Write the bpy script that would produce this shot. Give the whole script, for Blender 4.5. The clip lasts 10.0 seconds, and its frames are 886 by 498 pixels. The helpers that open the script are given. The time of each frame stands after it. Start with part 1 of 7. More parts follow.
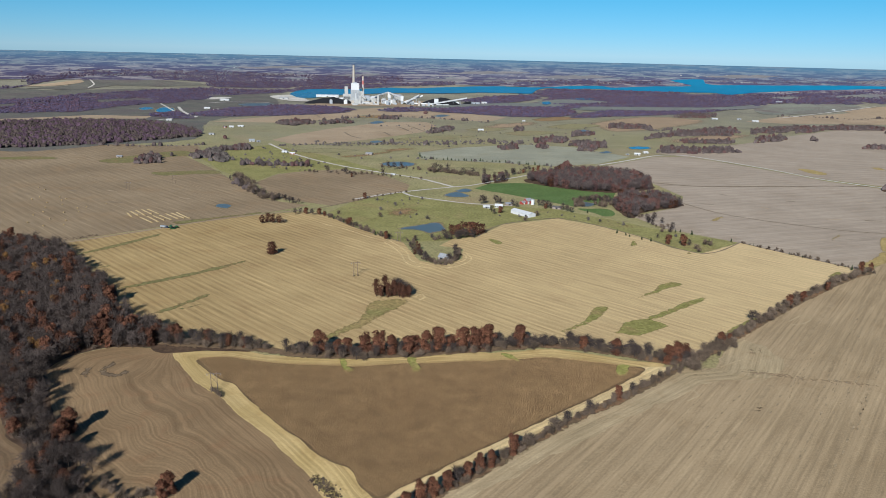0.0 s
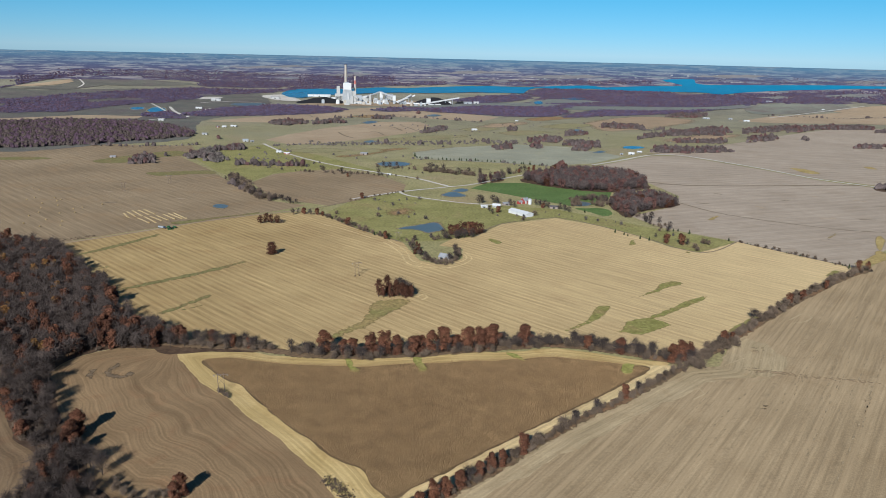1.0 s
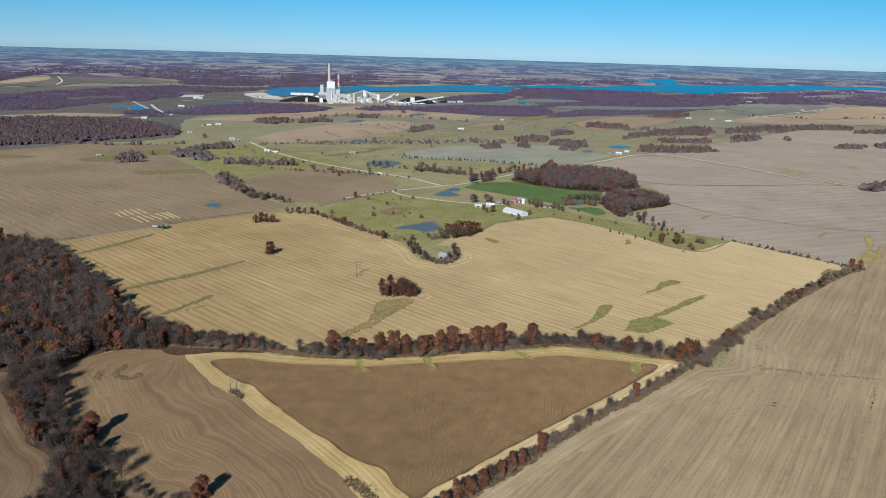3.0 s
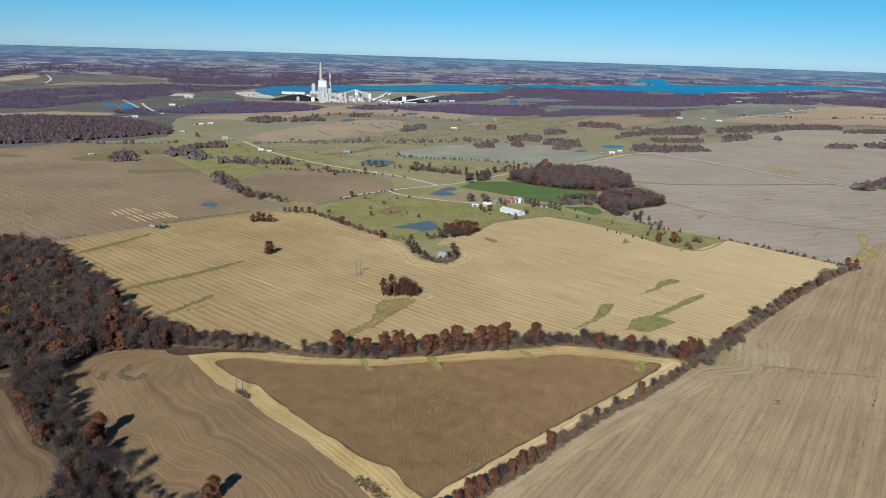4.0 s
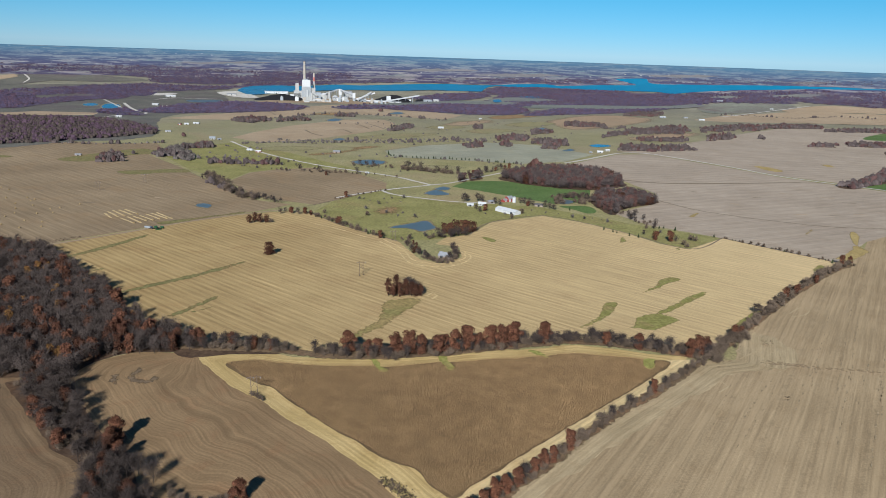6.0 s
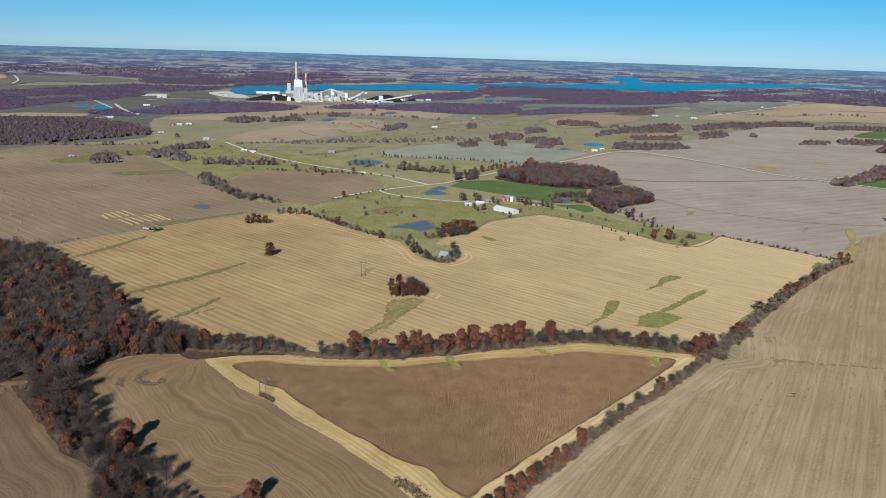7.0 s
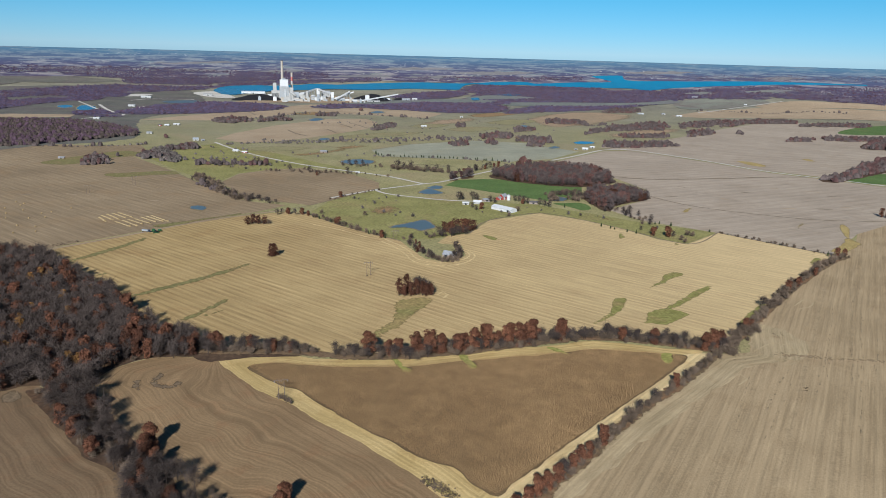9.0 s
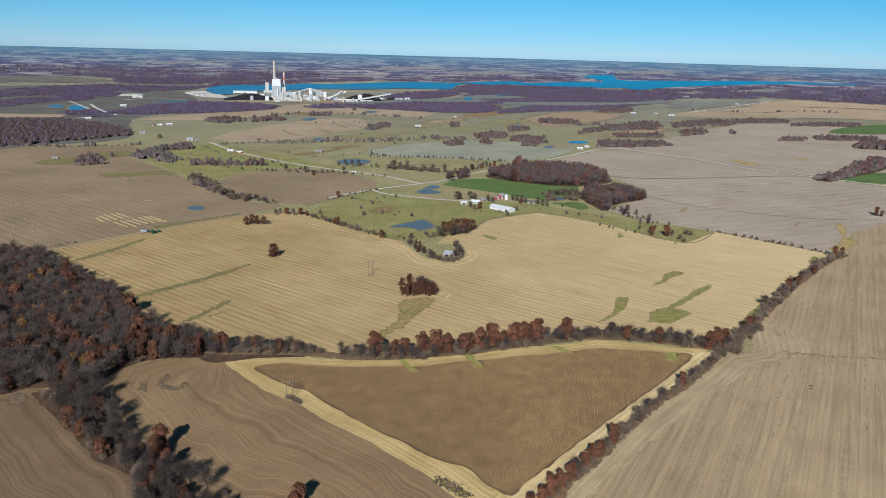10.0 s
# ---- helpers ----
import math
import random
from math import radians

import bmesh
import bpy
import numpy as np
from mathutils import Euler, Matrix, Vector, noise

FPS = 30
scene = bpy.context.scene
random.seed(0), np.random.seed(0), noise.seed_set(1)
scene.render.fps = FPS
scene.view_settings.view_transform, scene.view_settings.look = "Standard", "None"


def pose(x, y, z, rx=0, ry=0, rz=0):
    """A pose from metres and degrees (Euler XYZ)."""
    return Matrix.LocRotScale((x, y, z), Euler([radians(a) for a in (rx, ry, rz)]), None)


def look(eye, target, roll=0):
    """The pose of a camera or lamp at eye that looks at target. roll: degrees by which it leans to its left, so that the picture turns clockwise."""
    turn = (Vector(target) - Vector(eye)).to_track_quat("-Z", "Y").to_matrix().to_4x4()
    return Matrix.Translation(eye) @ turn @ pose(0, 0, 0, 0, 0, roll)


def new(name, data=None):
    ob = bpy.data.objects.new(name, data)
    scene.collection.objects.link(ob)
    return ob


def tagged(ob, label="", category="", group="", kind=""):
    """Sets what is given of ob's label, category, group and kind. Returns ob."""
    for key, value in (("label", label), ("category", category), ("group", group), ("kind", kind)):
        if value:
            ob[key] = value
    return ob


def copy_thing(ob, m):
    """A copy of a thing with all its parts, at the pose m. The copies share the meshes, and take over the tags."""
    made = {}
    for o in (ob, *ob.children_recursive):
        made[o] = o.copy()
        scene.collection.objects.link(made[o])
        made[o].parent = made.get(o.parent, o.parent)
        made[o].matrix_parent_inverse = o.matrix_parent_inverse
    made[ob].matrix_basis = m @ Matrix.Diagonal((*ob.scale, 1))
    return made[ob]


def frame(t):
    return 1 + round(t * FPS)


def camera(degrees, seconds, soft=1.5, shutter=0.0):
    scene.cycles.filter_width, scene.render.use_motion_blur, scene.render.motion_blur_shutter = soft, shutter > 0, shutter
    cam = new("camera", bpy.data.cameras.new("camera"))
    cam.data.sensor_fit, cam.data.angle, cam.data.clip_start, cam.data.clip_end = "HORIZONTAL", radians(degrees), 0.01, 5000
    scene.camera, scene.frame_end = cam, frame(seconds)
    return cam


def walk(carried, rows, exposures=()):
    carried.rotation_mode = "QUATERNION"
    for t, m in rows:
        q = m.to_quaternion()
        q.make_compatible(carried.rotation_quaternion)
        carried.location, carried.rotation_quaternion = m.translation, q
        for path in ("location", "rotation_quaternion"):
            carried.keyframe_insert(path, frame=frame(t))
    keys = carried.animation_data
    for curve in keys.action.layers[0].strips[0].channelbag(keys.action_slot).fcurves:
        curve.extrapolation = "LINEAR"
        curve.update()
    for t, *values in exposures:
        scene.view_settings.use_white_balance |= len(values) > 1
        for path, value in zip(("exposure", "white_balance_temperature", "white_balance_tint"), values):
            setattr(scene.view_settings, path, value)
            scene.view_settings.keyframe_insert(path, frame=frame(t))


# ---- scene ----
import itertools
from mathutils import geometry

# ---- camera: a slow sideways flight, turning to keep the fields in view ----
cam = camera(61.10, 10.0, soft=0.9)
PATH = [
    (0, 10.18, 6.05, 249.61, 0.131, -14.672, 1.299),
    (0.5, 3.73, 5.85, 249.59, -0.274, -14.671, 1.357),
    (1, -2.71, 5.69, 249.58, -0.658, -14.677, 1.338),
    (1.5, -9.12, 5.62, 249.59, -1.069, -14.694, 1.430),
    (2, -15.51, 5.58, 249.59, -1.467, -14.711, 1.562),
    (2.5, -21.92, 5.57, 249.58, -1.893, -14.704, 1.614),
    (4, -41.07, 5.61, 249.59, -3.167, -14.748, 1.848),
    (4.5, -47.44, 5.71, 249.59, -3.588, -14.753, 1.899),
    (5, -53.83, 5.93, 249.60, -3.984, -14.754, 1.970),
    (5.5, -60.27, 6.22, 249.59, -4.364, -14.747, 1.941),
    (7, -79.56, 7.22, 249.48, -5.482, -14.769, 1.740),
    (7.5, -86.04, 7.59, 249.49, -5.839, -14.777, 1.556),
    (8, -92.44, 7.97, 249.49, -6.164, -14.797, 1.564),
    (8.5, -98.82, 8.42, 249.49, -6.493, -14.806, 1.504),
    (9, -105.17, 8.96, 249.49, -6.845, -14.818, 1.546),
    (9.5, -111.59, 9.58, 249.49, -7.237, -14.830, 1.564),
    (10, -118.04, 10.23, 249.49, -7.592, -14.833, 1.562),
]
walk(cam, [(t, pose(x, y, z, 90 + pitch, 0, yaw) @ pose(0, 0, 0, 0, 0, roll)) for t, x, y, z, yaw, pitch, roll in PATH], exposures=((0.0, 0.55, 5960.0, 10.0), (10.0, 0.55, 5960.0, 10.0)))

# ---- light: low clear autumn sun behind the camera ----
SUN_AZ, SUN_EL = -106.0, 29.0
world = bpy.data.worlds.new("sky")
scene.world = world
world.use_nodes = True
sky = world.node_tree.nodes.new("ShaderNodeTexSky")
sky.sky_type, sky.sun_disc = "NISHITA", False
sky.sun_elevation, sky.sun_rotation = radians(SUN_EL), radians(90 - SUN_AZ)
sky.altitude, sky.air_density, sky.dust_density, sky.ozone_density = 1500, 0.7, 0.0, 6.0
back = world.node_tree.nodes["Background"]
clear = world.node_tree.nodes.new("ShaderNodeMix")
clear.data_type, clear.blend_type = "RGBA", "MULTIPLY"
clear.inputs[0].default_value, clear.inputs[7].default_value = 1.0, (0.71, 1.04, 1.05, 1.0)
world.node_tree.links.new(sky.outputs[0], clear.inputs[6])
# the air is paler at the skyline and clearer above it
height = world.node_tree.nodes.new("ShaderNodeSeparateXYZ")
air = world.node_tree.nodes.new("ShaderNodeValToRGB")
world.node_tree.links.new(world.node_tree.nodes.new("ShaderNodeTexCoord").outputs["Generated"], height.inputs[0])
world.node_tree.links.new(height.outputs["Z"], air.inputs[0])
air.color_ramp.elements.new(0.08), air.color_ramp.elements.new(0.4)
for stop, (p, c) in zip(air.color_ramp.elements, ((0.0, (0.76, 0.88, 0.93)), (0.08, (0.50, 1.10, 1.0)), (0.4, (0.68, 1.02, 1.0)), (1.0, (0.71, 1.0, 1.0)))):
    stop.position, stop.color = p, (*c, 1)
world.node_tree.links.new(air.outputs[0], clear.inputs[7])
world.node_tree.links.new(clear.outputs[2], back.inputs[0])
back.inputs[1].default_value = 0.0535
lamp = bpy.data.lights.new("sun", "SUN")
lamp.energy, lamp.angle, lamp.color = 4.6, radians(0.5), (1.0, 0.96, 0.90)
sun = new("sun", lamp)
sun_way = Vector((math.cos(radians(SUN_AZ)) * math.cos(radians(SUN_EL)), math.sin(radians(SUN_AZ)) * math.cos(radians(SUN_EL)), math.sin(radians(SUN_EL))))
sun.matrix_world = look(sun_way * 900, (0, 0, 0))

# ---- materials ----


class Graph:
    """A small wrapper to write node materials in few lines."""

    def __init__(self, name, rough=0.95, spec=0.15):
        self.m = bpy.data.materials.new(name)
        self.m.use_nodes = True
        self.n, self.l = self.m.node_tree.nodes, self.m.node_tree.links
        self.b = self.n["Principled BSDF"]
        self.b.inputs["Roughness"].default_value = rough
        self.b.inputs["Specular IOR Level"].default_value = spec
        self.co = self.n.new("ShaderNodeTexCoord").outputs["Object"]

    def put(self, socket, v):
        if isinstance(v, bpy.types.NodeSocket):
            self.l.new(v, socket)
        elif isinstance(v, tuple):
            socket.default_value = (*v, 1.0) if len(v) == 3 else v
        else:
            socket.default_value = v

    def coords(self, angle=0.0, sx=1.0, sy=1.0):
        k = self.n.new("ShaderNodeMapping")
        self.l.new(self.co, k.inputs[0])
        k.inputs["Rotation"].default_value = (0, 0, radians(-angle))
        s = self.n.new("ShaderNodeMapping")
        self.l.new(k.outputs[0], s.inputs[0])
        s.inputs["Scale"].default_value = (sx, sy, 1)
        return s.outputs[0]

    def noise(self, size, detail=4.0, rough=0.6, vec=None, distort=0.0):
        k = self.n.new("ShaderNodeTexNoise")
        self.l.new(vec or self.co, k.inputs["Vector"])
        k.inputs["Scale"].default_value = 1.0 / size
        k.inputs["Detail"].default_value, k.inputs["Roughness"].default_value = detail, rough
        k.inputs["Distortion"].default_value = distort
        return k.outputs["Fac"]

    def wave(self, angle, period, distort=0.0, dscale=1.0, detail=2.0, vec=None, profile="SIN"):
        k = self.n.new("ShaderNodeTexWave")
        k.wave_type, k.bands_direction, k.wave_profile = "BANDS", "Y", profile
        self.l.new(vec or self.coords(angle), k.inputs["Vector"])
        k.inputs["Scale"].default_value = 0.314159 / period
        k.inputs["Distortion"].default_value, k.inputs["Detail"].default_value = distort, detail
        k.inputs["Detail Scale"].default_value = dscale
        return k.outputs["Fac"]

    def ramp(self, fac, stops, interp="LINEAR"):
        k = self.n.new("ShaderNodeValToRGB")
        k.color_ramp.interpolation = interp
        e = k.color_ramp.elements
        while len(e) < len(stops):
            e.new(0.5)
        for s, (p, c) in zip(e, stops):
            s.position, s.color = p, ((*c, 1) if isinstance(c, tuple) else (c, c, c, 1))
        self.l.new(fac, k.inputs[0])
        return k.outputs[0]

    def mix(self, fac, a, b, mode="MIX"):
        k = self.n.new("ShaderNodeMix")
        k.data_type, k.blend_type = "RGBA", mode
        self.put(k.inputs[0], fac), self.put(k.inputs[6], a), self.put(k.inputs[7], b)
        return k.outputs[2]

    def math(self, op, a, b=0.0):
        k = self.n.new("ShaderNodeMath")
        k.operation = op
        self.put(k.inputs[0], a), self.put(k.inputs[1], b)
        return k.outputs[0]

    def bump(self, fac, dist, strength=0.6):
        k = self.n.new("ShaderNodeBump")
        k.inputs["Distance"].default_value, k.inputs["Strength"].default_value = dist, strength
        self.l.new(fac, k.inputs["Height"])
        self.l.new(k.outputs[0], self.b.inputs["Normal"])

    def done(self, color):
        self.put(self.b.inputs["Base Color"], color)
        return self.m


def soil(name, dark, light, spots, angle, period, strength=0.5, rows=0.35, bend=1.0, spot_size=140.0, flow=False, drift=None, sharp=0.5, tufts=0.0, streaky=0.5):
    """Worked earth or stubble: broad stains, passes of the machine, fine litter. flow: the passes follow the sheet's own
    run instead of a straight line; drift: a second colour towards which the land changes from west to east."""
    g = Graph(name)
    lay = g.n.new("ShaderNodeTexCoord").outputs["UV"] if flow else None
    col = g.mix(g.ramp(g.noise(spot_size, 3, 0.55), [(0.35, 0.0), (0.68, 1.0)]), dark, light)
    col = g.mix(g.ramp(g.noise(spot_size * 0.38, 5, 0.6, distort=0.6), [(0.52, 0.0), (0.75, 0.8)]), col, spots)
    fade = 1.0
    if drift:
        sep = g.n.new("ShaderNodeSeparateXYZ")
        g.l.new(g.co, sep.inputs[0])
        east = g.ramp(g.math("ADD", g.math("MULTIPLY", sep.outputs["X"], 0.0011), 0.35), [(0.0, 0.0), (1.0, 1.0)])
        col = g.mix(east, col, g.mix(0.75, col, drift))
        fade = g.math("SUBTRACT", 1.0, g.math("MULTIPLY", east, 0.6))
    lane = g.ramp(g.wave(angle, period, bend, 0.25, 3, lay), [(0.5 - sharp * 0.5, 0.0), (0.5 + sharp * 0.5, 1.0)])
    thin = g.wave(angle, period / 3.3, bend * 1.4, 0.6, 2, lay)
    patchy = g.ramp(g.noise(45.0, 3, 0.6), [(0.3, 0.45), (0.7, 1.0)])
    col = g.mix(g.math("MULTIPLY", g.math("MULTIPLY", lane, strength), g.math("MULTIPLY", patchy, fade)), col, g.mix(1.0, col, (0.62, 0.58, 0.54), "MULTIPLY"))
    col = g.mix(g.math("MULTIPLY", thin, rows), col, g.mix(1.0, col, (0.78, 0.75, 0.72), "MULTIPLY"))
    if flow:
        k = g.n.new("ShaderNodeMapping")
        g.l.new(lay, k.inputs[0])
        k.inputs["Scale"].default_value = (0.012, 0.30, 1)
        along = k.outputs[0]
    else:
        along = g.coords(angle, 0.012, 0.35)
    streak = g.noise(1.0, 5, 0.7, along)
    col = g.mix(streaky, col, g.mix(1.0, col, g.ramp(streak, [(0.3, 0.5), (0.7, 1.5)]), "MULTIPLY"))
    fine = g.noise(1.6, 6, 0.75)
    col = g.mix(0.7, col, g.mix(1.0, col, g.ramp(fine, [(0.3, 0.68), (0.7, 1.28)]), "MULTIPLY"))
    if tufts:
        clump = g.ramp(g.noise(1.0, 4, 0.65, g.coords(angle, 0.07, 0.22)), [(0.60, 0.0), (0.70, tufts)])
        where = g.ramp(g.noise(70.0, 3, 0.6), [(0.48, 0.0), (0.62, 1.0)])
        col = g.mix(g.math("MULTIPLY", clump, where), col, tuple(0.55 * c for c in dark))
        dash = g.ramp(g.wave(angle, 31.0, 0.8, 0.25, 2), [(0.90, 0.0), (0.96, 1.0)])
        broken = g.ramp(g.noise(9.0, 4, 0.7), [(0.50, 0.0), (0.60, tufts)])
        col = g.mix(g.math("MULTIPLY", dash, broken), col, tuple(0.45 * c for c in dark))
        wheel = g.ramp(g.wave(angle, 27.0, 0.5, 0.25, 2), [(0.93, 0.0), (0.99, 0.36)])
        col = g.mix(g.math("MULTIPLY", wheel, patchy), col, tuple(min(1.0, 1.25 * c) for c in light))
    scuff = g.ramp(g.noise(11.0, 6, 0.7, distort=1.5), [(0.62, 0.0), (0.74, 0.6)])
    col = g.mix(scuff, col, g.mix(1.0, col, (0.74, 0.70, 0.64), "MULTIPLY"))
    g.bump(fine, 0.12, 0.5)
    return g.done(col)


def grass(name, dark, light, dry, size=60.0, dry_from=0.55, thin_edge=0.0, north=None):
    """Turf with dry patches and tufts. thin_edge: metres over which it thins out towards the edge of its sheet."""
    g = Graph(name)
    col = g.mix(g.ramp(g.noise(size, 4, 0.6), [(0.36, 0.0), (0.66, 1.0)]), dark, light)
    col = g.mix(g.ramp(g.noise(size * 2.3, 5, 0.62, distort=0.5), [(dry_from, 0.0), (dry_from + 0.18, 0.85)]), col, dry)
    col = g.mix(g.ramp(g.noise(size * 0.35, 5, 0.7, distort=1.0), [(0.56, 0.0), (0.72, 0.7)]), col, tuple(0.6 * c for c in dry))
    # north: paler, bluer turf with distance, haze painted into the colour
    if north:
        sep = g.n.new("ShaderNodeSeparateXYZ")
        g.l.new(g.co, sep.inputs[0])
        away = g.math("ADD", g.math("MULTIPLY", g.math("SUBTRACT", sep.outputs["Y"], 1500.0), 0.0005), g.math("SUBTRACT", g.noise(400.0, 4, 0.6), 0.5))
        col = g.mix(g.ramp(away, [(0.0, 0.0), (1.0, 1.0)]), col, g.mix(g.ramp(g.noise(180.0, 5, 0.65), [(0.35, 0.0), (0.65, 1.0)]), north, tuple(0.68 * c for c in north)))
    tuft = g.noise(4.0, 6, 0.75)
    col = g.mix(0.8, col, g.mix(1.0, col, g.ramp(tuft, [(0.32, 0.45), (0.68, 1.5)]), "MULTIPLY"))
    g.bump(tuft, 0.35, 0.5)
    if thin_edge:
        sep = g.n.new("ShaderNodeSeparateXYZ")
        g.l.new(g.n.new("ShaderNodeTexCoord").outputs["UV"], sep.inputs[0])
        reach = g.math("DIVIDE", sep.outputs["Y"], thin_edge)
        cover = g.math("ADD", reach, g.math("MULTIPLY", g.math("SUBTRACT", g.noise(5.0, 5, 0.7), 0.62), 3.2))
        g.put(g.b.inputs["Alpha"], g.ramp(cover, [(0.0, 0.0), (0.45, 1.0)]))
    return g.done(col)


def foliage(name, dark, light, rough=0.9, spread=(0.55, 1.5), soft=0.35, patch=0.8):
    """Leaves or twigs: colour differs from plant to plant and from leaf to leaf. soft: how far the facets share one upward light."""
    g = Graph(name, rough, 0.1)
    each = g.n.new("ShaderNodeObjectInfo").outputs["Random"]
    leaf = g.n.new("ShaderNodeNewGeometry").outputs["Random Per Island"]
    blend = g.math("ADD", g.math("MULTIPLY", each, 0.4), g.math("MULTIPLY", g.ramp(g.noise(26.0, 3, 0.6), [(0.3, 0.0), (0.7, 1.0)]), 0.6))
    col = g.mix(blend, dark, light)
    col = g.mix(1.0, col, g.ramp(leaf, [(0.0, spread[0]), (1.0, spread[1])]), "MULTIPLY")
    col = g.mix(patch, col, g.mix(1.0, col, g.ramp(g.noise(11.0, 3), [(0.32, 0.45), (0.68, 1.6)]), "MULTIPLY"))
    turn = g.n.new("ShaderNodeMix")
    turn.data_type = "VECTOR"
    g.l.new(g.n.new("ShaderNodeNewGeometry").outputs["Normal"], turn.inputs[4])
    turn.inputs[0].default_value, turn.inputs[5].default_value = soft, (-0.12, -0.42, 0.9)
    g.l.new(turn.outputs[1], g.b.inputs["Normal"])
    return g.done(col)


def plain(name, color, rough=0.7, metal=0.0, dirt=0.2, size=3.0):
    """Paint, metal sheet or concrete with faint weathering."""
    g = Graph(name, rough, 0.3)
    g.b.inputs["Metallic"].default_value = metal
    worn = g.ramp(g.noise(size, 5, 0.65), [(0.3, 1.0 - dirt), (0.7, 1.0)])
    return g.done(g.mix(1.0, color, worn, "MULTIPLY"))


def water(name, deep, rough=0.12, chop=2.0, swell=0.5, shine=0.5):
    g = Graph(name, rough, shine)
    g.b.inputs["IOR"].default_value = 1.33
    g.bump(g.noise(chop, 4, 0.6), 0.12, swell)
    return g.done(g.mix(g.noise(60.0, 3), deep, tuple(c * 1.35 for c in deep)))


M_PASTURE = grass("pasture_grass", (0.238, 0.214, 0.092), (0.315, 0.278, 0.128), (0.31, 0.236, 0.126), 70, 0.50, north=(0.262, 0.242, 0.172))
# far stubble, grass and scrub, greyed and blued in colour as haze
M_FARSTRIP = soil("hazed_strip_stubble", (0.158, 0.153, 0.152), (0.188, 0.182, 0.180), (0.14, 0.134, 0.136), 10.0, 24.0, 0.2, 0.15, 1.0, 200)
M_FARLAND = grass("hazed_pasture", (0.172, 0.174, 0.138), (0.222, 0.222, 0.172), (0.165, 0.128, 0.110), 120, 0.48)
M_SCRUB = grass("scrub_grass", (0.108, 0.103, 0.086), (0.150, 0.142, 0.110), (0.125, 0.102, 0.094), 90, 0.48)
M_GREEN = grass("green_grass", (0.206, 0.192, 0.064), (0.270, 0.246, 0.090), (0.27, 0.21, 0.09), 40, 0.54)
M_WATERWAY = grass("waterway_grass", (0.195, 0.182, 0.052), (0.255, 0.235, 0.074), (0.26, 0.190, 0.078), 10, 0.5, 2.4)
M_TONGUE = grass("fresh_grass", (0.215, 0.210, 0.052), (0.285, 0.270, 0.078), (0.29, 0.22, 0.09), 8, 0.56, 0.7)
M_DRYWAY = grass("drying_waterway_grass", (0.198, 0.172, 0.058), (0.258, 0.216, 0.080), (0.30, 0.215, 0.09), 12, 0.46, 5.0)
M_OLIVESTRIP = grass("olive_strip_grass", (0.160, 0.142, 0.054), (0.205, 0.180, 0.070), (0.22, 0.160, 0.070), 14, 0.5, 3.4)
M_BANK = grass("pond_bank_earth", (0.22, 0.175, 0.095), (0.30, 0.235, 0.125), (0.19, 0.14, 0.08), 20, 0.5, 3.0)
M_VERGE = grass("weedy_verge", (0.120, 0.085, 0.050), (0.180, 0.120, 0.068), (0.22, 0.12, 0.06), 18, 0.5, 3.0)
M_WHEAT = grass("winter_wheat", (0.082, 0.132, 0.036), (0.112, 0.165, 0.050), (0.15, 0.17, 0.06), 60, 0.58)
M_DRYGRASS = grass("dry_grass", (0.30, 0.22, 0.08), (0.40, 0.30, 0.12), (0.24, 0.17, 0.07), 25, 0.6, 2.5)
M_ORANGE = grass("orange_weeds", (0.300, 0.212, 0.130), (0.360, 0.258, 0.158), (0.27, 0.21, 0.13), 60, 0.5, 45.0)
M_TANGRASS = grass("tan_grass", (0.225, 0.202, 0.096), (0.275, 0.240, 0.120), (0.25, 0.195, 0.105), 40, 0.5, 16.0)
M_RUSTGRASS = grass("rusty_weeds", (0.24, 0.155, 0.075), (0.29, 0.19, 0.092), (0.22, 0.15, 0.06), 30, 0.5, 24.0)
M_STUBBLE = soil("maize_stubble", (0.345, 0.240, 0.102), (0.445, 0.320, 0.142), (0.32, 0.205, 0.086), -45.5, 8.6, 0.62, 0.22, 1.0, drift=(0.70, 0.535, 0.288), sharp=0.8)
# M_MARGIN_E is brightened slightly to stand in for the sun's glow on it
M_MARGIN_E = soil("fresh_stubble_east", (0.56, 0.42, 0.205), (0.66, 0.51, 0.265), (0.46, 0.32, 0.14), 44.5, 5.0, 0.5, 0.3, 0.4, 40)
M_MARGIN_W = soil("fresh_stubble_west", (0.45, 0.325, 0.130), (0.55, 0.405, 0.180), (0.38, 0.26, 0.10), 129.0, 3.9, 0.40, 0.25, 3.0, 40, flow=True)
M_SOIL_W = soil("bean_stubble", (0.214, 0.141, 0.072), (0.272, 0.182, 0.094), (0.240, 0.138, 0.068), 128.0, 6.6, 0.20, 0.10, 2.2, 60, flow=True, sharp=0.8, streaky=0.62)
# darker brown copy of M_SOIL_W, partly lens vignetting put into the colour
M_SOIL_FW = soil("dimmed_bean_stubble", (0.165, 0.110, 0.061), (0.208, 0.142, 0.079), (0.190, 0.112, 0.059), 128.0, 6.6, 0.20, 0.10, 2.2, 60, flow=True, sharp=0.8, streaky=0.62)
M_DAMP2 = grass("dark_bare_soil", (0.19, 0.145, 0.095), (0.23, 0.18, 0.12), (0.2, 0.15, 0.09), 20, 0.5)
M_DAMP = grass("damp_soil", (0.138, 0.098, 0.060), (0.172, 0.124, 0.075), (0.15, 0.11, 0.065), 12, 0.5, 3.0)
M_SMEAR = grass("brown_soil_smear", (0.300, 0.216, 0.126), (0.345, 0.252, 0.148), (0.31, 0.22, 0.125), 20, 0.5, 9.0)
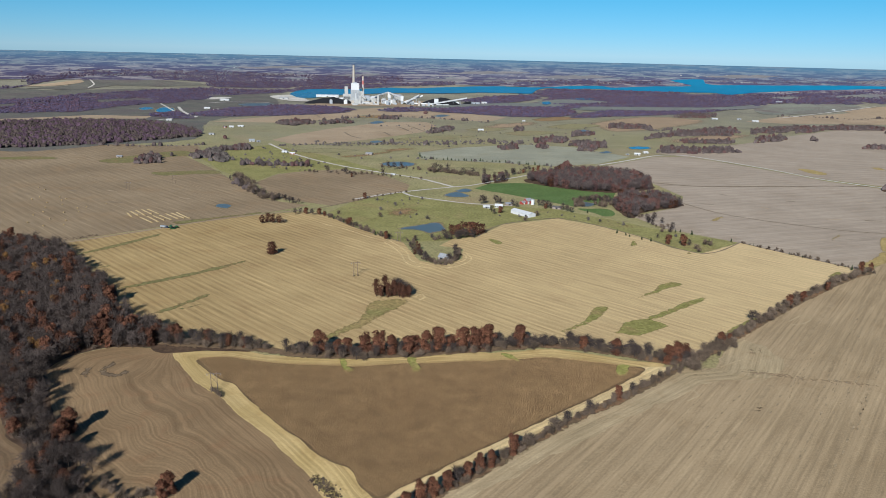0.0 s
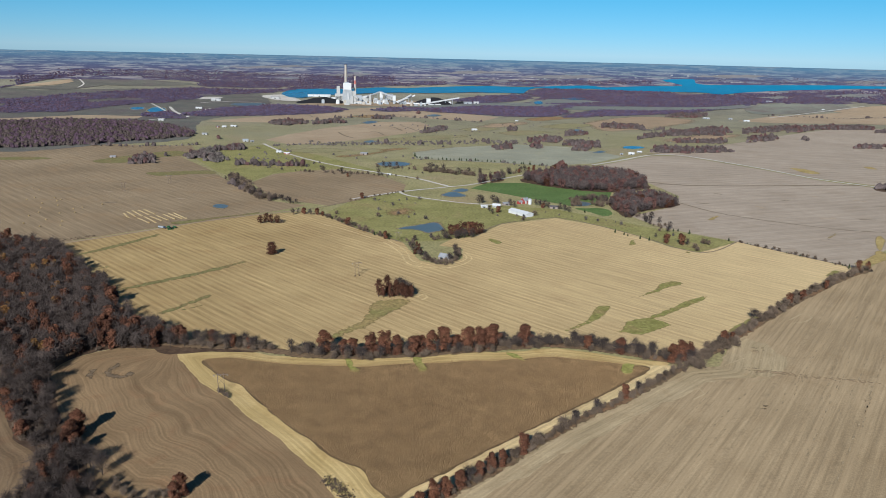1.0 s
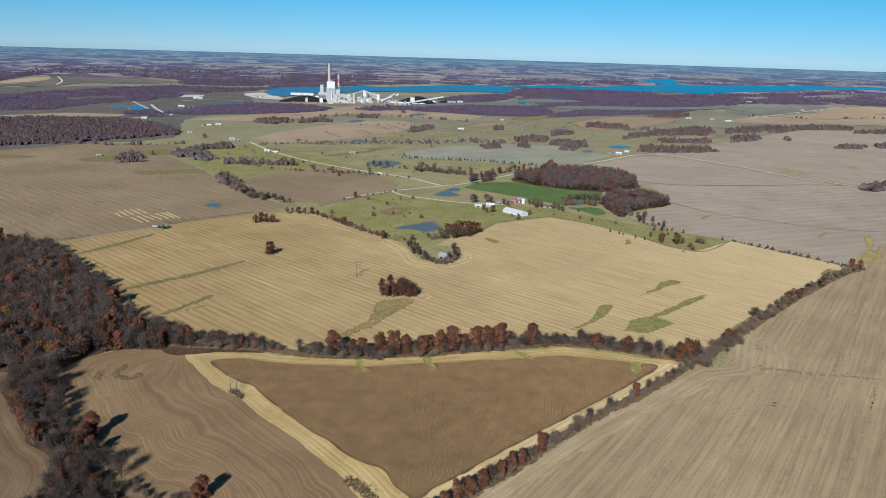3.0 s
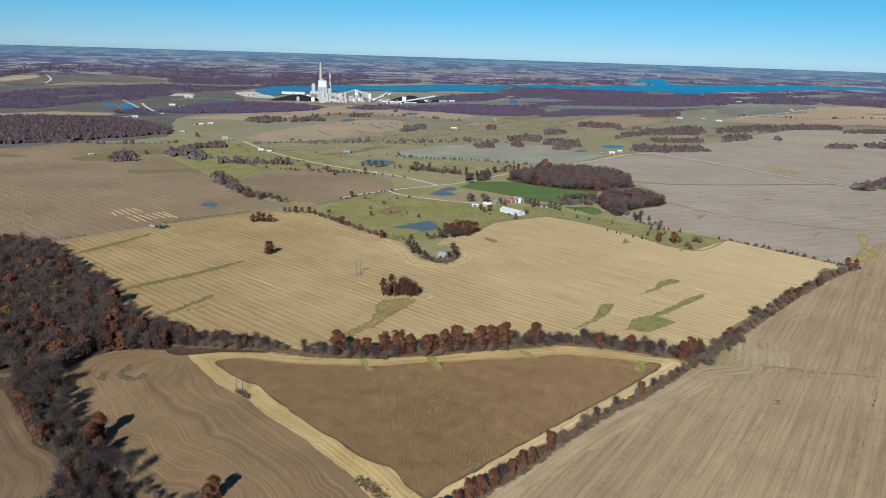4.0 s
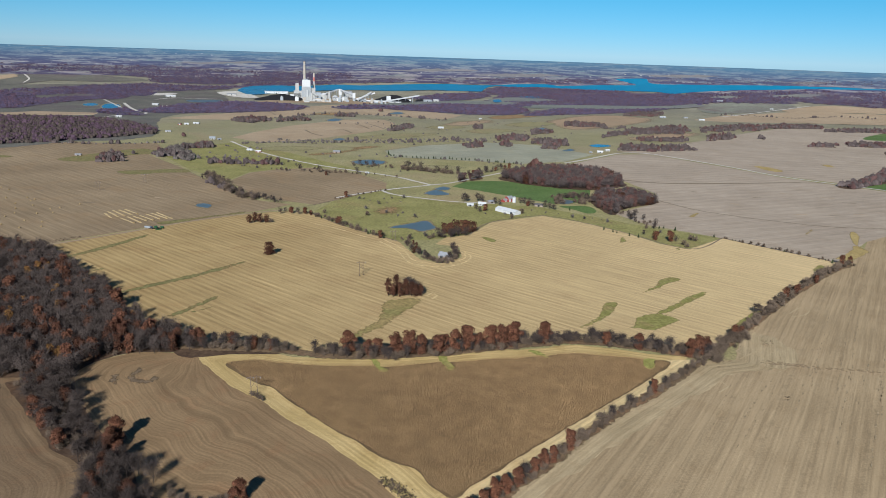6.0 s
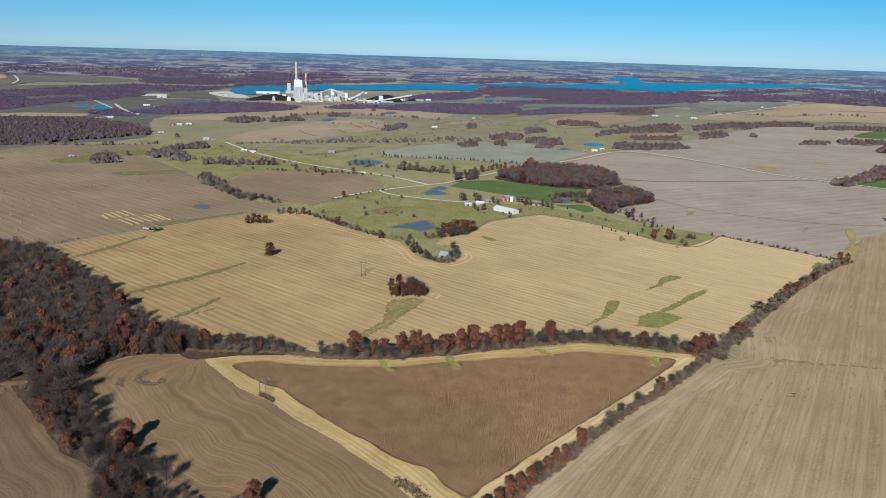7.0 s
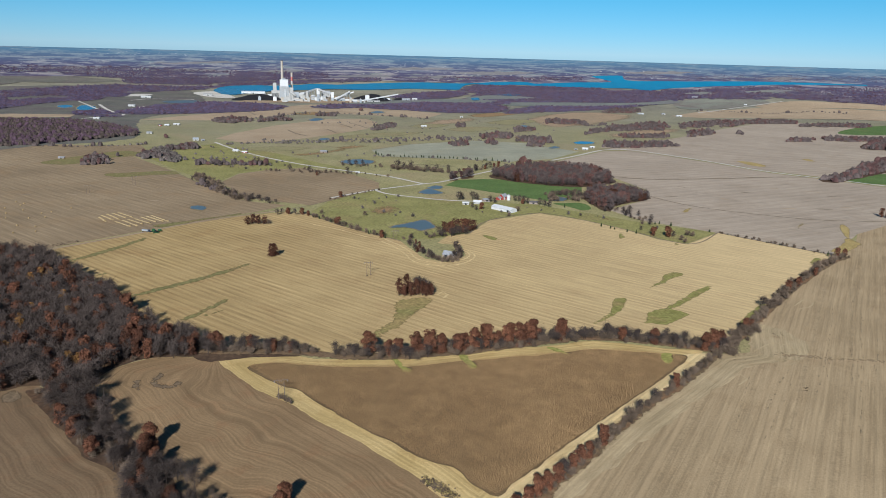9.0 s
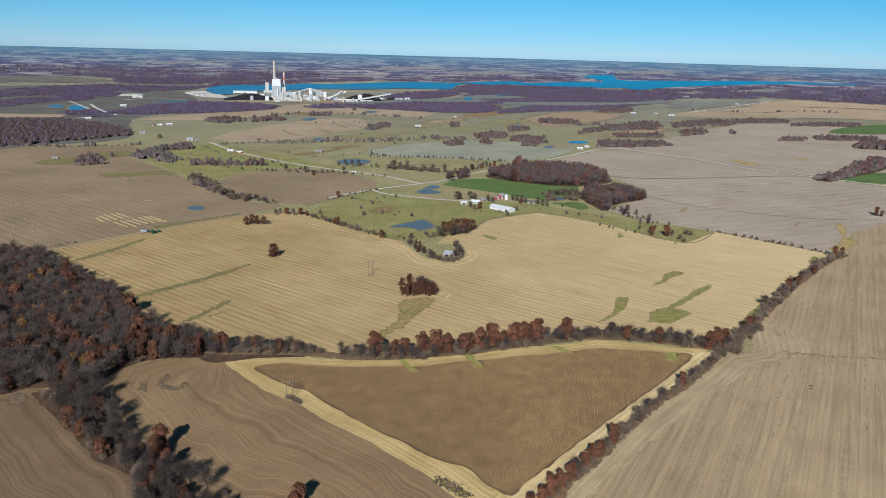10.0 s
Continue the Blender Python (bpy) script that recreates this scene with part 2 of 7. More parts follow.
M_WEEDROW = grass("dark_weeds", (0.268, 0.202, 0.118), (0.312, 0.235, 0.138), (0.28, 0.21, 0.12), 6, 0.5)
# M_HEADLAND is paler than its field, partly sun glow put into the colour
M_HEADLAND = soil("headland_stubble", (0.345, 0.266, 0.150), (0.440, 0.342, 0.200), (0.340, 0.248, 0.135), 44.0, 6.5, 0.24, 0.25, 5.0, 50, flow=True, sharp=0.9)
M_SOIL_E = soil("worked_bean_stubble", (0.318, 0.234, 0.131), (0.392, 0.291, 0.166), (0.296, 0.211, 0.114), 54.0, 9.0, 0.27, 0.18, 0.6, 120, sharp=0.8, tufts=0.22, streaky=0.42)
M_SOIL_NW = soil("brown_stubble", (0.236, 0.172, 0.100), (0.305, 0.226, 0.134), (0.275, 0.185, 0.098), -45.5, 14.0, 0.3, 0.2, 1.4, 200)
M_SOIL_NE = soil("grey_brown_stubble", (0.340, 0.275, 0.203), (0.402, 0.328, 0.244), (0.315, 0.247, 0.174), 20.0, 26.0, 0.25, 0.2, 2.2, 200)
M_SOIL_GREY = soil("grey_stubble", (0.262, 0.258, 0.186), (0.330, 0.322, 0.232), (0.29, 0.268, 0.165), 20.0, 22.0, 0.2, 0.2, 1.0, 150)
M_SOIL_TAN = soil("tan_stubble", (0.335, 0.252, 0.160), (0.405, 0.308, 0.198), (0.32, 0.222, 0.130), 10.0, 24.0, 0.2, 0.15, 1.0, 200)
# maize soil toned darker to deepen the shade between the plants
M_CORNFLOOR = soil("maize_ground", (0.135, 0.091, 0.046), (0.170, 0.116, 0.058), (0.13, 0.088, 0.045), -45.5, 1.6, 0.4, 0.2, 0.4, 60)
M_CORN = foliage("dry_maize", (0.250, 0.157, 0.074), (0.312, 0.200, 0.097), spread=(0.90, 1.10), soft=0.72, patch=0.34)
M_TRACK = soil("gravel", (0.48, 0.445, 0.38), (0.58, 0.545, 0.475), (0.42, 0.38, 0.31), 0.0, 8.0, 0.1, 0.1, 1.0, 60)
M_EARTHTRACK = soil("earth_track", (0.29, 0.212, 0.128), (0.35, 0.262, 0.165), (0.25, 0.18, 0.11), 0.0, 8.0, 0.1, 0.1, 1.0, 60)
# leaf litter, its brown darkened further to paint the shade among trees
M_LITTER = grass("shade_dark_leaf_litter", (0.062, 0.039, 0.025), (0.096, 0.061, 0.037), (0.13, 0.070, 0.034), 25, 0.55)
# far woodland floor with the blue of haze painted in
M_FARWOOD = grass("hazed_wood_floor", (0.086, 0.070, 0.090), (0.116, 0.094, 0.112), (0.20, 0.175, 0.150), 110, 0.54)
M_OAKLEAF = foliage("rust_oak_leaves", (0.076, 0.034, 0.021), (0.128, 0.055, 0.030), soft=0.2)
# M_OAK_FAR and M_TWIG_FAR repeat the tree colours, blued to stand in for haze
M_OAK_FAR = foliage("far_hazed_oak_leaves", (0.062, 0.039, 0.055), (0.080, 0.050, 0.066), spread=(0.85, 1.15), soft=0.8)
# the _MID copies are greyed by distance, with haze put into the colour
M_OAK_MID = foliage("hazed_oak_leaves", (0.068, 0.038, 0.036), (0.090, 0.051, 0.045), spread=(0.8, 1.2), soft=0.5)
M_RUSSET_MID = foliage("hazed_russet_leaves", (0.082, 0.043, 0.036), (0.108, 0.057, 0.045), spread=(0.8, 1.2), soft=0.5)
M_GOLDLEAF = foliage("tawny_leaves", (0.120, 0.060, 0.021), (0.155, 0.084, 0.028), soft=0.35)
M_TWIG = foliage("bare_twigs", (0.044, 0.034, 0.029), (0.072, 0.056, 0.048), spread=(0.9, 1.1), soft=0.45)
M_RUSSET = foliage("russet_leaves", (0.054, 0.024, 0.015), (0.082, 0.037, 0.022), spread=(0.75, 1.25), soft=0.3)
M_TWIG_MID = foliage("hazed_bare_twigs", (0.064, 0.050, 0.047), (0.090, 0.071, 0.065), spread=(0.8, 1.2), soft=0.55)
M_TWIG_FAR = foliage("far_hazed_bare_twigs", (0.056, 0.046, 0.080), (0.076, 0.062, 0.098), spread=(0.85, 1.15), soft=0.8)
M_BRUSH_MID = foliage("hazed_thicket_twigs", (0.082, 0.070, 0.062), (0.112, 0.096, 0.084), spread=(0.85, 1.15), soft=0.55)
M_CEDAR = foliage("cedar_needles", (0.030, 0.042, 0.018), (0.050, 0.062, 0.028))
M_BRUSH = foliage("thicket_twigs", (0.082, 0.060, 0.043), (0.126, 0.094, 0.067), spread=(0.85, 1.15), soft=0.5)
M_BARK = plain("bark", (0.048, 0.036, 0.028), 0.95, 0, 0.5, 0.6)
M_WATER = water("pond_water", (0.078, 0.100, 0.100), 0.3, 1.5, 0.12, 0.28)
M_LAKE = water("lake_water", (0.014, 0.150, 0.250), 0.25, 6.0)
M_WHITE = plain("white_sheet", (0.54, 0.55, 0.54), 0.5, 0, 0.18, 4)
M_CREAM = plain("pale_cladding", (0.41, 0.41, 0.385), 0.6, 0, 0.35, 6)
M_GREYROOF = plain("zinc_roof", (0.35, 0.36, 0.37), 0.5, 0.2, 0.4, 3)
M_REDWALL = plain("red_boards", (0.31, 0.055, 0.042), 0.7, 0, 0.35, 2)
M_DARKROOF = plain("dark_shingle", (0.11, 0.10, 0.10), 0.9, 0, 0.3, 2)
M_GREYWALL = plain("weathered_boards", (0.30, 0.25, 0.21), 0.9, 0, 0.4, 1.5)
M_WINDOW = plain("dark_glazing", (0.02, 0.025, 0.03), 0.15, 0, 0.1, 1)
M_CONCRETE = plain("concrete", (0.40, 0.36, 0.30), 0.9, 0, 0.2, 12)
M_REDBAND = plain("red_band_paint", (0.40, 0.13, 0.11), 0.6, 0, 0.15, 6)
M_STEEL = plain("grey_steel", (0.34, 0.37, 0.39), 0.5, 0.2, 0.3, 5)
M_COAL = plain("coal", (0.012, 0.012, 0.014), 0.9, 0, 0.4, 9)
M_WOODPOLE = plain("treated_pole", (0.16, 0.12, 0.09), 0.9, 0, 0.4, 1)
M_GREENPAINT = plain("green_paint", (0.035, 0.10, 0.035), 0.4, 0, 0.3, 1)
M_BLUEPAINT = plain("dark_paint", (0.03, 0.045, 0.07), 0.35, 0, 0.2, 1)
M_TYRE = plain("tyre_rubber", (0.02, 0.02, 0.02), 0.9, 0, 0.3, 0.5)
M_STRAW = soil("bale_straw", (0.30, 0.22, 0.105), (0.38, 0.28, 0.14), (0.26, 0.19, 0.09), 0.0, 1.0, 0.2, 0.2, 1.0, 5)

# ---- ground form: level farmland that rises gently towards the far horizon ----
CX, CY, EYE, KNEE, SPAN, EARTH = -53.8, 5.9, 249.6, 3700.0, 1400.0, 7.4e6


def ground(x, y):
    r = math.hypot(x - CX, y - CY)
    if r <= KNEE:
        return 0.0
    u = min((r - KNEE) / SPAN, 0.973)
    far = KNEE + SPAN * u / (1 - u)
    return EYE - r * (EYE / far + far / (2 * EARTH)) + KNEE * KNEE / (2 * EARTH) * KNEE / r


def mesh_of(name, verts, faces, mats, index=None, smooth=False):
    me = bpy.data.meshes.new(name)
    verts, faces = np.asarray(verts, dtype=np.float32), np.asarray(faces, dtype=np.int32)
    k = faces.shape[1]
    me.vertices.add(len(verts)), me.loops.add(faces.size), me.polygons.add(len(faces))
    me.vertices.foreach_set("co", verts.ravel())
    me.loops.foreach_set("vertex_index", faces.ravel())
    me.polygons.foreach_set("loop_start", np.arange(0, faces.size, k, dtype=np.int32))
    me.polygons.foreach_set("loop_total", np.full(len(faces), k, dtype=np.int32))
    for m in mats:
        me.materials.append(m)
    if index is not None:
        me.polygons.foreach_set("material_index", np.asarray(index, dtype=np.int32))
    me.polygons.foreach_set("use_smooth", np.full(len(faces), smooth))
    me.update(calc_edges=True)
    return me


def part(name, bm, material, parent, label=""):
    me = bpy.data.meshes.new(name)
    bm.to_mesh(me)
    bm.free()
    me.materials.append(material)
    ob = new(name, me)
    ob.parent = parent
    if label:
        ob["label"] = label
    return ob


def thing(name, x, y, yaw=0.0, z=None, label="", category="", group="", kind=""):
    ob = new(name)
    ob.matrix_basis = pose(x, y, ground(x, y) if z is None else z, 0, 0, yaw)
    return tagged(ob, label, category, group, kind)


def box(bm, x0, x1, y0, y1, z0, z1, bevel=0.0):
    v = bmesh.ops.create_cube(bm, size=1.0)["verts"]
    for p in v:
        p.co = Vector((x0 + (p.co.x + 0.5) * (x1 - x0), y0 + (p.co.y + 0.5) * (y1 - y0), z0 + (p.co.z + 0.5) * (z1 - z0)))
    if bevel:
        bmesh.ops.bevel(bm, geom=list({e for p in v for e in p.link_edges}), offset=bevel, segments=1, affect="EDGES")
    return bm


def boxed(*a, **k):
    return box(bmesh.new(), *a, **k)


def tube(bm, a, b, r0, r1, n=8, caps=True):
    a, b = Vector(a), Vector(b)
    v = bmesh.ops.create_cone(bm, cap_ends=caps, segments=n, radius1=r0, radius2=r1, depth=(b - a).length)["verts"]
    m = Matrix.Translation((a + b) / 2) @ (b - a).to_track_quat("Z", "Y").to_matrix().to_4x4()
    bmesh.ops.transform(bm, matrix=m, verts=v)
    return bm


# rings of the one ground sheet, close together where it rises
rings = [0, 60, 150, 300, 500, 800, 1200, 1700, 2300, 2600, 3000, 3500, 3700] + [3700 + 1362 * k / 60 for k in range(1, 61)]
spokes = 480
gv, gf = [], []
for r in rings:
    for s in range(spokes):
        a = 2 * math.pi * s / spokes
        x, y = CX + r * math.cos(a), CY + r * math.sin(a)
        gv.append((x, y, ground(x, y) - 0.06 - (1.2 if r > 3690 else 0.0)))
for i in range(len(rings) - 1):
    for s in range(spokes):
        gf.append((i * spokes + s, (i + 1) * spokes + s, (i + 1) * spokes + (s + 1) % spokes, i * spokes + (s + 1) % spokes))
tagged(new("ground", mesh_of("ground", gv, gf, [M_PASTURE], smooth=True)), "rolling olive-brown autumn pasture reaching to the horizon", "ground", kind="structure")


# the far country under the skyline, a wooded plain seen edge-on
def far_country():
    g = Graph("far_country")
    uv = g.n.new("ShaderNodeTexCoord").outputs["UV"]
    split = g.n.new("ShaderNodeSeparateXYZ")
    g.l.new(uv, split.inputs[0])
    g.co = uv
    # strip fields and pastures, then belts of wood, both painted bluer upwards as haze
    cells = g.n.new("ShaderNodeTexVoronoi")
    warp = g.n.new("ShaderNodeVectorMath")
    bent = g.n.new("ShaderNodeVectorMath")
    bent.operation, bent.inputs[1].default_value = "MULTIPLY", (0.9, 0.5, 0)
    soft = g.n.new("ShaderNodeTexNoise")
    g.l.new(g.coords(0, 55, 6), soft.inputs["Vector"])
    g.l.new(soft.outputs["Color"], bent.inputs[0])
    g.l.new(g.coords(0, 105, 21), warp.inputs[0]), g.l.new(bent.outputs[0], warp.inputs[1])
    g.l.new(warp.outputs[0], cells.inputs["Vector"])
    cells.inputs["Scale"].default_value = 1.0
    hue = g.n.new("ShaderNodeSeparateColor")
    g.l.new(cells.outputs["Color"], hue.inputs[0])
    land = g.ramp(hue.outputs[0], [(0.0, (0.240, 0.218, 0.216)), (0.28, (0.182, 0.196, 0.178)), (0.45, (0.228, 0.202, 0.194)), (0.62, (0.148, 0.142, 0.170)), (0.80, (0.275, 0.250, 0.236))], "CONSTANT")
    hazed_land = g.mix(g.ramp(split.outputs["Y"], [(0.25, 0.0), (0.9, 0.85)]), land, (0.098, 0.165, 0.215))
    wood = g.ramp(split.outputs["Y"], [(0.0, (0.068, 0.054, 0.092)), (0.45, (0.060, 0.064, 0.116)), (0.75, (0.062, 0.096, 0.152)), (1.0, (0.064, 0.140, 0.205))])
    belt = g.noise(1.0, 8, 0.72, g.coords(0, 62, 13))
    col = g.mix(g.ramp(belt, [(0.49, 1.0), (0.53, 0.0)]), hazed_land, wood)
    copse = g.noise(1.0, 4, 0.7, g.coords(0, 300, 60))
    col = g.mix(g.ramp(copse, [(0.54, 0.0), (0.62, 0.8)]), col, wood)
    roof = g.n.new("ShaderNodeTexVoronoi")
    g.l.new(g.coords(0, 300, 42), roof.inputs["Vector"])
    roof.inputs["Scale"].default_value = 1.0
    town = g.math("MULTIPLY", g.math("LESS_THAN", roof.outputs["Distance"], 0.16), g.ramp(g.noise(1.0, 2, 0.5, g.coords(0, 14, 4)), [(0.57, 0.0), (0.63, 0.7)]))
    col = g.mix(town, col, (0.42, 0.43, 0.44))
    return g.done(col)


bands, bv, bf = 64, [], []
for i in range(bands + 1):
    u = 0.640 + (0.9725 - 0.640) * (1 - (1 - i / bands) ** 1.6)
    for s in range(181):
        a = radians(20 + 140 * s / 180)
        r = 3700 + 1400 * u
        bv.append((CX + r * math.cos(a), CY + r * math.sin(a), ground(CX + r * math.cos(a), CY + r * math.sin(a)) + 1.0))
for i in range(bands):
    for s in range(180):
        bf.append((i * 181 + s + 1, (i + 1) * 181 + s + 1, (i + 1) * 181 + s, i * 181 + s))
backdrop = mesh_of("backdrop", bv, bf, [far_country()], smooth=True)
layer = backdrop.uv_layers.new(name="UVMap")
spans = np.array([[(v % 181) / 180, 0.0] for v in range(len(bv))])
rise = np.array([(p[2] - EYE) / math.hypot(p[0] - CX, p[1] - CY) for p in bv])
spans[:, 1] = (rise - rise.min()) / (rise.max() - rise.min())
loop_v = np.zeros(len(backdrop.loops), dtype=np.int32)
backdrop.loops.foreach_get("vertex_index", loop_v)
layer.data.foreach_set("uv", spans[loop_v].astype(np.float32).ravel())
tagged(new("backdrop", backdrop), "wooded plain with pale fields, painted bluer with haze towards the skyline", "distance", kind="structure")


def curve_through(pts, closed, step):
    """Points every step metres on a smooth line through pts."""
    out, n = [], len(pts)
    for i in range(n if closed else n - 1):
        if closed:
            p0, p1, p2, p3 = (Vector(pts[(i + k) % n]) for k in (-1, 0, 1, 2))
        else:
            p0, p1, p2, p3 = (Vector(pts[min(max(i + k, 0), n - 1)]) for k in (-1, 0, 1, 2))
        k = max(1, int((p2 - p1).length / step))
        for j in range(k):
            t = j / k
            out.append(0.5 * (2 * p1 + (p2 - p0) * t + (2 * p0 - 5 * p1 + 4 * p2 - p3) * t * t + (3 * p1 - p0 - 3 * p2 + p3) * t ** 3))
    if not closed:
        out.append(Vector(pts[-1]))
    return out


def straight_through(pts, step):
    out, n = [], len(pts)
    for i in range(n):
        a, b = Vector(pts[i]), Vector(pts[(i + 1) % n])
        k = max(1, int((b - a).length / step))
        out += [a.lerp(b, j / k) for j in range(k)]
    return out


def inside(x, y, poly):
    hit, j = False, len(poly) - 1
    for i in range(len(poly)):
        if (poly[i][1] > y) != (poly[j][1] > y) and x < (poly[j][0] - poly[i][0]) * (y - poly[i][1]) / (poly[j][1] - poly[i][1]) + poly[i][0]:
            hit = not hit
        j = i
    return hit


layers = itertools.count()


def line_distance(p, line, closed):
    best = 1e9
    for k in range(len(line) if closed else len(line) - 1):
        a, c = Vector(line[k]), Vector(line[(k + 1) % len(line)])
        d = c - a
        t = min(1, max(0, (p - a).dot(d) / max(d.length_squared, 1e-9)))
        best = min(best, (p - a - d * t).length)
    return best


def sheet(name, pts, material, lift, label="", category="field", soft=True, ragged=1.5, kind="structure", flow=None, grid=None, meander=0.0):
    """A patch of land draped on the ground, with a slightly uneven edge. flow: lines that the machine's passes follow."""
    lift += 0.0006 * next(layers)
    r = math.hypot(pts[0][0] - CX, pts[0][1] - CY)
    step = max(3.0, r / 160)
    edge = curve_through(pts, True, step) if soft else straight_through(pts, step)
    edge = [Vector((p.x + ragged * (noise.noise((p.x / 14, p.y / 14, 1.0)) + 0.5 * noise.noise((p.x / 4, p.y / 4, 3.0))), p.y + ragged * (noise.noise((p.x / 14, p.y / 14, 7.0)) + 0.5 * noise.noise((p.x / 4, p.y / 4, 9.0))))) for p in edge]
    n = len(edge)
    verts = list(edge)
    far = max(math.hypot(p.x - CX, p.y - CY) for p in edge)
    if far > KNEE - 50:
        grid = 25.0
    if grid:
        xs, ys = [p.x for p in edge], [p.y for p in edge]
        for i in range(int((max(xs) - min(xs)) / grid) + 1):
            for j in range(int((max(ys) - min(ys)) / grid) + 1):
                x, y = min(xs) + (i + 0.5) * grid, min(ys) + (j + 0.5) * grid
                if inside(x, y, edge):
                    verts.append(Vector((x, y)))
    v2, _, f2, *_ = geometry.delaunay_2d_cdt(verts, [(i, (i + 1) % n) for i in range(n)], [], 1, 1e-4)
    out = [(p.x, p.y, ground(p.x, p.y) + lift) for p in v2]
    tris = [f if (v2[f[1]] - v2[f[0]]).cross(v2[f[2]] - v2[f[0]]) > 0 else f[::-1] for f in f2]
    me = mesh_of(name, out, tris, [material], smooth=True)
    if grid and far <= KNEE - 50:
        lay = []
        for p in v2:
            if flow:
                ds = [line_distance(p, l, False) for l in flow]
                d = ds[0] if len(ds) == 1 else 120 * ds[0] / (ds[0] + ds[1] + 1e-6)
            else:
                d = line_distance(p, edge, True)
            d += meander * (noise.noise((p.x / 34, p.y / 34, 4)) + 0.45 * noise.noise((p.x / 15, p.y / 15, 6)))
            lay.append((p.x * 0.6 + p.y * 0.8, d))
        loop_v = np.zeros(len(me.loops), dtype=np.int32)
        me.loops.foreach_get("vertex_index", loop_v)
        me.uv_layers.new(name="UVMap").data.foreach_set("uv", np.array(lay, dtype=np.float32)[loop_v].ravel())
    return tagged(new(name, me), label, category, kind=kind)


def ribbon(name, pts, width, material, lift, label="", category="road", kind="structure"):
    lift += 0.0006 * next(layers)
    line = curve_through(pts, False, 8.0)
    verts, faces = [], []
    for i, p in enumerate(line):
        d = (line[min(i + 1, len(line) - 1)] - line[max(i - 1, 0)]).normalized()
        w = width * (0.5 + 0.10 * noise.noise((p.x / 25, p.y / 25, 3)))
        z = ground(p.x, p.y) + lift
        verts += [(p.x - d.y * w, p.y + d.x * w, z), (p.x + d.y * w, p.y - d.x * w, z)]
        if i:
            faces.append((2 * i - 1, 2 * i + 1, 2 * i, 2 * i - 2))
    me = mesh_of(name, verts, faces, [material], smooth=True)
    return tagged(new(name, me), label, category, kind=kind)


def verge(pts, width, lift, label):
    """A ragged strip of weeds along a hedge."""
    line = curve_through(pts, False, 12.0)
    left, right = [], []
    for i, p in enumerate(line):
        d = (line[min(i + 1, len(line) - 1)] - line[max(i - 1, 0)]).normalized()
        w = width * (0.5 + 0.12 * noise.noise((p.x / 30, p.y / 30, 3)))
        left.append((p.x - d.y * w, p.y + d.x * w)), right.append((p.x + d.y * w, p.y - d.x * w))
    return sheet("verge", left + right[::-1], M_VERGE, lift, label, "verge", soft=False, ragged=2.0, grid=4.0)


# ---- fields ----
CORN = [(-192, 580), (-170, 587), (-150, 582), (-116, 576), (-90, 575), (-59, 574), (-47, 577), (-20, 582), (6, 585), (32, 590), (58, 593), (98, 602), (122, 598), (157, 589), (177, 579), (125, 527), (89, 494), (45, 453), (14, 424), (-13, 398), (-24, 387), (-31, 393), (-38, 402), (-42, 414), (-46, 420), (-54, 424), (-66, 433), (-79, 450), (-100, 471), (-121, 497), (-140, 523), (-148, 534), (-161, 543), (-173, 556)]
MARGIN = [(-217, 593), (-213, 598), (-186, 599), (-164, 604), (-143, 595), (-116, 591), (-76, 589), (-54, 593), (-19, 599), (1, 606), (34, 610), (64, 612), (103, 621), (126, 616), (150, 608), (172, 599), (197, 593), (160, 556), (122, 518), (66, 464), (20, 419), (-11, 387), (-31, 362), (-50, 375), (-63, 400), (-71, 413), (-81, 425), (-95, 444), (-114, 467), (-137, 492), (-150, 509), (-168, 526), (-182, 541), (-198, 563)]
STRIP_EDGE = [(-217, 593), (-198, 563), (-182, 541), (-150, 509), (-114, 467), (-81, 425), (-63, 400), (-50, 375), (-32, 347)]
BELT_EDGE = [(-217, 602), (-242, 605), (-278, 602), (-295, 588), (-300, 568), (-302, 545), (-285, 518), (-269, 495), (-254, 472), (-232, 446), (-222, 440), (-208, 418), (-194, 407), (-180, 395), (-167, 394), (-150, 380), (-140, 350)]
FAR_BELT_EDGE = [(-401, 537), (-362, 549), (-345, 546), (-323, 513), (-289, 470), (-274, 449), (-254, 433), (-241, 417), (-235, 392), (-236, 350)]
sheet("soil_field_west", [(-208, 590), (-222, 596), (-238, 602), (-266, 604), (-288, 589), (-302, 569), (-314, 528), (-287, 469), (-238, 408), (-204, 377), (-166, 349), (-32, 347), (-36, 375), (-41, 392), (-58, 414), (-73, 429), (-105, 467), (-143, 507), (-174, 547)], M_SOIL_W, 0.03, "harvested brown bean field with curving machine passes", grid=5.0, flow=[STRIP_EDGE, BELT_EDGE], meander=7.0)
sheet("soil_field_far_west", [(-440, 530), (-372, 553), (-340, 553), (-315, 513), (-281, 470), (-266, 449), (-246, 433), (-233, 417), (-227, 392), (-228, 337), (-314, 339)], M_SOIL_FW, 0.05, "harvested brown bean field beyond the tree belt", grid=6.0, flow=[FAR_BELT_EDGE], meander=3.0)
sheet("stubble_margin", MARGIN, M_MARGIN_W, 0.06, "pale yellow strip of freshly cut maize stubble", grid=6.0, flow=[MARGIN + MARGIN[:1]])
sheet("stubble_margin_east", [(205, 589), (168, 551), (125, 511), (69, 457), (25, 413), (-6, 383), (-23, 358), (-26, 386), (2, 415), (45, 457), (95, 506), (140, 551), (177, 587)], M_MARGIN_E, 0.09, "pale strip of cut maize along the hedge", soft=False)
sheet("maize_floor", CORN, M_CORNFLOOR, 0.10, "soil under standing dry maize, coloured darker as shade")
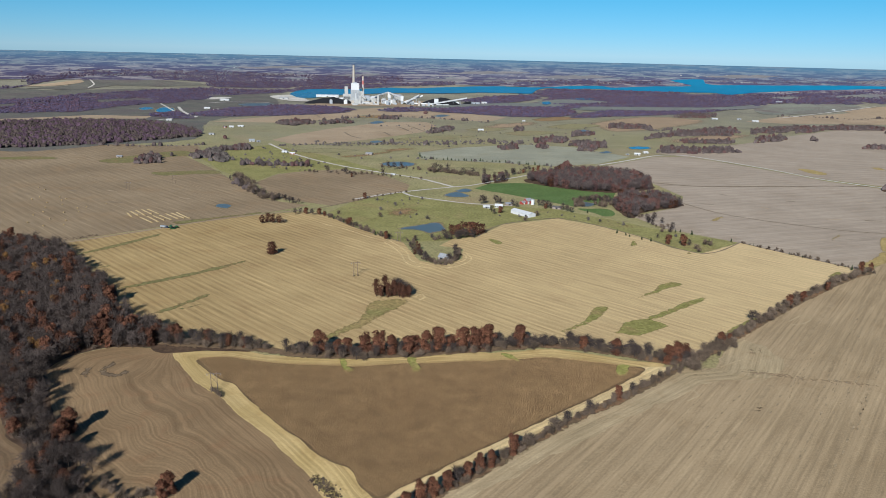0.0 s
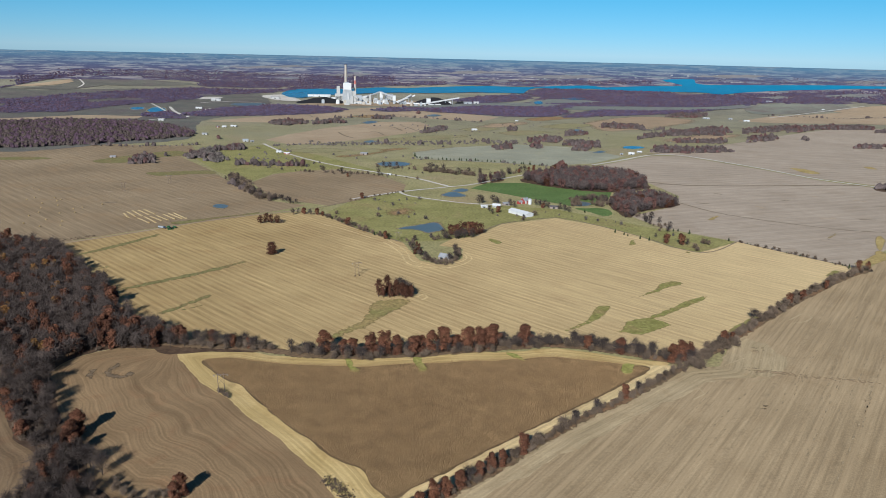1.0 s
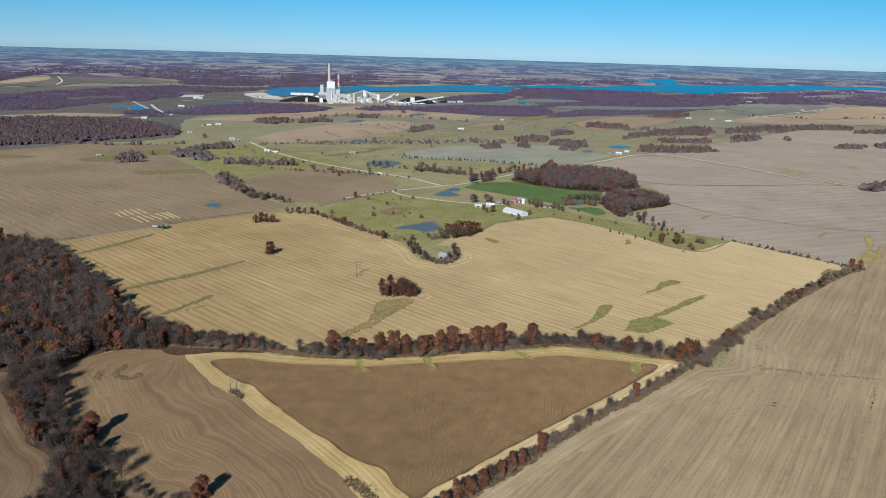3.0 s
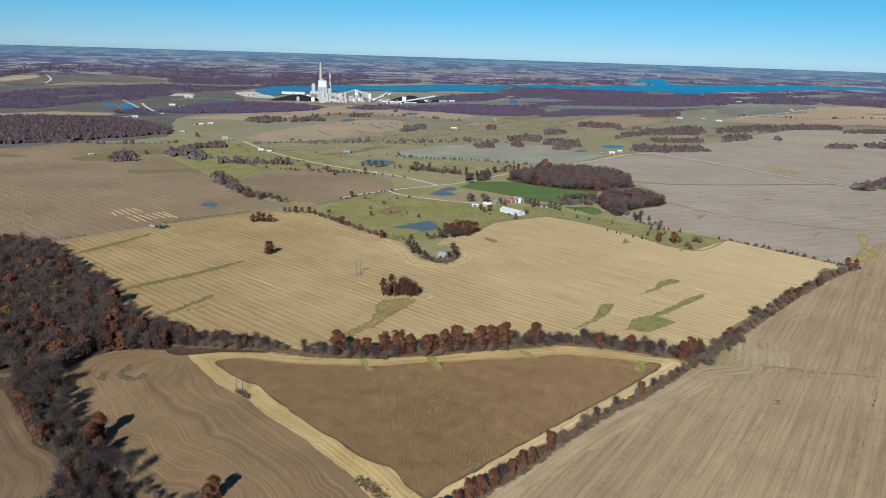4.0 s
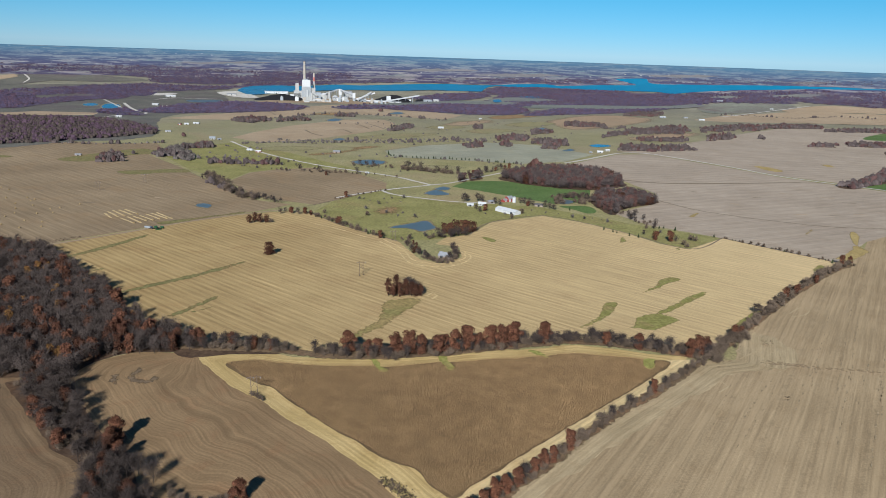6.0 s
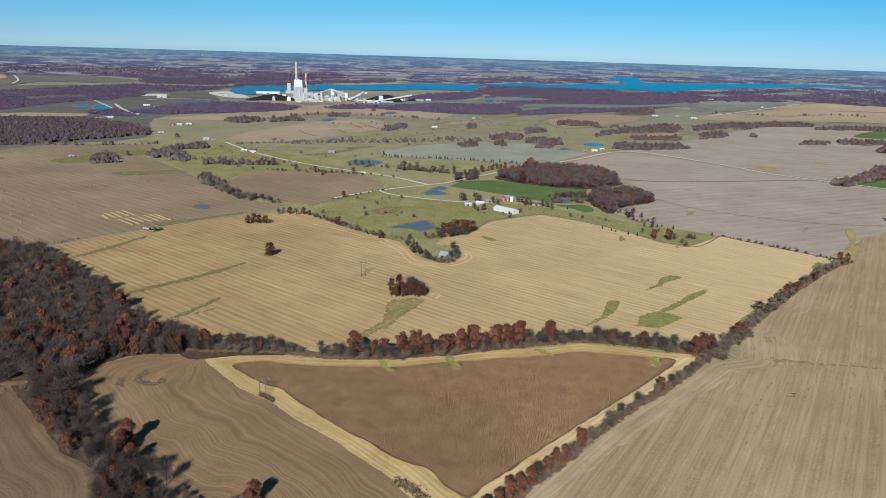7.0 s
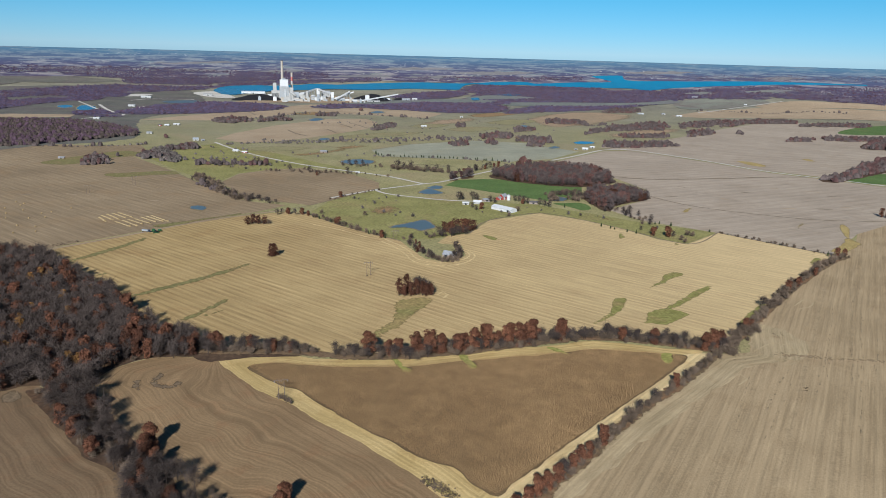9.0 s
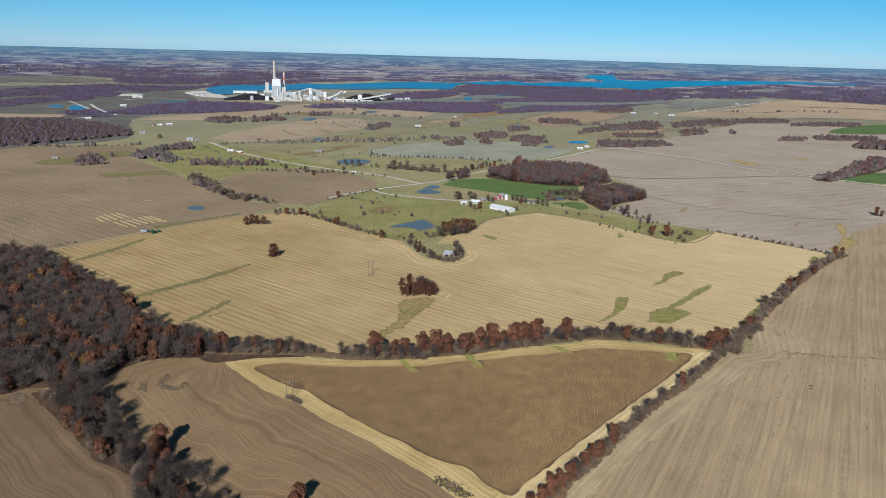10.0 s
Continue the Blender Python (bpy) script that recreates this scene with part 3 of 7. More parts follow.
sheet("stubble_field", [(-489, 944), (-449, 988), (-394, 1041), (-344, 1088), (-289, 1136), (-210, 1177), (-176, 1159), (-133, 1088), (-89, 1035), (-46, 989), (-34, 946), (-21, 900), (2, 884), (32, 911), (34, 962), (3, 977), (21, 1016), (55, 1032), (98, 1115), (189, 1167), (245, 1116), (289, 1057), (318, 993), (350, 967), (425, 1032), (455, 992), (484, 955), (523, 907), (444, 826), (374, 757), (265, 653), (217, 607), (150, 615), (103, 630), (-1, 607), (-78, 595), (-154, 604), (-227, 615), (-293, 629), (-370, 750)], M_STUBBLE, 0.05, "wide tan field of cut maize in straight rows", soft=False)
sheet("soil_field_east", [(533, 897), (459, 840), (374, 757), (272, 653), (239, 589), (206, 581), (146, 525), (86, 472), (43, 427), (10, 392), (-26, 352), (31, 304), (283, 299), (578, 437), (1060, 1010), (974, 1090), (728, 1079), (640, 1022), (585, 950)], M_SOIL_E, 0.05, "broad pale brown bean field with long machine tracks", soft=False)
EAST_EDGE = [(533, 897), (459, 840), (374, 757), (272, 653), (239, 589), (206, 581), (146, 525), (86, 472), (43, 427), (10, 392), (-26, 352)]
sheet("headland_east", [(272, 653), (295, 648), (300, 605), (279, 572), (229, 561), (181, 525), (132, 484), (77, 435), (37, 396), (14, 374), (-14, 352), (-26, 352), (10, 392), (43, 427), (86, 472), (146, 525), (206, 581), (239, 589)], M_HEADLAND, 0.075, "headland of the bean field where machines turned", "field", ragged=4.0, flow=[EAST_EDGE], grid=6.0)
sheet("soil_field_northwest", [(-1324, 1786), (-1128, 1873), (-977, 1941), (-894, 1972), (-762, 1953), (-641, 1967), (-600, 1873), (-629, 1804), (-482, 1582), (-449, 1520), (-316, 1293), (-274, 1253), (-216, 1225), (-254, 1177), (-305, 1130), (-396, 1048), (-490, 949), (-584, 972), (-717, 907)], M_SOIL_NW, 0.04, "broad brown harvested field with bale rows", soft=False)
sheet("brown_field_mid", [(-357, 1432), (-336, 1537), (-287, 1589), (-219, 1615), (-120, 1547), (-61, 1446), (-63, 1384), (-110, 1322), (-146, 1272), (-179, 1225), (-239, 1257), (-287, 1291)], M_SOIL_NW, 0.04, "small brown harvested field beside the lane", soft=False)
sheet("soil_field_northeast", [(364, 1742), (438, 1829), (553, 1954), (627, 1967), (679, 1901), (763, 1752), (827, 1606), (953, 1464), (1063, 1311), (974, 1086), (726, 1075), (638, 1021), (523, 907), (484, 955), (425, 1032), (341, 1112), (313, 1192), (415, 1286), (451, 1382), (433, 1524), (401, 1639)], M_SOIL_NE, 0.04, "grey-brown harvested field crossed by a drain", soft=False)
sheet("soil_field_far_northeast", [(570, 2037), (713, 2127), (928, 2324), (1174, 2578), (1494, 2876), (1712, 2934), (1900, 2793), (2181, 2349), (2027, 1842), (1091, 1345), (976, 1499), (840, 1631), (771, 1771), (683, 1913)], M_SOIL_NE, 0.04, "grey-brown rolling harvested field by the gravel road", soft=False)
GREY_FIELD = [(-65, 1925), (42, 2052), (225, 2156), (366, 2120), (482, 1940), (374, 1799), (254, 1742), (151, 1771), (31, 1797), (-50, 1812)]
sheet("grey_field", GREY_FIELD, M_SOIL_GREY, 0.04, "grey stubble field beyond the pasture", soft=False)
sheet("wheat_field", [(64, 1418), (96, 1480), (155, 1494), (222, 1483), (285, 1459), (338, 1434), (306, 1326), (277, 1282), (228, 1267), (173, 1322), (108, 1382)], M_WHEAT, 0.04, "bright green field of young winter wheat", soft=False)
sheet("wheat_strip", [(233, 1250), (253, 1250), (273, 1253), (288, 1242), (285, 1202), (267, 1189), (253, 1217), (235, 1238)], M_WHEAT, 0.05, "bright green strip of young wheat")
sheet("green_meadow", [(-177, 1163), (-146, 1272), (-71, 1360), (-30, 1300), (47, 1268), (123, 1256), (197, 1235), (275, 1163), (336, 1097), (423, 1032), (351, 970), (319, 996), (290, 1060), (246, 1120), (190, 1172), (98, 1119), (56, 1036), (4, 1002), (-46, 992), (-90, 1038), (-133, 1091)], M_GREEN, 0.03, "short green cattle pasture round the farmyard", soft=False)
sheet("green_meadow_north", [(-561, 1881), (-466, 2018), (-297, 1848), (-122, 1607), (-220, 1623), (-337, 1544), (-362, 1444), (-458, 1555), (-564, 1748)], M_GREEN, 0.03, "green pasture beside the gravel lane", soft=False)
sheet("tan_field_north", [(-486, 2132), (-452, 2274), (-364, 2506), (-213, 2759), (-71, 2803), (-27, 2663), (-68, 2441), (-184, 2248), (-298, 2094), (-395, 2034)], M_SOIL_TAN, 0.04, "pale tan harvested field on a far slope", soft=False)
sheet("tan_field_far", [(-816, 2634), (-644, 2907), (-428, 3216), (-309, 3200), (-349, 2906), (-457, 2773), (-573, 2646)], M_SOIL_TAN, 0.04, "pale tan strip of harvested land", soft=False)
sheet("tan_field_plant", [(-644, 3132), (-435, 3277), (-305, 3466), (-51, 3429), (248, 3082), (164, 2877), (-50, 2956), (-274, 3038)], M_SOIL_TAN, 0.04, "tan grassy slope below the power station", soft=False)
sheet("orange_field", [(107, 2640), (226, 2849), (344, 2933), (347, 2795), (225, 2633)], M_ORANGE, 0.05, "orange dry weedy pasture patch", ragged=20, grid=18.0)
sheet("orange_field_east", [(558, 2951), (810, 3271), (996, 3304), (1081, 3112), (827, 2759), (613, 2583), (534, 2679)], M_ORANGE, 0.05, "orange-tan harvested slope", ragged=20, grid=18.0)
sheet("tan_field_east", [(665, 2326), (834, 2530), (981, 2603), (1059, 2586), (949, 2422), (751, 2285)], M_ORANGE, 0.05, "orange-tan field between tree rows", ragged=20, grid=18.0)
sheet("tan_field_far_east", [(1246, 3163), (1540, 3487), (1967, 3669), (2321, 3549), (2730, 3239), (2510, 2972), (2064, 3153), (1682, 3138), (1365, 3096)], M_SOIL_TAN, 0.04, "long tan field towards the lake", soft=False)
sheet("green_field_far_east", [(1562, 3878), (1760, 3985), (1978, 3988), (2075, 3875), (2007, 3744), (1682, 3614), (1500, 3586)], M_FARLAND, 0.04, "green pasture before the lakeside woods")
sheet("tan_field_rim", [(1930, 3710), (2197, 3821), (2422, 3710), (2797, 3459), (2703, 3338), (2331, 3566), (2031, 3627)], M_SOIL_TAN, 0.05, "pale field beyond the road")
sheet("wheat_field_east", [(936, 1537), (1023, 1587), (1134, 1607), (1349, 1633), (1172, 1429), (1018, 1453), (948, 1479)], M_WHEAT, 0.06, "green wheat field behind the wood", soft=False)
sheet("wheat_field_east_small", [(1130, 1731), (1246, 1816), (1348, 1821), (1349, 1668), (1162, 1659)], M_WHEAT, 0.06, "green wheat patch behind the wood", soft=False)
sheet("wheat_field_far_east", [(1597, 2507), (1881, 2787), (2178, 2884), (2246, 2664), (1881, 2504)], M_WHEAT, 0.07, "far green wheat field")
sheet("far_meadow_west", [(-2119, 3845), (-1982, 4000), (-1970, 4226), (-1717, 4327), (-1386, 4326), (-1346, 4292), (-1544, 4170), (-1779, 4110), (-1882, 3900)], M_SCRUB, 0.5, "far reclaimed grass slope", soft=False)
sheet("far_slope_west", [(-2149, 3903), (-2063, 4056), (-1992, 4172), (-1953, 4134), (-1995, 4028), (-2046, 3964)], M_SOIL_TAN, 0.6, "far reddish terraced slope")
ribbon("road_terrace", [(-1975, 4224), (-1926, 4164), (-1883, 4090), (-1867, 3989)], 9.0, M_TRACK, 0.8, "far pale track on the slope")
sheet("far_meadow_west_low", [(-2241, 3451), (-1966, 3853), (-1845, 3876), (-1814, 3696), (-1966, 3376)], M_SCRUB, 0.5, "far grassland clearing", soft=False)

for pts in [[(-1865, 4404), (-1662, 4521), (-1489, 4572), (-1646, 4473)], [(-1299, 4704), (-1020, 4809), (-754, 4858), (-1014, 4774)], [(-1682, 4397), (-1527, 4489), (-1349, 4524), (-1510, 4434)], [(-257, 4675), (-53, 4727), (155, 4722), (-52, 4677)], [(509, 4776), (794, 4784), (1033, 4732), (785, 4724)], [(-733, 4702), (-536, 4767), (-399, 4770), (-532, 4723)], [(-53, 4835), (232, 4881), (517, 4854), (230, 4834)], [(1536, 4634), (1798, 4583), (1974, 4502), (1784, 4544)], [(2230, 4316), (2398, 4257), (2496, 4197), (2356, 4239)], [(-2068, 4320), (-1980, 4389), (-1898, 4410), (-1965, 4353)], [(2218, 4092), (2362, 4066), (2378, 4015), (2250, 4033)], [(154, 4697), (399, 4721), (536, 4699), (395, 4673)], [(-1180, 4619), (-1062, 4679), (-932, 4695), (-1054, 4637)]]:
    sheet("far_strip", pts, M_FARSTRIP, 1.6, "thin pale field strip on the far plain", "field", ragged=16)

# far grass, its olive greyed to imitate haze
M_FAROLIVE = grass("hazed_olive_grass", (0.150, 0.160, 0.138), (0.190, 0.196, 0.165), (0.17, 0.16, 0.155), 120, 0.5)

# drains, waterways and weedy patches
def patches(name, rows, material, label):
    for k, pts in enumerate(rows):
        sheet(name, pts, material, 0.14 + 0.005 * k, label, "grass patch", ragged=2.5, grid=4.0)


patches("grass_waterway", [
    [(116, 661), (146, 696), (163, 734), (179, 742), (177, 726), (161, 700), (134, 671)],
    [(150, 650), (171, 669), (188, 696), (212, 706), (228, 686), (213, 674), (190, 657), (175, 663)],
    [(204, 701), (231, 728), (270, 766), (294, 781), (290, 769), (256, 737), (220, 705)],
    [(206, 766), (234, 791), (257, 824), (272, 833), (283, 825), (258, 804), (231, 780)],
    [(266, 662), (300, 699), (321, 718), (330, 717), (300, 685), (269, 653)],
    [(278, 1035), (269, 1021), (262, 995), (273, 1002)],
    [(328, 965), (335, 975), (338, 966), (330, 957)],
    [(468, 869), (492, 895), (498, 890), (471, 859)],
    [(68, 1020), (78, 1021), (90, 999), (81, 989)],
], M_WATERWAY, "green grassed waterway left uncut in the stubble")
patches("grass_waterway", [
    [(-100, 633), (-81, 669), (-71, 689), (-68, 726), (-61, 744), (-26, 749), (-30, 727), (-50, 693), (-60, 670), (-80, 645), (-87, 631)],
], M_DRYWAY, "drying olive grass waterway below a clump of trees")
patches("grass_waterway", [
    [(-339, 759), (-319, 785), (-297, 808), (-268, 840), (-232, 885), (-227, 878), (-259, 830), (-293, 794), (-319, 767)],
    [(-448, 883), (-426, 926), (-401, 973), (-380, 1016), (-375, 1006), (-395, 956), (-424, 905)],
    [(-277, 683), (-262, 706), (-248, 733), (-235, 756), (-232, 748), (-244, 720), (-258, 693)],
    [(-260, 699), (-244, 710), (-231, 725), (-229, 720), (-245, 700)],
    [(-391, 836), (-383, 848), (-377, 846), (-385, 834)],
    [(-390, 1080), (-357, 1106), (-308, 1142), (-278, 1166), (-276, 1153), (-320, 1121), (-370, 1068)],
], M_OLIVESTRIP, "narrow olive grass strip across the stubble")
patches("grass_patch", [
    [(-78, 591), (-71, 592), (-66, 575), (-59, 566), (-68, 563), (-74, 577)],
    [(-20, 599), (-14, 600), (-11, 585), (-6, 573), (-11, 565), (-16, 575)],
    [(58, 608), (66, 609), (76, 598), (79, 591), (68, 596)],
    [(152, 576), (158, 590), (167, 590), (164, 578), (157, 567), (152, 568)],
], M_TONGUE, "green grass tongue running into the maize")
patches("dry_grass_patch", [
    [(640, 1069), (663, 1089), (644, 1045), (610, 993), (605, 963), (562, 926), (540, 916), (529, 924), (571, 960), (603, 999)],
    [(568, 1063), (598, 1102), (593, 1087), (563, 1049)],
    [(431, 1177), (463, 1215), (464, 1206), (435, 1168)],
    [(-70, 414), (-63, 412), (-53, 402), (-48, 387), (-53, 385), (-60, 397), (-67, 407)],
    [(845, 1792), (874, 1778), (883, 1718), (854, 1697), (840, 1738)],
    [(1048, 1843), (1069, 1847), (1062, 1798), (1042, 1796)],
], M_DRYGRASS, "yellow dry grass in the grey-brown field")
patches("tan_grass_patch", [
    [(190, 2473), (297, 2575), (386, 2524), (254, 2387)],
    [(355, 2711), (490, 2883), (586, 2820), (448, 2655)],
    [(-149, 2227), (-15, 2353), (108, 2351), (-50, 2192)],
    [(-397, 1914), (-314, 1978), (-210, 1952), (-299, 1868)],
    [(-25, 1654), (52, 1700), (126, 1661), (36, 1631)],
    [(64, 2550), (147, 2652), (221, 2593), (136, 2495)],
], M_TANGRASS, "tan-green dry grass in the far pasture")
patches("rusty_grass_patch", [
    [(-91, 1188), (-59, 1228), (-31, 1212), (-37, 1168), (-67, 1148), (-85, 1163)],
    [(-261, 1834), (-191, 1889), (-138, 1967), (-122, 1924), (-186, 1827), (-237, 1798)],
    [(268, 1170), (294, 1132), (303, 1101), (280, 1115)],
    [(-363, 2953), (-276, 3066), (-164, 3077), (-244, 2917)],
    [(339, 3032), (473, 3186), (603, 3173), (465, 2996), (367, 2941)],
    [(711, 3387), (864, 3586), (934, 3544), (771, 3317)],
    [(-167, 1961), (-110, 2020), (-65, 2005), (-122, 1936)],
], M_RUSTGRASS, "rust-coloured weeds in the pasture")
patches("olive_strip", [
    [(-763, 1657), (-742, 1724), (-704, 1789), (-648, 1863), (-577, 1794), (-638, 1744), (-672, 1665), (-707, 1633)],
    [(-592, 1520), (-550, 1541), (-478, 1567), (-451, 1527), (-497, 1513), (-553, 1483)],
    [(-1028, 1653), (-940, 1706), (-877, 1699), (-867, 1674), (-957, 1649)],
], M_OLIVESTRIP, "olive weedy strip in the brown field")

patches("damp_patch", [[(-263, 556), (-259, 573), (-252, 570), (-255, 556), (-246, 549), (-240, 560), (-234, 554), (-243, 540), (-254, 544)], [(-271, 543), (-274, 560), (-268, 560), (-264, 540)], [(-361, 536), (-358, 546), (-349, 544), (-345, 531), (-352, 525)], [(241, 515), (252, 523), (248, 512), (239, 506)]], M_DAMP, "darker damp scuffed patch of soil")
sheet("grass_patch", [(-68, 406), (-62, 409), (-56, 402), (-49, 393), (-46, 388), (-55, 388), (-62, 397)], M_DRYWAY, 0.22, "olive weeds in the field corner", "grass patch", ragged=2.0, grid=3.0)
patches("soil_smear", [[(263, 590), (289, 581), (324, 572), (362, 564), (357, 556), (318, 563), (283, 571), (258, 578)], [(281, 633), (293, 636), (294, 626), (286, 617), (278, 624)], [(247, 524), (251, 522), (244, 509), (240, 511)]], M_SMEAR, "brown smear of washed soil across the field")
for pts in [[(243, 590), (272, 609), (285, 601), (280, 588), (261, 581)], [(242, 576), (260, 572), (272, 567), (253, 558)], [(351, 707), (377, 729), (378, 716), (363, 702), (348, 697)], [(191, 534), (206, 544), (207, 534), (195, 524)]]:
    ribbon("wheel_track", pts, 1.5, M_HEADLAND, 0.24, "pale wheel track where a machine turned", "track")
for pts in [[(-66, 997), (-50, 968), (-38, 937), (-30, 897), (-7, 881), (20, 887), (38, 914), (32, 939)], [(-72, 988), (-54, 953), (-44, 923), (-34, 884), (-8, 868), (23, 875), (44, 910), (38, 939)], [(-20, 757), (-13, 768), (-9, 757), (-15, 746)], [(-89, 1008), (-131, 1056), (-166, 1085)]]:
    ribbon("wheel_track", pts, 2.4, M_MARGIN_E, 0.24, "pale wheel track where a machine turned", "track")

# dark weeds standing in broken lines along the passes
rngw, wv, wf = np.random.default_rng(31), [], []
for (ax, ay), (bx, by) in [[(494, 807), (328, 564)], [(418, 709), (292, 525)], [(382, 601), (316, 506)], [(374, 678), (283, 545)], [(313, 591), (252, 509)], [(362, 592), (311, 525)], [(306, 535), (260, 470)], [(247, 545), (206, 496)], [(223, 505), (176, 447)], [(198, 519), (177, 487)], [(328, 525), (266, 440)]]:
    run = Vector((bx - ax, by - ay))
    way, at = run.normalized(), -25.0
    side = Vector((-way.y, way.x))
    while at < run.length + 25:
        long, wide = rngw.uniform(1.0, 9.0), rngw.uniform(0.3, 0.8)
        c = Vector((ax, ay)) + way * at + side * rngw.normal() * 0.7
        k = len(wv)
        for f, w in ((0.0, 0.2), (0.35, 1.0), (0.7, 0.8), (1.0, 0.15)):
            q = c + way * long * f
            wv += [(*(q - side * wide * w), 0.30), (*(q + side * wide * w), 0.30)]
        wf += [(k + 2 * i, k + 2 * i + 1, k + 2 * i + 3, k + 2 * i + 2) for i in range(3)]
        at += long + rngw.exponential(7.0)
tagged(new("weed_rows", mesh_of("weed_rows", wv, wf, [M_WEEDROW])), "broken rows of dark weeds in the bean stubble", "weeds", kind="stuff")
for k, pts in enumerate([[(462, 1317), (484, 1314)], [(629, 1208), (656, 1210)], [(692, 1204), (718, 1202)], [(743, 1218), (766, 1216)], [(632, 1362), (648, 1359)], [(713, 1412), (733, 1402)], [(787, 1325), (810, 1317)], [(561, 1301), (569, 1282)], [(530, 1420), (542, 1410)], [(774, 1378), (795, 1363)], [(-666, 1310), (-638, 1303)], [(-588, 1314), (-569, 1306)], [(-544, 1214), (-522, 1212)], [(-445, 1263), (-424, 1256)]]):
    ribbon("soil_scrape", pts, 4.0, M_SOIL_TAN if k % 2 else M_DAMP2, 0.2, "short scraped bare strip in the stubble", "bare strip")

for pts in [[(-312, 2377), (-282, 2286), (-244, 2219)], [(-218, 2419), (-193, 2408), (-164, 2316)], [(-132, 2632), (-104, 2580), (-65, 2460)], [(-166, 2602), (-141, 2550), (-116, 2464)], [(-542, 3054), (-505, 2984), (-474, 2889)]]:
    ribbon("erosion_line", pts, 7.0, M_DAMP2, 0.2, "dark weedy gully in a tan field", "gully")

# lanes and roads
ribbon("road_lane", [(-471, 2042), (-393, 1893), (-313, 1774), (-225, 1672), (-146, 1603), (-50, 1528), (-5, 1473), (24, 1431)], 7.0, M_TRACK, 0.20, "pale gravel farm lane")
ribbon("road_lane_east", [(-147, 1287), (-110, 1328), (-60, 1373), (24, 1431), (60, 1455), (113, 1516), (194, 1608)], 6.0, M_TRACK, 0.22, "pale gravel farm lane past the ponds")
ribbon("road_drive", [(-71, 1366), (-50, 1329), (-10, 1302), (47, 1273), (95, 1263), (124, 1261)], 5.5, M_TRACK, 0.20, "pale gravel drive to the farmyard")
ribbon("road_section", [(365, 1770), (443, 1850), (560, 1977), (635, 1991), (688, 1924), (771, 1771), (835, 1623), (962, 1478), (1077, 1328)], 8.0, M_TRACK, 0.20, "straight pale gravel road between fields")
ribbon("road_far", [(1473, 3383), (1687, 3566), (1862, 3691), (2025, 3779), (2148, 3830)], 12.0, M_TRACK, 0.3, "far pale road over a rise")
ribbon("road_west", [(-1004, 2638), (-966, 2720), (-914, 2738), (-956, 3012), (-954, 3197)], 12.0, M_TRACK, 0.3, "pale track to the workings")
ribbon("field_track", [(-487, 944), (-447, 982), (-393, 1038), (-351, 1084), (-289, 1136), (-212, 1190)], 6.0, M_EARTHTRACK, 0.16, "worn earth track along the field edge", "track")
ribbon("drain_line", [(433, 1538), (509, 1507), (659, 1520), (794, 1544), (884, 1549)], 7.0, M_DAMP2, 0.14, "dark weedy drain", "ditch")
ribbon("drain_line_south", [(428, 1324), (464, 1242), (512, 1192), (584, 1144), (643, 1117), (748, 1106)], 3.0, M_DAMP2, 0.14, "dark weedy drain", "ditch")

for pts in [[(-176, 1159), (-133, 1088), (-89, 1035), (-46, 989)], [(55, 1032), (98, 1115), (189, 1167), (245, 1116), (289, 1057), (350, 967), (425, 1032)], [(-212, 1190), (-179, 1225), (-110, 1317), (-60, 1379)], [(425, 1032), (484, 955), (523, 907)], [(-447, 1997), (-297, 2081), (-143, 2089), (43, 2065)], [(-555, 2652), (-345, 2858), (-51, 3118)], [(-451, 1527), (-316, 1293), (-276, 1253)], [(-65, 1925), (42, 2052), (225, 2156)], [(-50, 1803), (124, 1776), (254, 1742)], [(-219, 1615), (-120, 1547), (-61, 1459)], [(556, 1988), (708, 2113), (914, 2292)]]:
    ribbon("fence_row", pts, 2.4, M_DAMP2, 0.17, "dark weedy fence row between fields", "fence row")

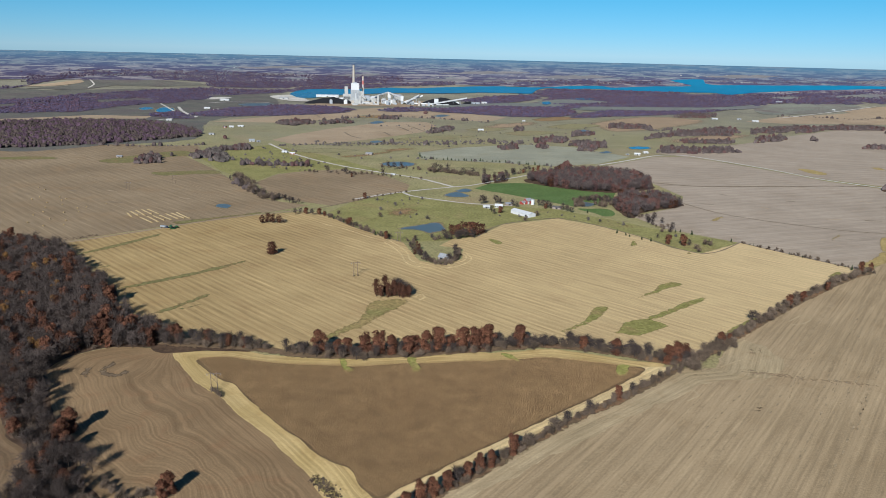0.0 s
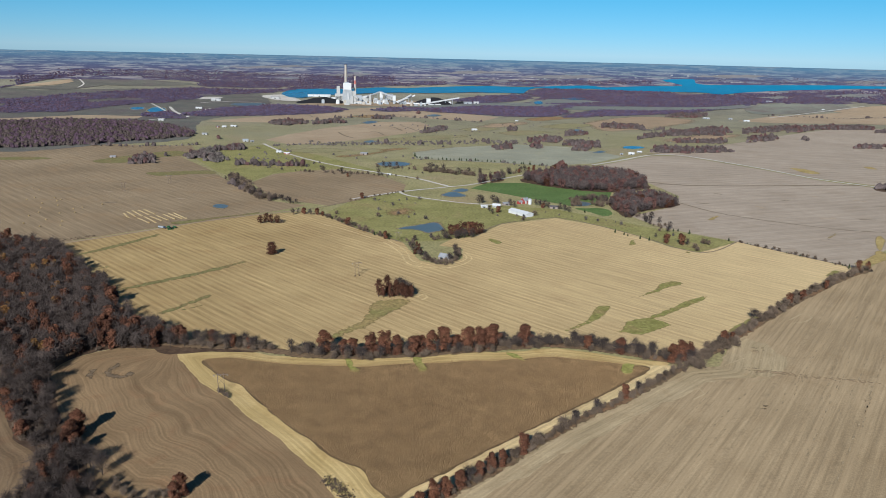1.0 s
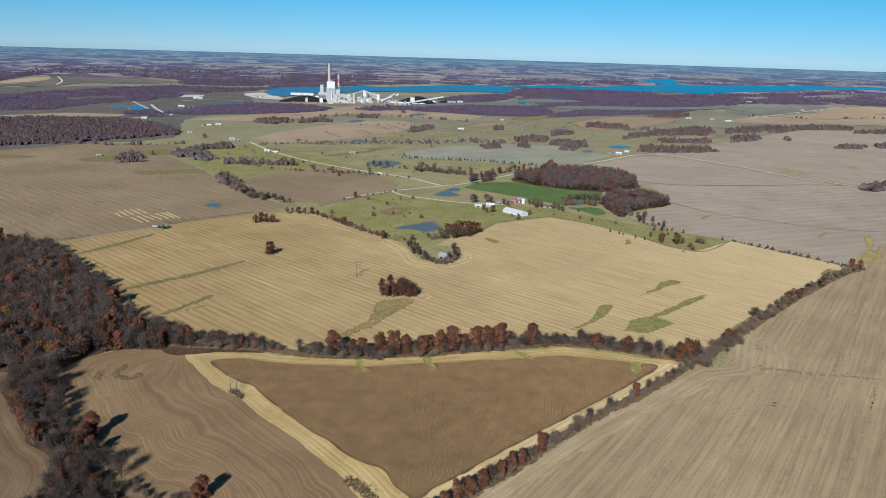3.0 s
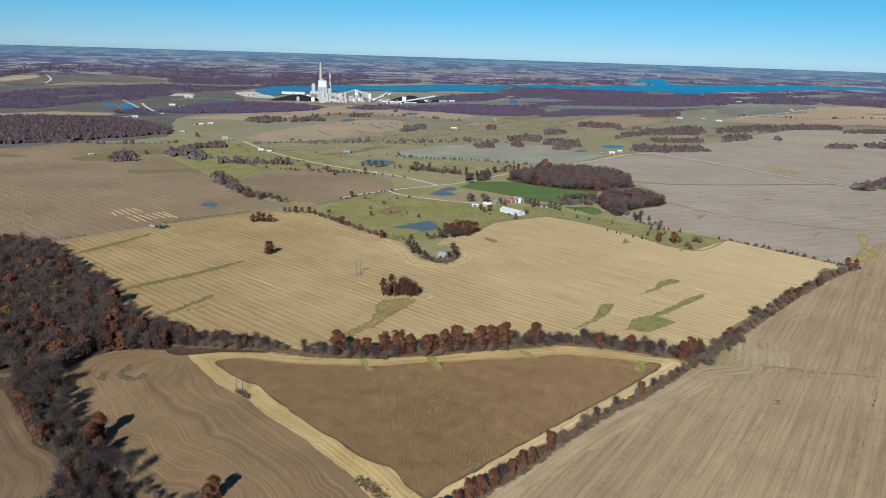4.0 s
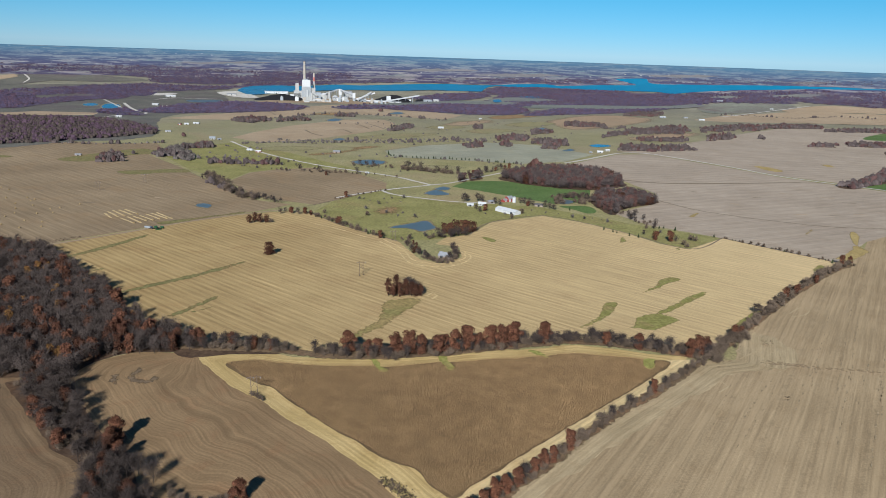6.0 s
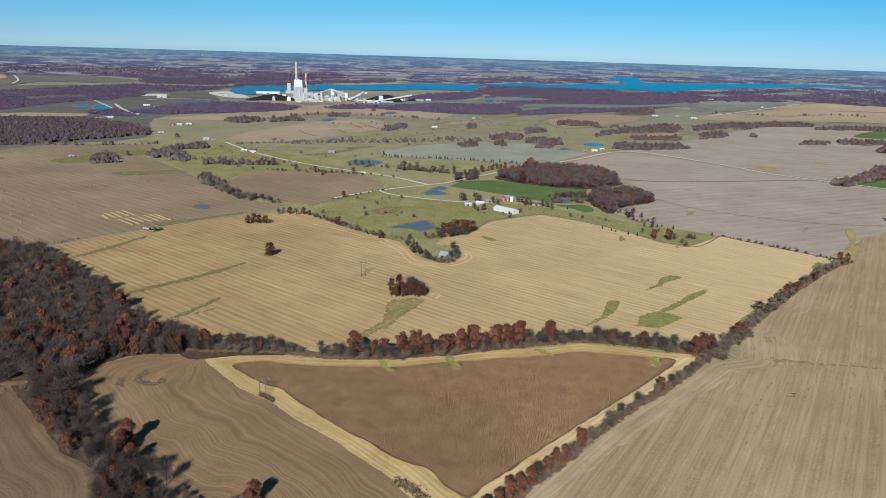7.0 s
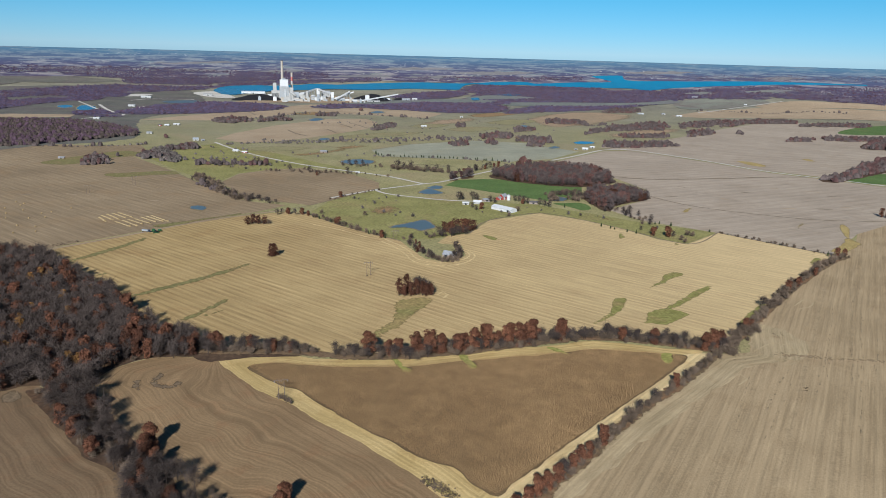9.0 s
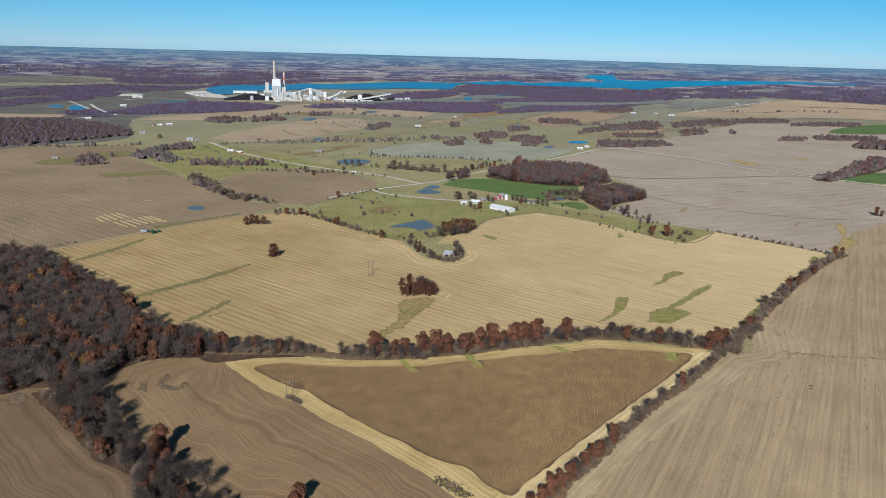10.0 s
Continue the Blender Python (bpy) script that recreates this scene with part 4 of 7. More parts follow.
# ponds and lake
for pts, word in [
    ([(-58, 1068), (-20, 1101), (0, 1114), (9, 1067), (-3, 1055), (-11, 1047), (-34, 1067)], "blue farm pond in the pasture"),
    ([(8, 1342), (29, 1378), (46, 1357), (52, 1336), (26, 1327)], "small pond beside the lane"),
    ([(28, 1390), (47, 1416), (60, 1405), (50, 1380), (34, 1379)], "small pond beside the lane"),
    ([(-365, 1205), (-356, 1220), (-341, 1208), (-341, 1185), (-354, 1189)], "small dark pond in the brown field"),
    ([(-138, 1722), (-103, 1755), (-66, 1734), (-75, 1688), (-119, 1681)], "shallow pond with reeds"),
    ([(443, 2576), (487, 2646), (502, 2573), (463, 2526)], "small far pond"),
    ([(528, 2148), (560, 2175), (586, 2167), (589, 2141), (550, 2108), (526, 2109)], "bright blue pond by a white house"),
    ([(414, 2006), (447, 2049), (454, 2026), (427, 1997)], "small far pond"),
    ([(-1151, 3023), (-1191, 3196), (-1142, 3184), (-1080, 3022), (-1084, 2934)], "bright blue settling pond"),
    ([(-1263, 3133), (-1250, 3204), (-1199, 3127), (-1213, 3059)], "settling pond"),
    ([(-50, 3062), (-15, 3159), (14, 3112), (-17, 3046)], "small far pond"),
    ([(-271, 2718), (-246, 2794), (-217, 2758), (-248, 2682)], "small far pond"),
    ([(234, 1292), (253, 1310), (269, 1291), (254, 1269), (234, 1272)], "dark pond below a wooded bank"),
    ([(-209, 2141), (-192, 2173), (-172, 2150), (-192, 2118)], "small far pond"),
    ([(675, 4212), (727, 4258), (768, 4200), (705, 4149)], "small far pond"),
]:
    mid_x, mid_y = sum(p[0] for p in pts) / len(pts), sum(p[1] for p in pts) / len(pts)
    sheet("pond_bank", [(mid_x + (x - mid_x) * 1.18, mid_y + (y - mid_y) * 1.22) for x, y in pts], M_BANK, 0.15, "trampled muddy bank round a pond", "pond bank", ragged=3.0, grid=6.0)
    sheet("pond", pts, M_LAKE if "settling" in word or "bright" in word else M_WATER, 0.21, word, "pond", ragged=3.0)
LAKE = [(-843, 4132), (-829, 4252), (-780, 4319), (-646, 4368), (-568, 4371), (-399, 4440), (-336, 4471), (-206, 4471), (-75, 4510), (91, 4549), (260, 4573), (428, 4561), (563, 4551), (702, 4573), (889, 4573), (936, 4551), (965, 4522), (1202, 4520), (1424, 4488), (1401, 4537), (1362, 4582), (1337, 4617), (1432, 4609), (1522, 4585), (1514, 4526), (1552, 4486), (1687, 4445), (1897, 4380), (2183, 4278), (2440, 4149), (2598, 4051), (2714, 3977), (2710, 3960), (2590, 4036), (2423, 4117), (2306, 4168), (2151, 4212), (1993, 4254), (1854, 4273), (1694, 4282), (1570, 4255), (1509, 4314), (1444, 4337), (1235, 4389), (1079, 4431), (953, 4467), (859, 4500), (691, 4502), (594, 4529), (543, 4498), (509, 4439), (488, 4366), (410, 4368), (313, 4376), (184, 4378), (54, 4338), (-74, 4314), (-231, 4311), (-384, 4251), (-557, 4153), (-660, 4038), (-706, 3962), (-764, 3970), (-819, 4064)]
sheet("water_lake", LAKE, M_LAKE, 1.5, "long blue lake behind the power station", "lake", ragged=5)
sheet("pond", [(674, 4187), (742, 4216), (818, 4201), (741, 4127)], M_LAKE, 2.4, "narrow blue inlet among lakeside woods", "pond")
sheet("pond", [(503, 4011), (544, 4047), (537, 3933), (499, 3893)], M_LAKE, 2.4, "narrow blue inlet among lakeside woods", "pond")

# ---- plants ----


def leaf_cloud(rng, lobes, count, size, flat=0.6):
    """Small triangles over the lobes (x, y, z, r) of a crown, facing mostly outwards."""
    lobes = np.asarray(lobes)
    w = lobes[:, 3] ** 2
    pick = rng.choice(len(lobes), count, p=w / w.sum())
    d = rng.normal(size=(count, 3))
    d /= np.linalg.norm(d, axis=1)[:, None]
    d[:, 2] = np.where(d[:, 2] < -0.45, -d[:, 2] * 0.7, d[:, 2])
    at = lobes[pick, :3] + d * (lobes[pick, 3] * rng.uniform(0.62, 1.08, count))[:, None]
    t = np.cross(d, rng.normal(size=(count, 3)))
    t /= np.linalg.norm(t, axis=1)[:, None] + 1e-9
    u = np.cross(d, t) * flat + d * rng.uniform(-0.5, 0.5, count)[:, None]
    s = (size * rng.uniform(0.6, 1.4, count))[:, None]
    v = np.stack([at - t * s * 0.6 - u * s * 0.4, at + t * s * 0.6 - u * s * 0.4, at + u * s * 0.8], 1).reshape(-1, 3)
    return v, np.arange(count * 3).reshape(-1, 3)


def twig_cloud(rng, lobes, count, length, width):
    """Thin slivers that fan upwards and outwards, for a leafless crown."""
    lobes = np.asarray(lobes)
    w = lobes[:, 3] ** 2
    pick = rng.choice(len(lobes), count, p=w / w.sum())
    d = rng.normal(size=(count, 3))
    d[:, 2] = np.abs(d[:, 2]) * 1.1 - 0.15
    d /= np.linalg.norm(d, axis=1)[:, None]
    foot = lobes[pick, :3] + d * (lobes[pick, 3] * rng.uniform(0.25, 0.95, count))[:, None]
    tip = foot + (d + rng.normal(size=(count, 3)) * 0.6) * (length * rng.uniform(0.5, 1.3, count))[:, None]
    side = np.cross(tip - foot, rng.normal(size=(count, 3)))
    side /= np.linalg.norm(side, axis=1)[:, None] + 1e-9
    side *= width * rng.uniform(0.6, 1.5, count)[:, None]
    v = np.stack([foot - side, foot + side, tip], 1).reshape(-1, 3)
    return v, np.arange(count * 3).reshape(-1, 3)


def limbs(rng, height, girth, spread, count=6, sides=5):
    """A tapered trunk with limbs: vertices and triangles."""
    vs, fs = [], []

    def rod(a, b, r0, r1):
        a, b = np.array(a, float), np.array(b, float)
        d = (b - a) / np.linalg.norm(b - a)
        p = np.cross(d, (0.3, 0.9, 0.2))
        p /= np.linalg.norm(p)
        q = np.cross(d, p)
        n = len(vs)
        for c, r in ((a, r0), (b, r1)):
            for k in range(sides):
                g = 2 * math.pi * k / sides
                vs.append(c + r * (math.cos(g) * p + math.sin(g) * q))
        for k in range(sides):
            m = (k + 1) % sides
            fs.extend([(n + k, n + m, n + sides + m), (n + k, n + sides + m, n + sides + k)])

    lean = rng.normal(size=2) * height * 0.03
    mid = (lean[0], lean[1], height * 0.45)
    rod((0, 0, -0.3), mid, girth, girth * 0.7)
    rod(mid, (lean[0] * 1.6, lean[1] * 1.6, height * 0.85), girth * 0.7, girth * 0.15)
    for k in range(count):
        a = 2 * math.pi * (k + rng.uniform(-0.3, 0.3)) / count
        z0, out = height * rng.uniform(0.25, 0.55), spread * rng.uniform(0.55, 0.95)
        base = (lean[0] * z0 / height * 2, lean[1] * z0 / height * 2, z0)
        knee = (base[0] + math.cos(a) * out * 0.55, base[1] + math.sin(a) * out * 0.55, z0 + height * 0.16)
        rod(base, knee, girth * 0.42, girth * 0.26)
        rod(knee, (base[0] + math.cos(a) * out, base[1] + math.sin(a) * out, min(height * 0.92, z0 + height * rng.uniform(0.28, 0.45))), girth * 0.26, girth * 0.06)
    return np.array(vs), np.array(fs)


def crown_lobes(rng, height, spread, base, count):
    """Uneven balls that fill a rounded crown."""
    out = []
    for _ in range(count):
        a, k = rng.uniform(0, 2 * math.pi), rng.uniform(0, 1) ** 0.6
        z = rng.uniform(base, 0.9)
        wide = math.sin(math.pi * min(1, max(0.06, (z - base + 0.12) / (1.14 - base)))) ** 0.6
        r = spread * rng.uniform(0.30, 0.48)
        out.append((math.cos(a) * k * spread * wide * 0.72, math.sin(a) * k * spread * wide * 0.72, z * (height - r * 0.6), r))
    return out + [(0, 0, height * (base + 0.2), spread * 0.62), (0, 0, height * 0.62, spread * 0.7)]


def billow(rng, height, spread, base, loose, size):
    """A far crown: a few uneven billows that merge, with loose sprays on their outside."""
    vs, fs, n = [], [], 0
    for k in range(3):
        a, off = rng.uniform(0, 2 * math.pi), 0.0 if k == 0 else spread * rng.uniform(0.45, 0.75)
        r, top = spread * (0.85 if k == 0 else rng.uniform(0.45, 0.65)), height * (0.97 if k == 0 else rng.uniform(0.62, 0.88))
        cx, cy = math.cos(a) * off, math.sin(a) * off
        rows = ((base, 0.8), (0.52, 1.06), (0.84, 0.74))
        for z, wide in rows:
            for j in range(6):
                g = 2 * math.pi * (j + rng.uniform(-0.3, 0.3)) / 6
                q = r * wide * rng.uniform(0.7, 1.15)
                vs.append((cx + math.cos(g) * q, cy + math.sin(g) * q, top * z * rng.uniform(0.92, 1.08)))
        vs.append((cx, cy, top * rng.uniform(0.95, 1.03)))
        for i in range(2):
            for j in range(6):
                m = (j + 1) % 6
                fs += [(n + i * 6 + j, n + i * 6 + m, n + i * 6 + 6 + m), (n + i * 6 + j, n + i * 6 + 6 + m, n + i * 6 + 6 + j)]
        fs += [(n + 12 + j, n + 12 + (j + 1) % 6, n + 18) for j in range(6)]
        n += 19
        if loose < 10:
            break
    lv, lf = leaf_cloud(rng, [(0, 0, height * 0.6, spread * 0.9), (0, 0, height * 0.75, spread * 0.75)], loose, size)
    return np.concatenate([np.array(vs), lv]), np.concatenate([np.array(fs), lf + n])


def tree_kind(kind, seed, detail):
    """Trunk and crown arrays of a plant of unit kind; detail 0 far, 1 middle, 2 near."""
    rng = np.random.default_rng(seed)
    if kind in ("oak", "gold", "russet"):
        h, s = 18.0, 5.4
        lobes = crown_lobes(rng, h, s, 0.05, 24)
        n, size = ((150, 2.3), (800, 1.25), (2800, 0.78), (34, 4.4))[detail]
        if kind == "russet":
            n, size = int(n * 0.8), size * 0.85
        crown = leaf_cloud(rng, lobes, n, size)
        trunk = limbs(rng, h * 0.9, 0.42, s * 0.8, 5, 5 if detail == 2 else 3)
    elif kind == "bare":
        h, s = 18.0, 5.8
        lobes = crown_lobes(rng, h, s, 0.20, 18)
        n, length, width = ((110, 4.2, 0.50), (370, 3.0, 0.16), (720, 3.0, 0.11), (26, 5.0, 1.25))[detail]
        crown = twig_cloud(rng, lobes, n, length, width) if detail in (1, 2) else leaf_cloud(rng, lobes, n + 14, (1.7, 0, 0, 4.1)[detail])
        trunk = limbs(rng, h * 0.95, 0.36, s * 0.95, 8, 5 if detail == 2 else 3)
    elif kind == "brush":
        h, s = 8.0, 4.2
        lobes = crown_lobes(rng, h, s, 0.12, 10)
        n, length, width = ((70, 3.4, 0.55), (260, 2.6, 0.2), (620, 2.0, 0.11), (24, 3.6, 1.1))[detail]
        crown = twig_cloud(rng, lobes, n, length, width) if detail in (1, 2) else leaf_cloud(rng, lobes, n, (1.3, 0, 0, 2.6)[detail])
        trunk = limbs(rng, h * 0.7, 0.14, s * 0.8, 6, 3)
    else:
        h, s = 7.0, 2.1
        lobes = [(rng.normal() * 0.12, rng.normal() * 0.12, h * z, s * (1.02 - z) * 0.75 + 0.15) for z in np.linspace(0.16, 0.93, 9)]
        n, size = ((70, 1.3), (220, 0.7), (500, 0.45), (24, 2.0))[detail]
        crown = leaf_cloud(rng, lobes, n, size)
        trunk = limbs(rng, h * 0.9, 0.16, 0.8, 3, 3)
    if detail in (0, 3) and kind != "cedar":
        crown = billow(rng, h * rng.uniform(0.62, 0.95), s * 1.2, 0.10, 60 if detail == 0 else 6, s * (0.24 if detail == 0 else 0.5))
    return trunk, crown


CROWN_MAT = {"oak": M_OAKLEAF, "gold": M_GOLDLEAF, "russet": M_RUSSET, "bare": M_TWIG, "brush": M_BRUSH, "cedar": M_CEDAR}
# greyer copies for distant plants, haze painted into their colour
HAZED_MAT = {"oak": M_OAK_MID, "russet": M_RUSSET_MID, "bare": M_TWIG_MID, "brush": M_BRUSH_MID}
LABELS = {"oak": "oak with rust-brown autumn leaves", "gold": "tree with tawny autumn leaves", "russet": "tree with thin russet-brown leaves", "bare": "leafless grey-brown deciduous tree",
          "brush": "leafless grey-brown thicket shrub", "cedar": "small dark green cedar"}
NAMES = {"oak": "oak_tree", "gold": "autumn_tree", "russet": "russet_tree", "bare": "bare_tree", "brush": "shrub", "cedar": "cedar_tree"}
TALL = {"oak": 18.0, "gold": 18.0, "russet": 18.0, "bare": 18.0, "brush": 8.0, "cedar": 7.0}
KINDS = {}
for kind in TALL:
    for d in (0, 1, 2, 3):
        KINDS[kind, d] = [tree_kind(kind, 31 * d + 7 * v + len(kind), d) for v in range(5)]
MESHES = {}
tree_rng = np.random.default_rng(5)


def plant(kind, x, y, height, where="", group="", wide=1.0):
    """One tree or shrub as a thing with its trunk and crown."""
    far = math.hypot(x - CX, y - CY)
    d = 2 if far < 950 else 1 if far < 1700 else 0
    v = int(tree_rng.integers(5))
    if (kind, d, v) not in MESHES:
        trunk, crown = KINDS[kind, d][v]
        MESHES[kind, d, v] = mesh_of("trunk", *trunk, [M_BARK]), mesh_of("crown", *crown, [CROWN_MAT[kind] if d else HAZED_MAT.get(kind, CROWN_MAT[kind])])
    ob = thing(NAMES[kind], x, y, tree_rng.uniform(0, 360), label=LABELS[kind] + (" " + where if where else ""), category="shrub" if kind == "brush" else "tree", group=group)
    k = height / TALL[kind]
    ob.scale = (k * wide, k * wide, k)
    for name, me in zip(("trunk", "crown"), MESHES[kind, d, v]):
        new(name, me).parent = ob
    return ob


def chosen(mix):
    names = list(mix)
    w = np.array([mix[n] for n in names], float)
    return names[int(tree_rng.choice(len(names), p=w / w.sum()))]


SIZE = {"oak": (13, 20), "gold": (10, 16), "russet": (12, 18), "bare": (12, 19), "brush": (4, 8), "cedar": (4, 7.5)}


def hedge(pts, gap, mix, group, where, spread=4.0, scale=1.0, bare=None):
    """Trees and shrubs along a line, at uneven distances."""
    line = curve_through(pts, False, gap)
    low = []
    for p in line:
        kind = chosen(mix)
        if bare and bare[0] < p.x < bare[1]:
            continue
        lo, hi = SIZE[kind]
        if kind == "brush":
            low.append((p.x + tree_rng.normal() * spread * 0.5, p.y + tree_rng.normal() * spread * 0.5, tree_rng.uniform(lo, hi) * scale / TALL[kind]))
            continue
        x, y = p.x + tree_rng.normal() * spread * 0.5, p.y + tree_rng.normal() * spread * 0.5
        plant(kind, x, y, tree_rng.uniform(lo, hi) * scale, where, group, tree_rng.uniform(0.9, 1.2))
    if low:
        joined("thicket", low, "brush", "leafless grey-brown thicket " + where, "thicket")


def joined(name, spots, kind, label, category):
    """Many plants of one kind as one mass: spots of x, y and size."""
    vs, fs, n = [], [], 0
    for x, y, s in spots:
        far = math.hypot(x - CX, y - CY)
        _, (v, f) = KINDS[kind, 2 if far < 1000 else 1 if far < 1700 else 0][int(tree_rng.integers(5))]
        a = tree_rng.uniform(0, 2 * math.pi)
        c, q = math.cos(a) * s, math.sin(a) * s
        vs.append(np.stack([v[:, 0] * c - v[:, 1] * q + x, v[:, 0] * q + v[:, 1] * c + y, v[:, 2] * s + ground(x, y)], 1))
        fs.append(f + n)
        n += len(v)
    skin = HAZED_MAT.get(kind, CROWN_MAT[kind]) if max(math.hypot(x - CX, y - CY) for x, y, _ in spots) > 1700 else CROWN_MAT[kind]
    return tagged(new(name, mesh_of(name, np.concatenate(vs), np.concatenate(fs), [skin])), label, category, kind="stuff")


def wood(name, polys, gap, mix, label, scale=1.0, detail=1, seed=1, gaps=None, clear=(), low=1.0):
    """A stand of many trees as one mass of trunks, twigs and leaves."""
    rng = np.random.default_rng(seed)
    vs, fs, mi, n = [], [], [], 0
    mats = [M_BARK] + [CROWN_MAT[k] for k in mix]
    # far stands take the copies that carry haze in their colour
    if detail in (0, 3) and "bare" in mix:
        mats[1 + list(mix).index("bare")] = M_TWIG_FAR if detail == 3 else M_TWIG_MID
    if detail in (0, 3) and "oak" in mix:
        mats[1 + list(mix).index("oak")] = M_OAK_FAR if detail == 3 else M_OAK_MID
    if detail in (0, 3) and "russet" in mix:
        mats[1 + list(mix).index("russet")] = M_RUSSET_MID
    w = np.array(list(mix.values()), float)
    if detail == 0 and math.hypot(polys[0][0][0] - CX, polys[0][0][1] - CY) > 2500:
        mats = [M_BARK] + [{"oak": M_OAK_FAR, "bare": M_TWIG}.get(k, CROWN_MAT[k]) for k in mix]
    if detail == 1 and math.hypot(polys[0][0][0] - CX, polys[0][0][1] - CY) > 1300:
        mats = [M_BARK] + [HAZED_MAT.get(k, CROWN_MAT[k]) for k in mix]
    for poly in polys:
        xs, ys = [p[0] for p in poly], [p[1] for p in poly]
        for gx in np.arange(min(xs), max(xs), gap):
            for gy in np.arange(min(ys), max(ys), gap):
                x, y = gx + rng.uniform(-0.5, 0.5) * gap, gy + rng.uniform(-0.5, 0.5) * gap
                edge = min(45.0, math.hypot(x - CX, y - CY) * 0.012)
                if not inside(x + edge * noise.noise((x / 40, y / 40, 2)), y + edge * noise.noise((x / 40, y / 40, 8)), poly):
                    continue
                if gaps is not None and noise.noise((x / 260, y / 70, seed)) > gaps:
                    continue
                if any(inside(x, y, c) for c in clear):
                    continue
                stand = 1.0 if noise.noise((x / 38, y / 38, seed + 3)) > 0.12 else 0.35
                odds = w * np.array([1.0 if m in ("bare", "brush") else 1.5 * stand for m in mix])
                k = int(rng.choice(len(w), p=odds / odds.sum()))
                kind = list(mix)[k]
                trunk, crown = KINDS[kind, detail][int(rng.integers(5))]
                lo, hi = SIZE[kind]
                s = rng.uniform(lo, hi) * scale / TALL[kind] * (1.18 if detail == 1 and kind in ("oak", "russet", "gold") else 1.0 if detail == 1 else rng.uniform(0.55, 1.2))
                a = rng.uniform(0, 2 * math.pi)
                c, q = math.cos(a) * s, math.sin(a) * s
                g = ground(x, y)
                for (v, f), m in ((trunk, 0), (crown, k + 1)):
                    if m == 0 and detail in (0, 3):
                        continue
                    vs.append(np.stack([v[:, 0] * c - v[:, 1] * q + x, v[:, 0] * q + v[:, 1] * c + y, v[:, 2] * s * low + g], 1))
                    fs.append(f + n)
                    mi.append(np.full(len(f), m))
                    n += len(v)
    me = mesh_of(name, np.concatenate(vs), np.concatenate(fs), mats, np.concatenate(mi))
    return tagged(new(name, me), label, "woodland", kind="stuff")


# near wood on the west side, with the belt that runs down from it
WEST_WOOD = [(-693, 908), (-589, 931), (-540, 940), (-502, 932), (-469, 907), (-412, 842), (-355, 770), (-281, 664), (-249, 641), (-222, 623), (-217, 603), (-266, 604), (-288, 589), (-302, 567), (-302, 538), (-324, 550), (-350, 553), (-369, 541), (-416, 527), (-455, 527)]
BELT = [(-302, 545), (-285, 518), (-269, 495), (-254, 472), (-232, 446), (-222, 440), (-213, 416), (-204, 402), (-190, 388), (-176, 376), (-165, 362), (-160, 345), (-170, 340), (-236, 340), (-236, 350), (-235, 392), (-241, 417), (-254, 433), (-274, 449), (-289, 470), (-323, 513), (-345, 546)]
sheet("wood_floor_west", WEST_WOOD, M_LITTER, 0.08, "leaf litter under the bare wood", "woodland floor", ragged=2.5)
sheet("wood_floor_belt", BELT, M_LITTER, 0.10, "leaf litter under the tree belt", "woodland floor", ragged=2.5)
wood("woodland_west", [WEST_WOOD], 7.2, {"bare": 10, "russet": 1.8, "oak": 0.5, "gold": 0.5, "brush": 1.0}, "dense leafless wood with scattered rust-coloured oaks", 1.0, 1, 3)
BELT_MIX = {"bare": 7, "oak": 0.8, "russet": 1.2, "gold": 0.2, "brush": 4}
rngb, belt_low = np.random.default_rng(12), []
bx, by = [p[0] for p in BELT], [p[1] for p in BELT]
for gx in np.arange(min(bx), max(bx), 8.0):
    for gy in np.arange(min(by), max(by), 8.0):
        x, y = gx + rngb.uniform(-3.5, 3.5), gy + rngb.uniform(-3.5, 3.5)
        if inside(x + 3.5, y + 1, BELT) and inside(x - 1, y - 1, BELT):
            kind = chosen(BELT_MIX) if x < -196 else "brush"
            if kind == "brush":
                belt_low.append((x, y, rngb.uniform(0.5, 1.0)))
                continue
            plant(kind, x, y, rngb.uniform(*SIZE[kind]) * 0.95, "in the tree belt between brown fields", "trees of the west belt")

belt_low += [(x + rngb.normal() * 2.5, y + rngb.normal() * 2.5, rngb.uniform(0.4, 0.8)) for x, y in [(-189, 396), (-183, 392), (-177, 389), (-171, 387), (-165, 386), (-159, 385), (-153, 385), (-148, 386)] for _ in range(2)]
joined("thicket", belt_low, "brush", "leafless undergrowth in the tree belt", "thicket")

for kind, x, y, h in [("oak", -234.8, 455.3, 20), ("oak", -236.6, 446.7, 16), ("bare", -293, 529, 17), ("bare", -278, 504, 16), ("oak", -145.0, 387.5, 17), ("oak", -147.8, 383.1, 13), ("bare", -209.9, 416.2, 16), ("bare", -198.9, 407.6, 15), ("oak", -302, 491, 17), ("oak", -298, 494, 13), ("oak", -269, 449, 15), ("oak", -227, 409, 15), ("oak", -233, 405, 12), ("russet", -209, 394, 13), ("oak", -313, 540, 15), ("oak", -334, 566, 16)]:
    plant(kind, x, y, h, "at the edge of the brown field", "trees of the west belt", 1.1)

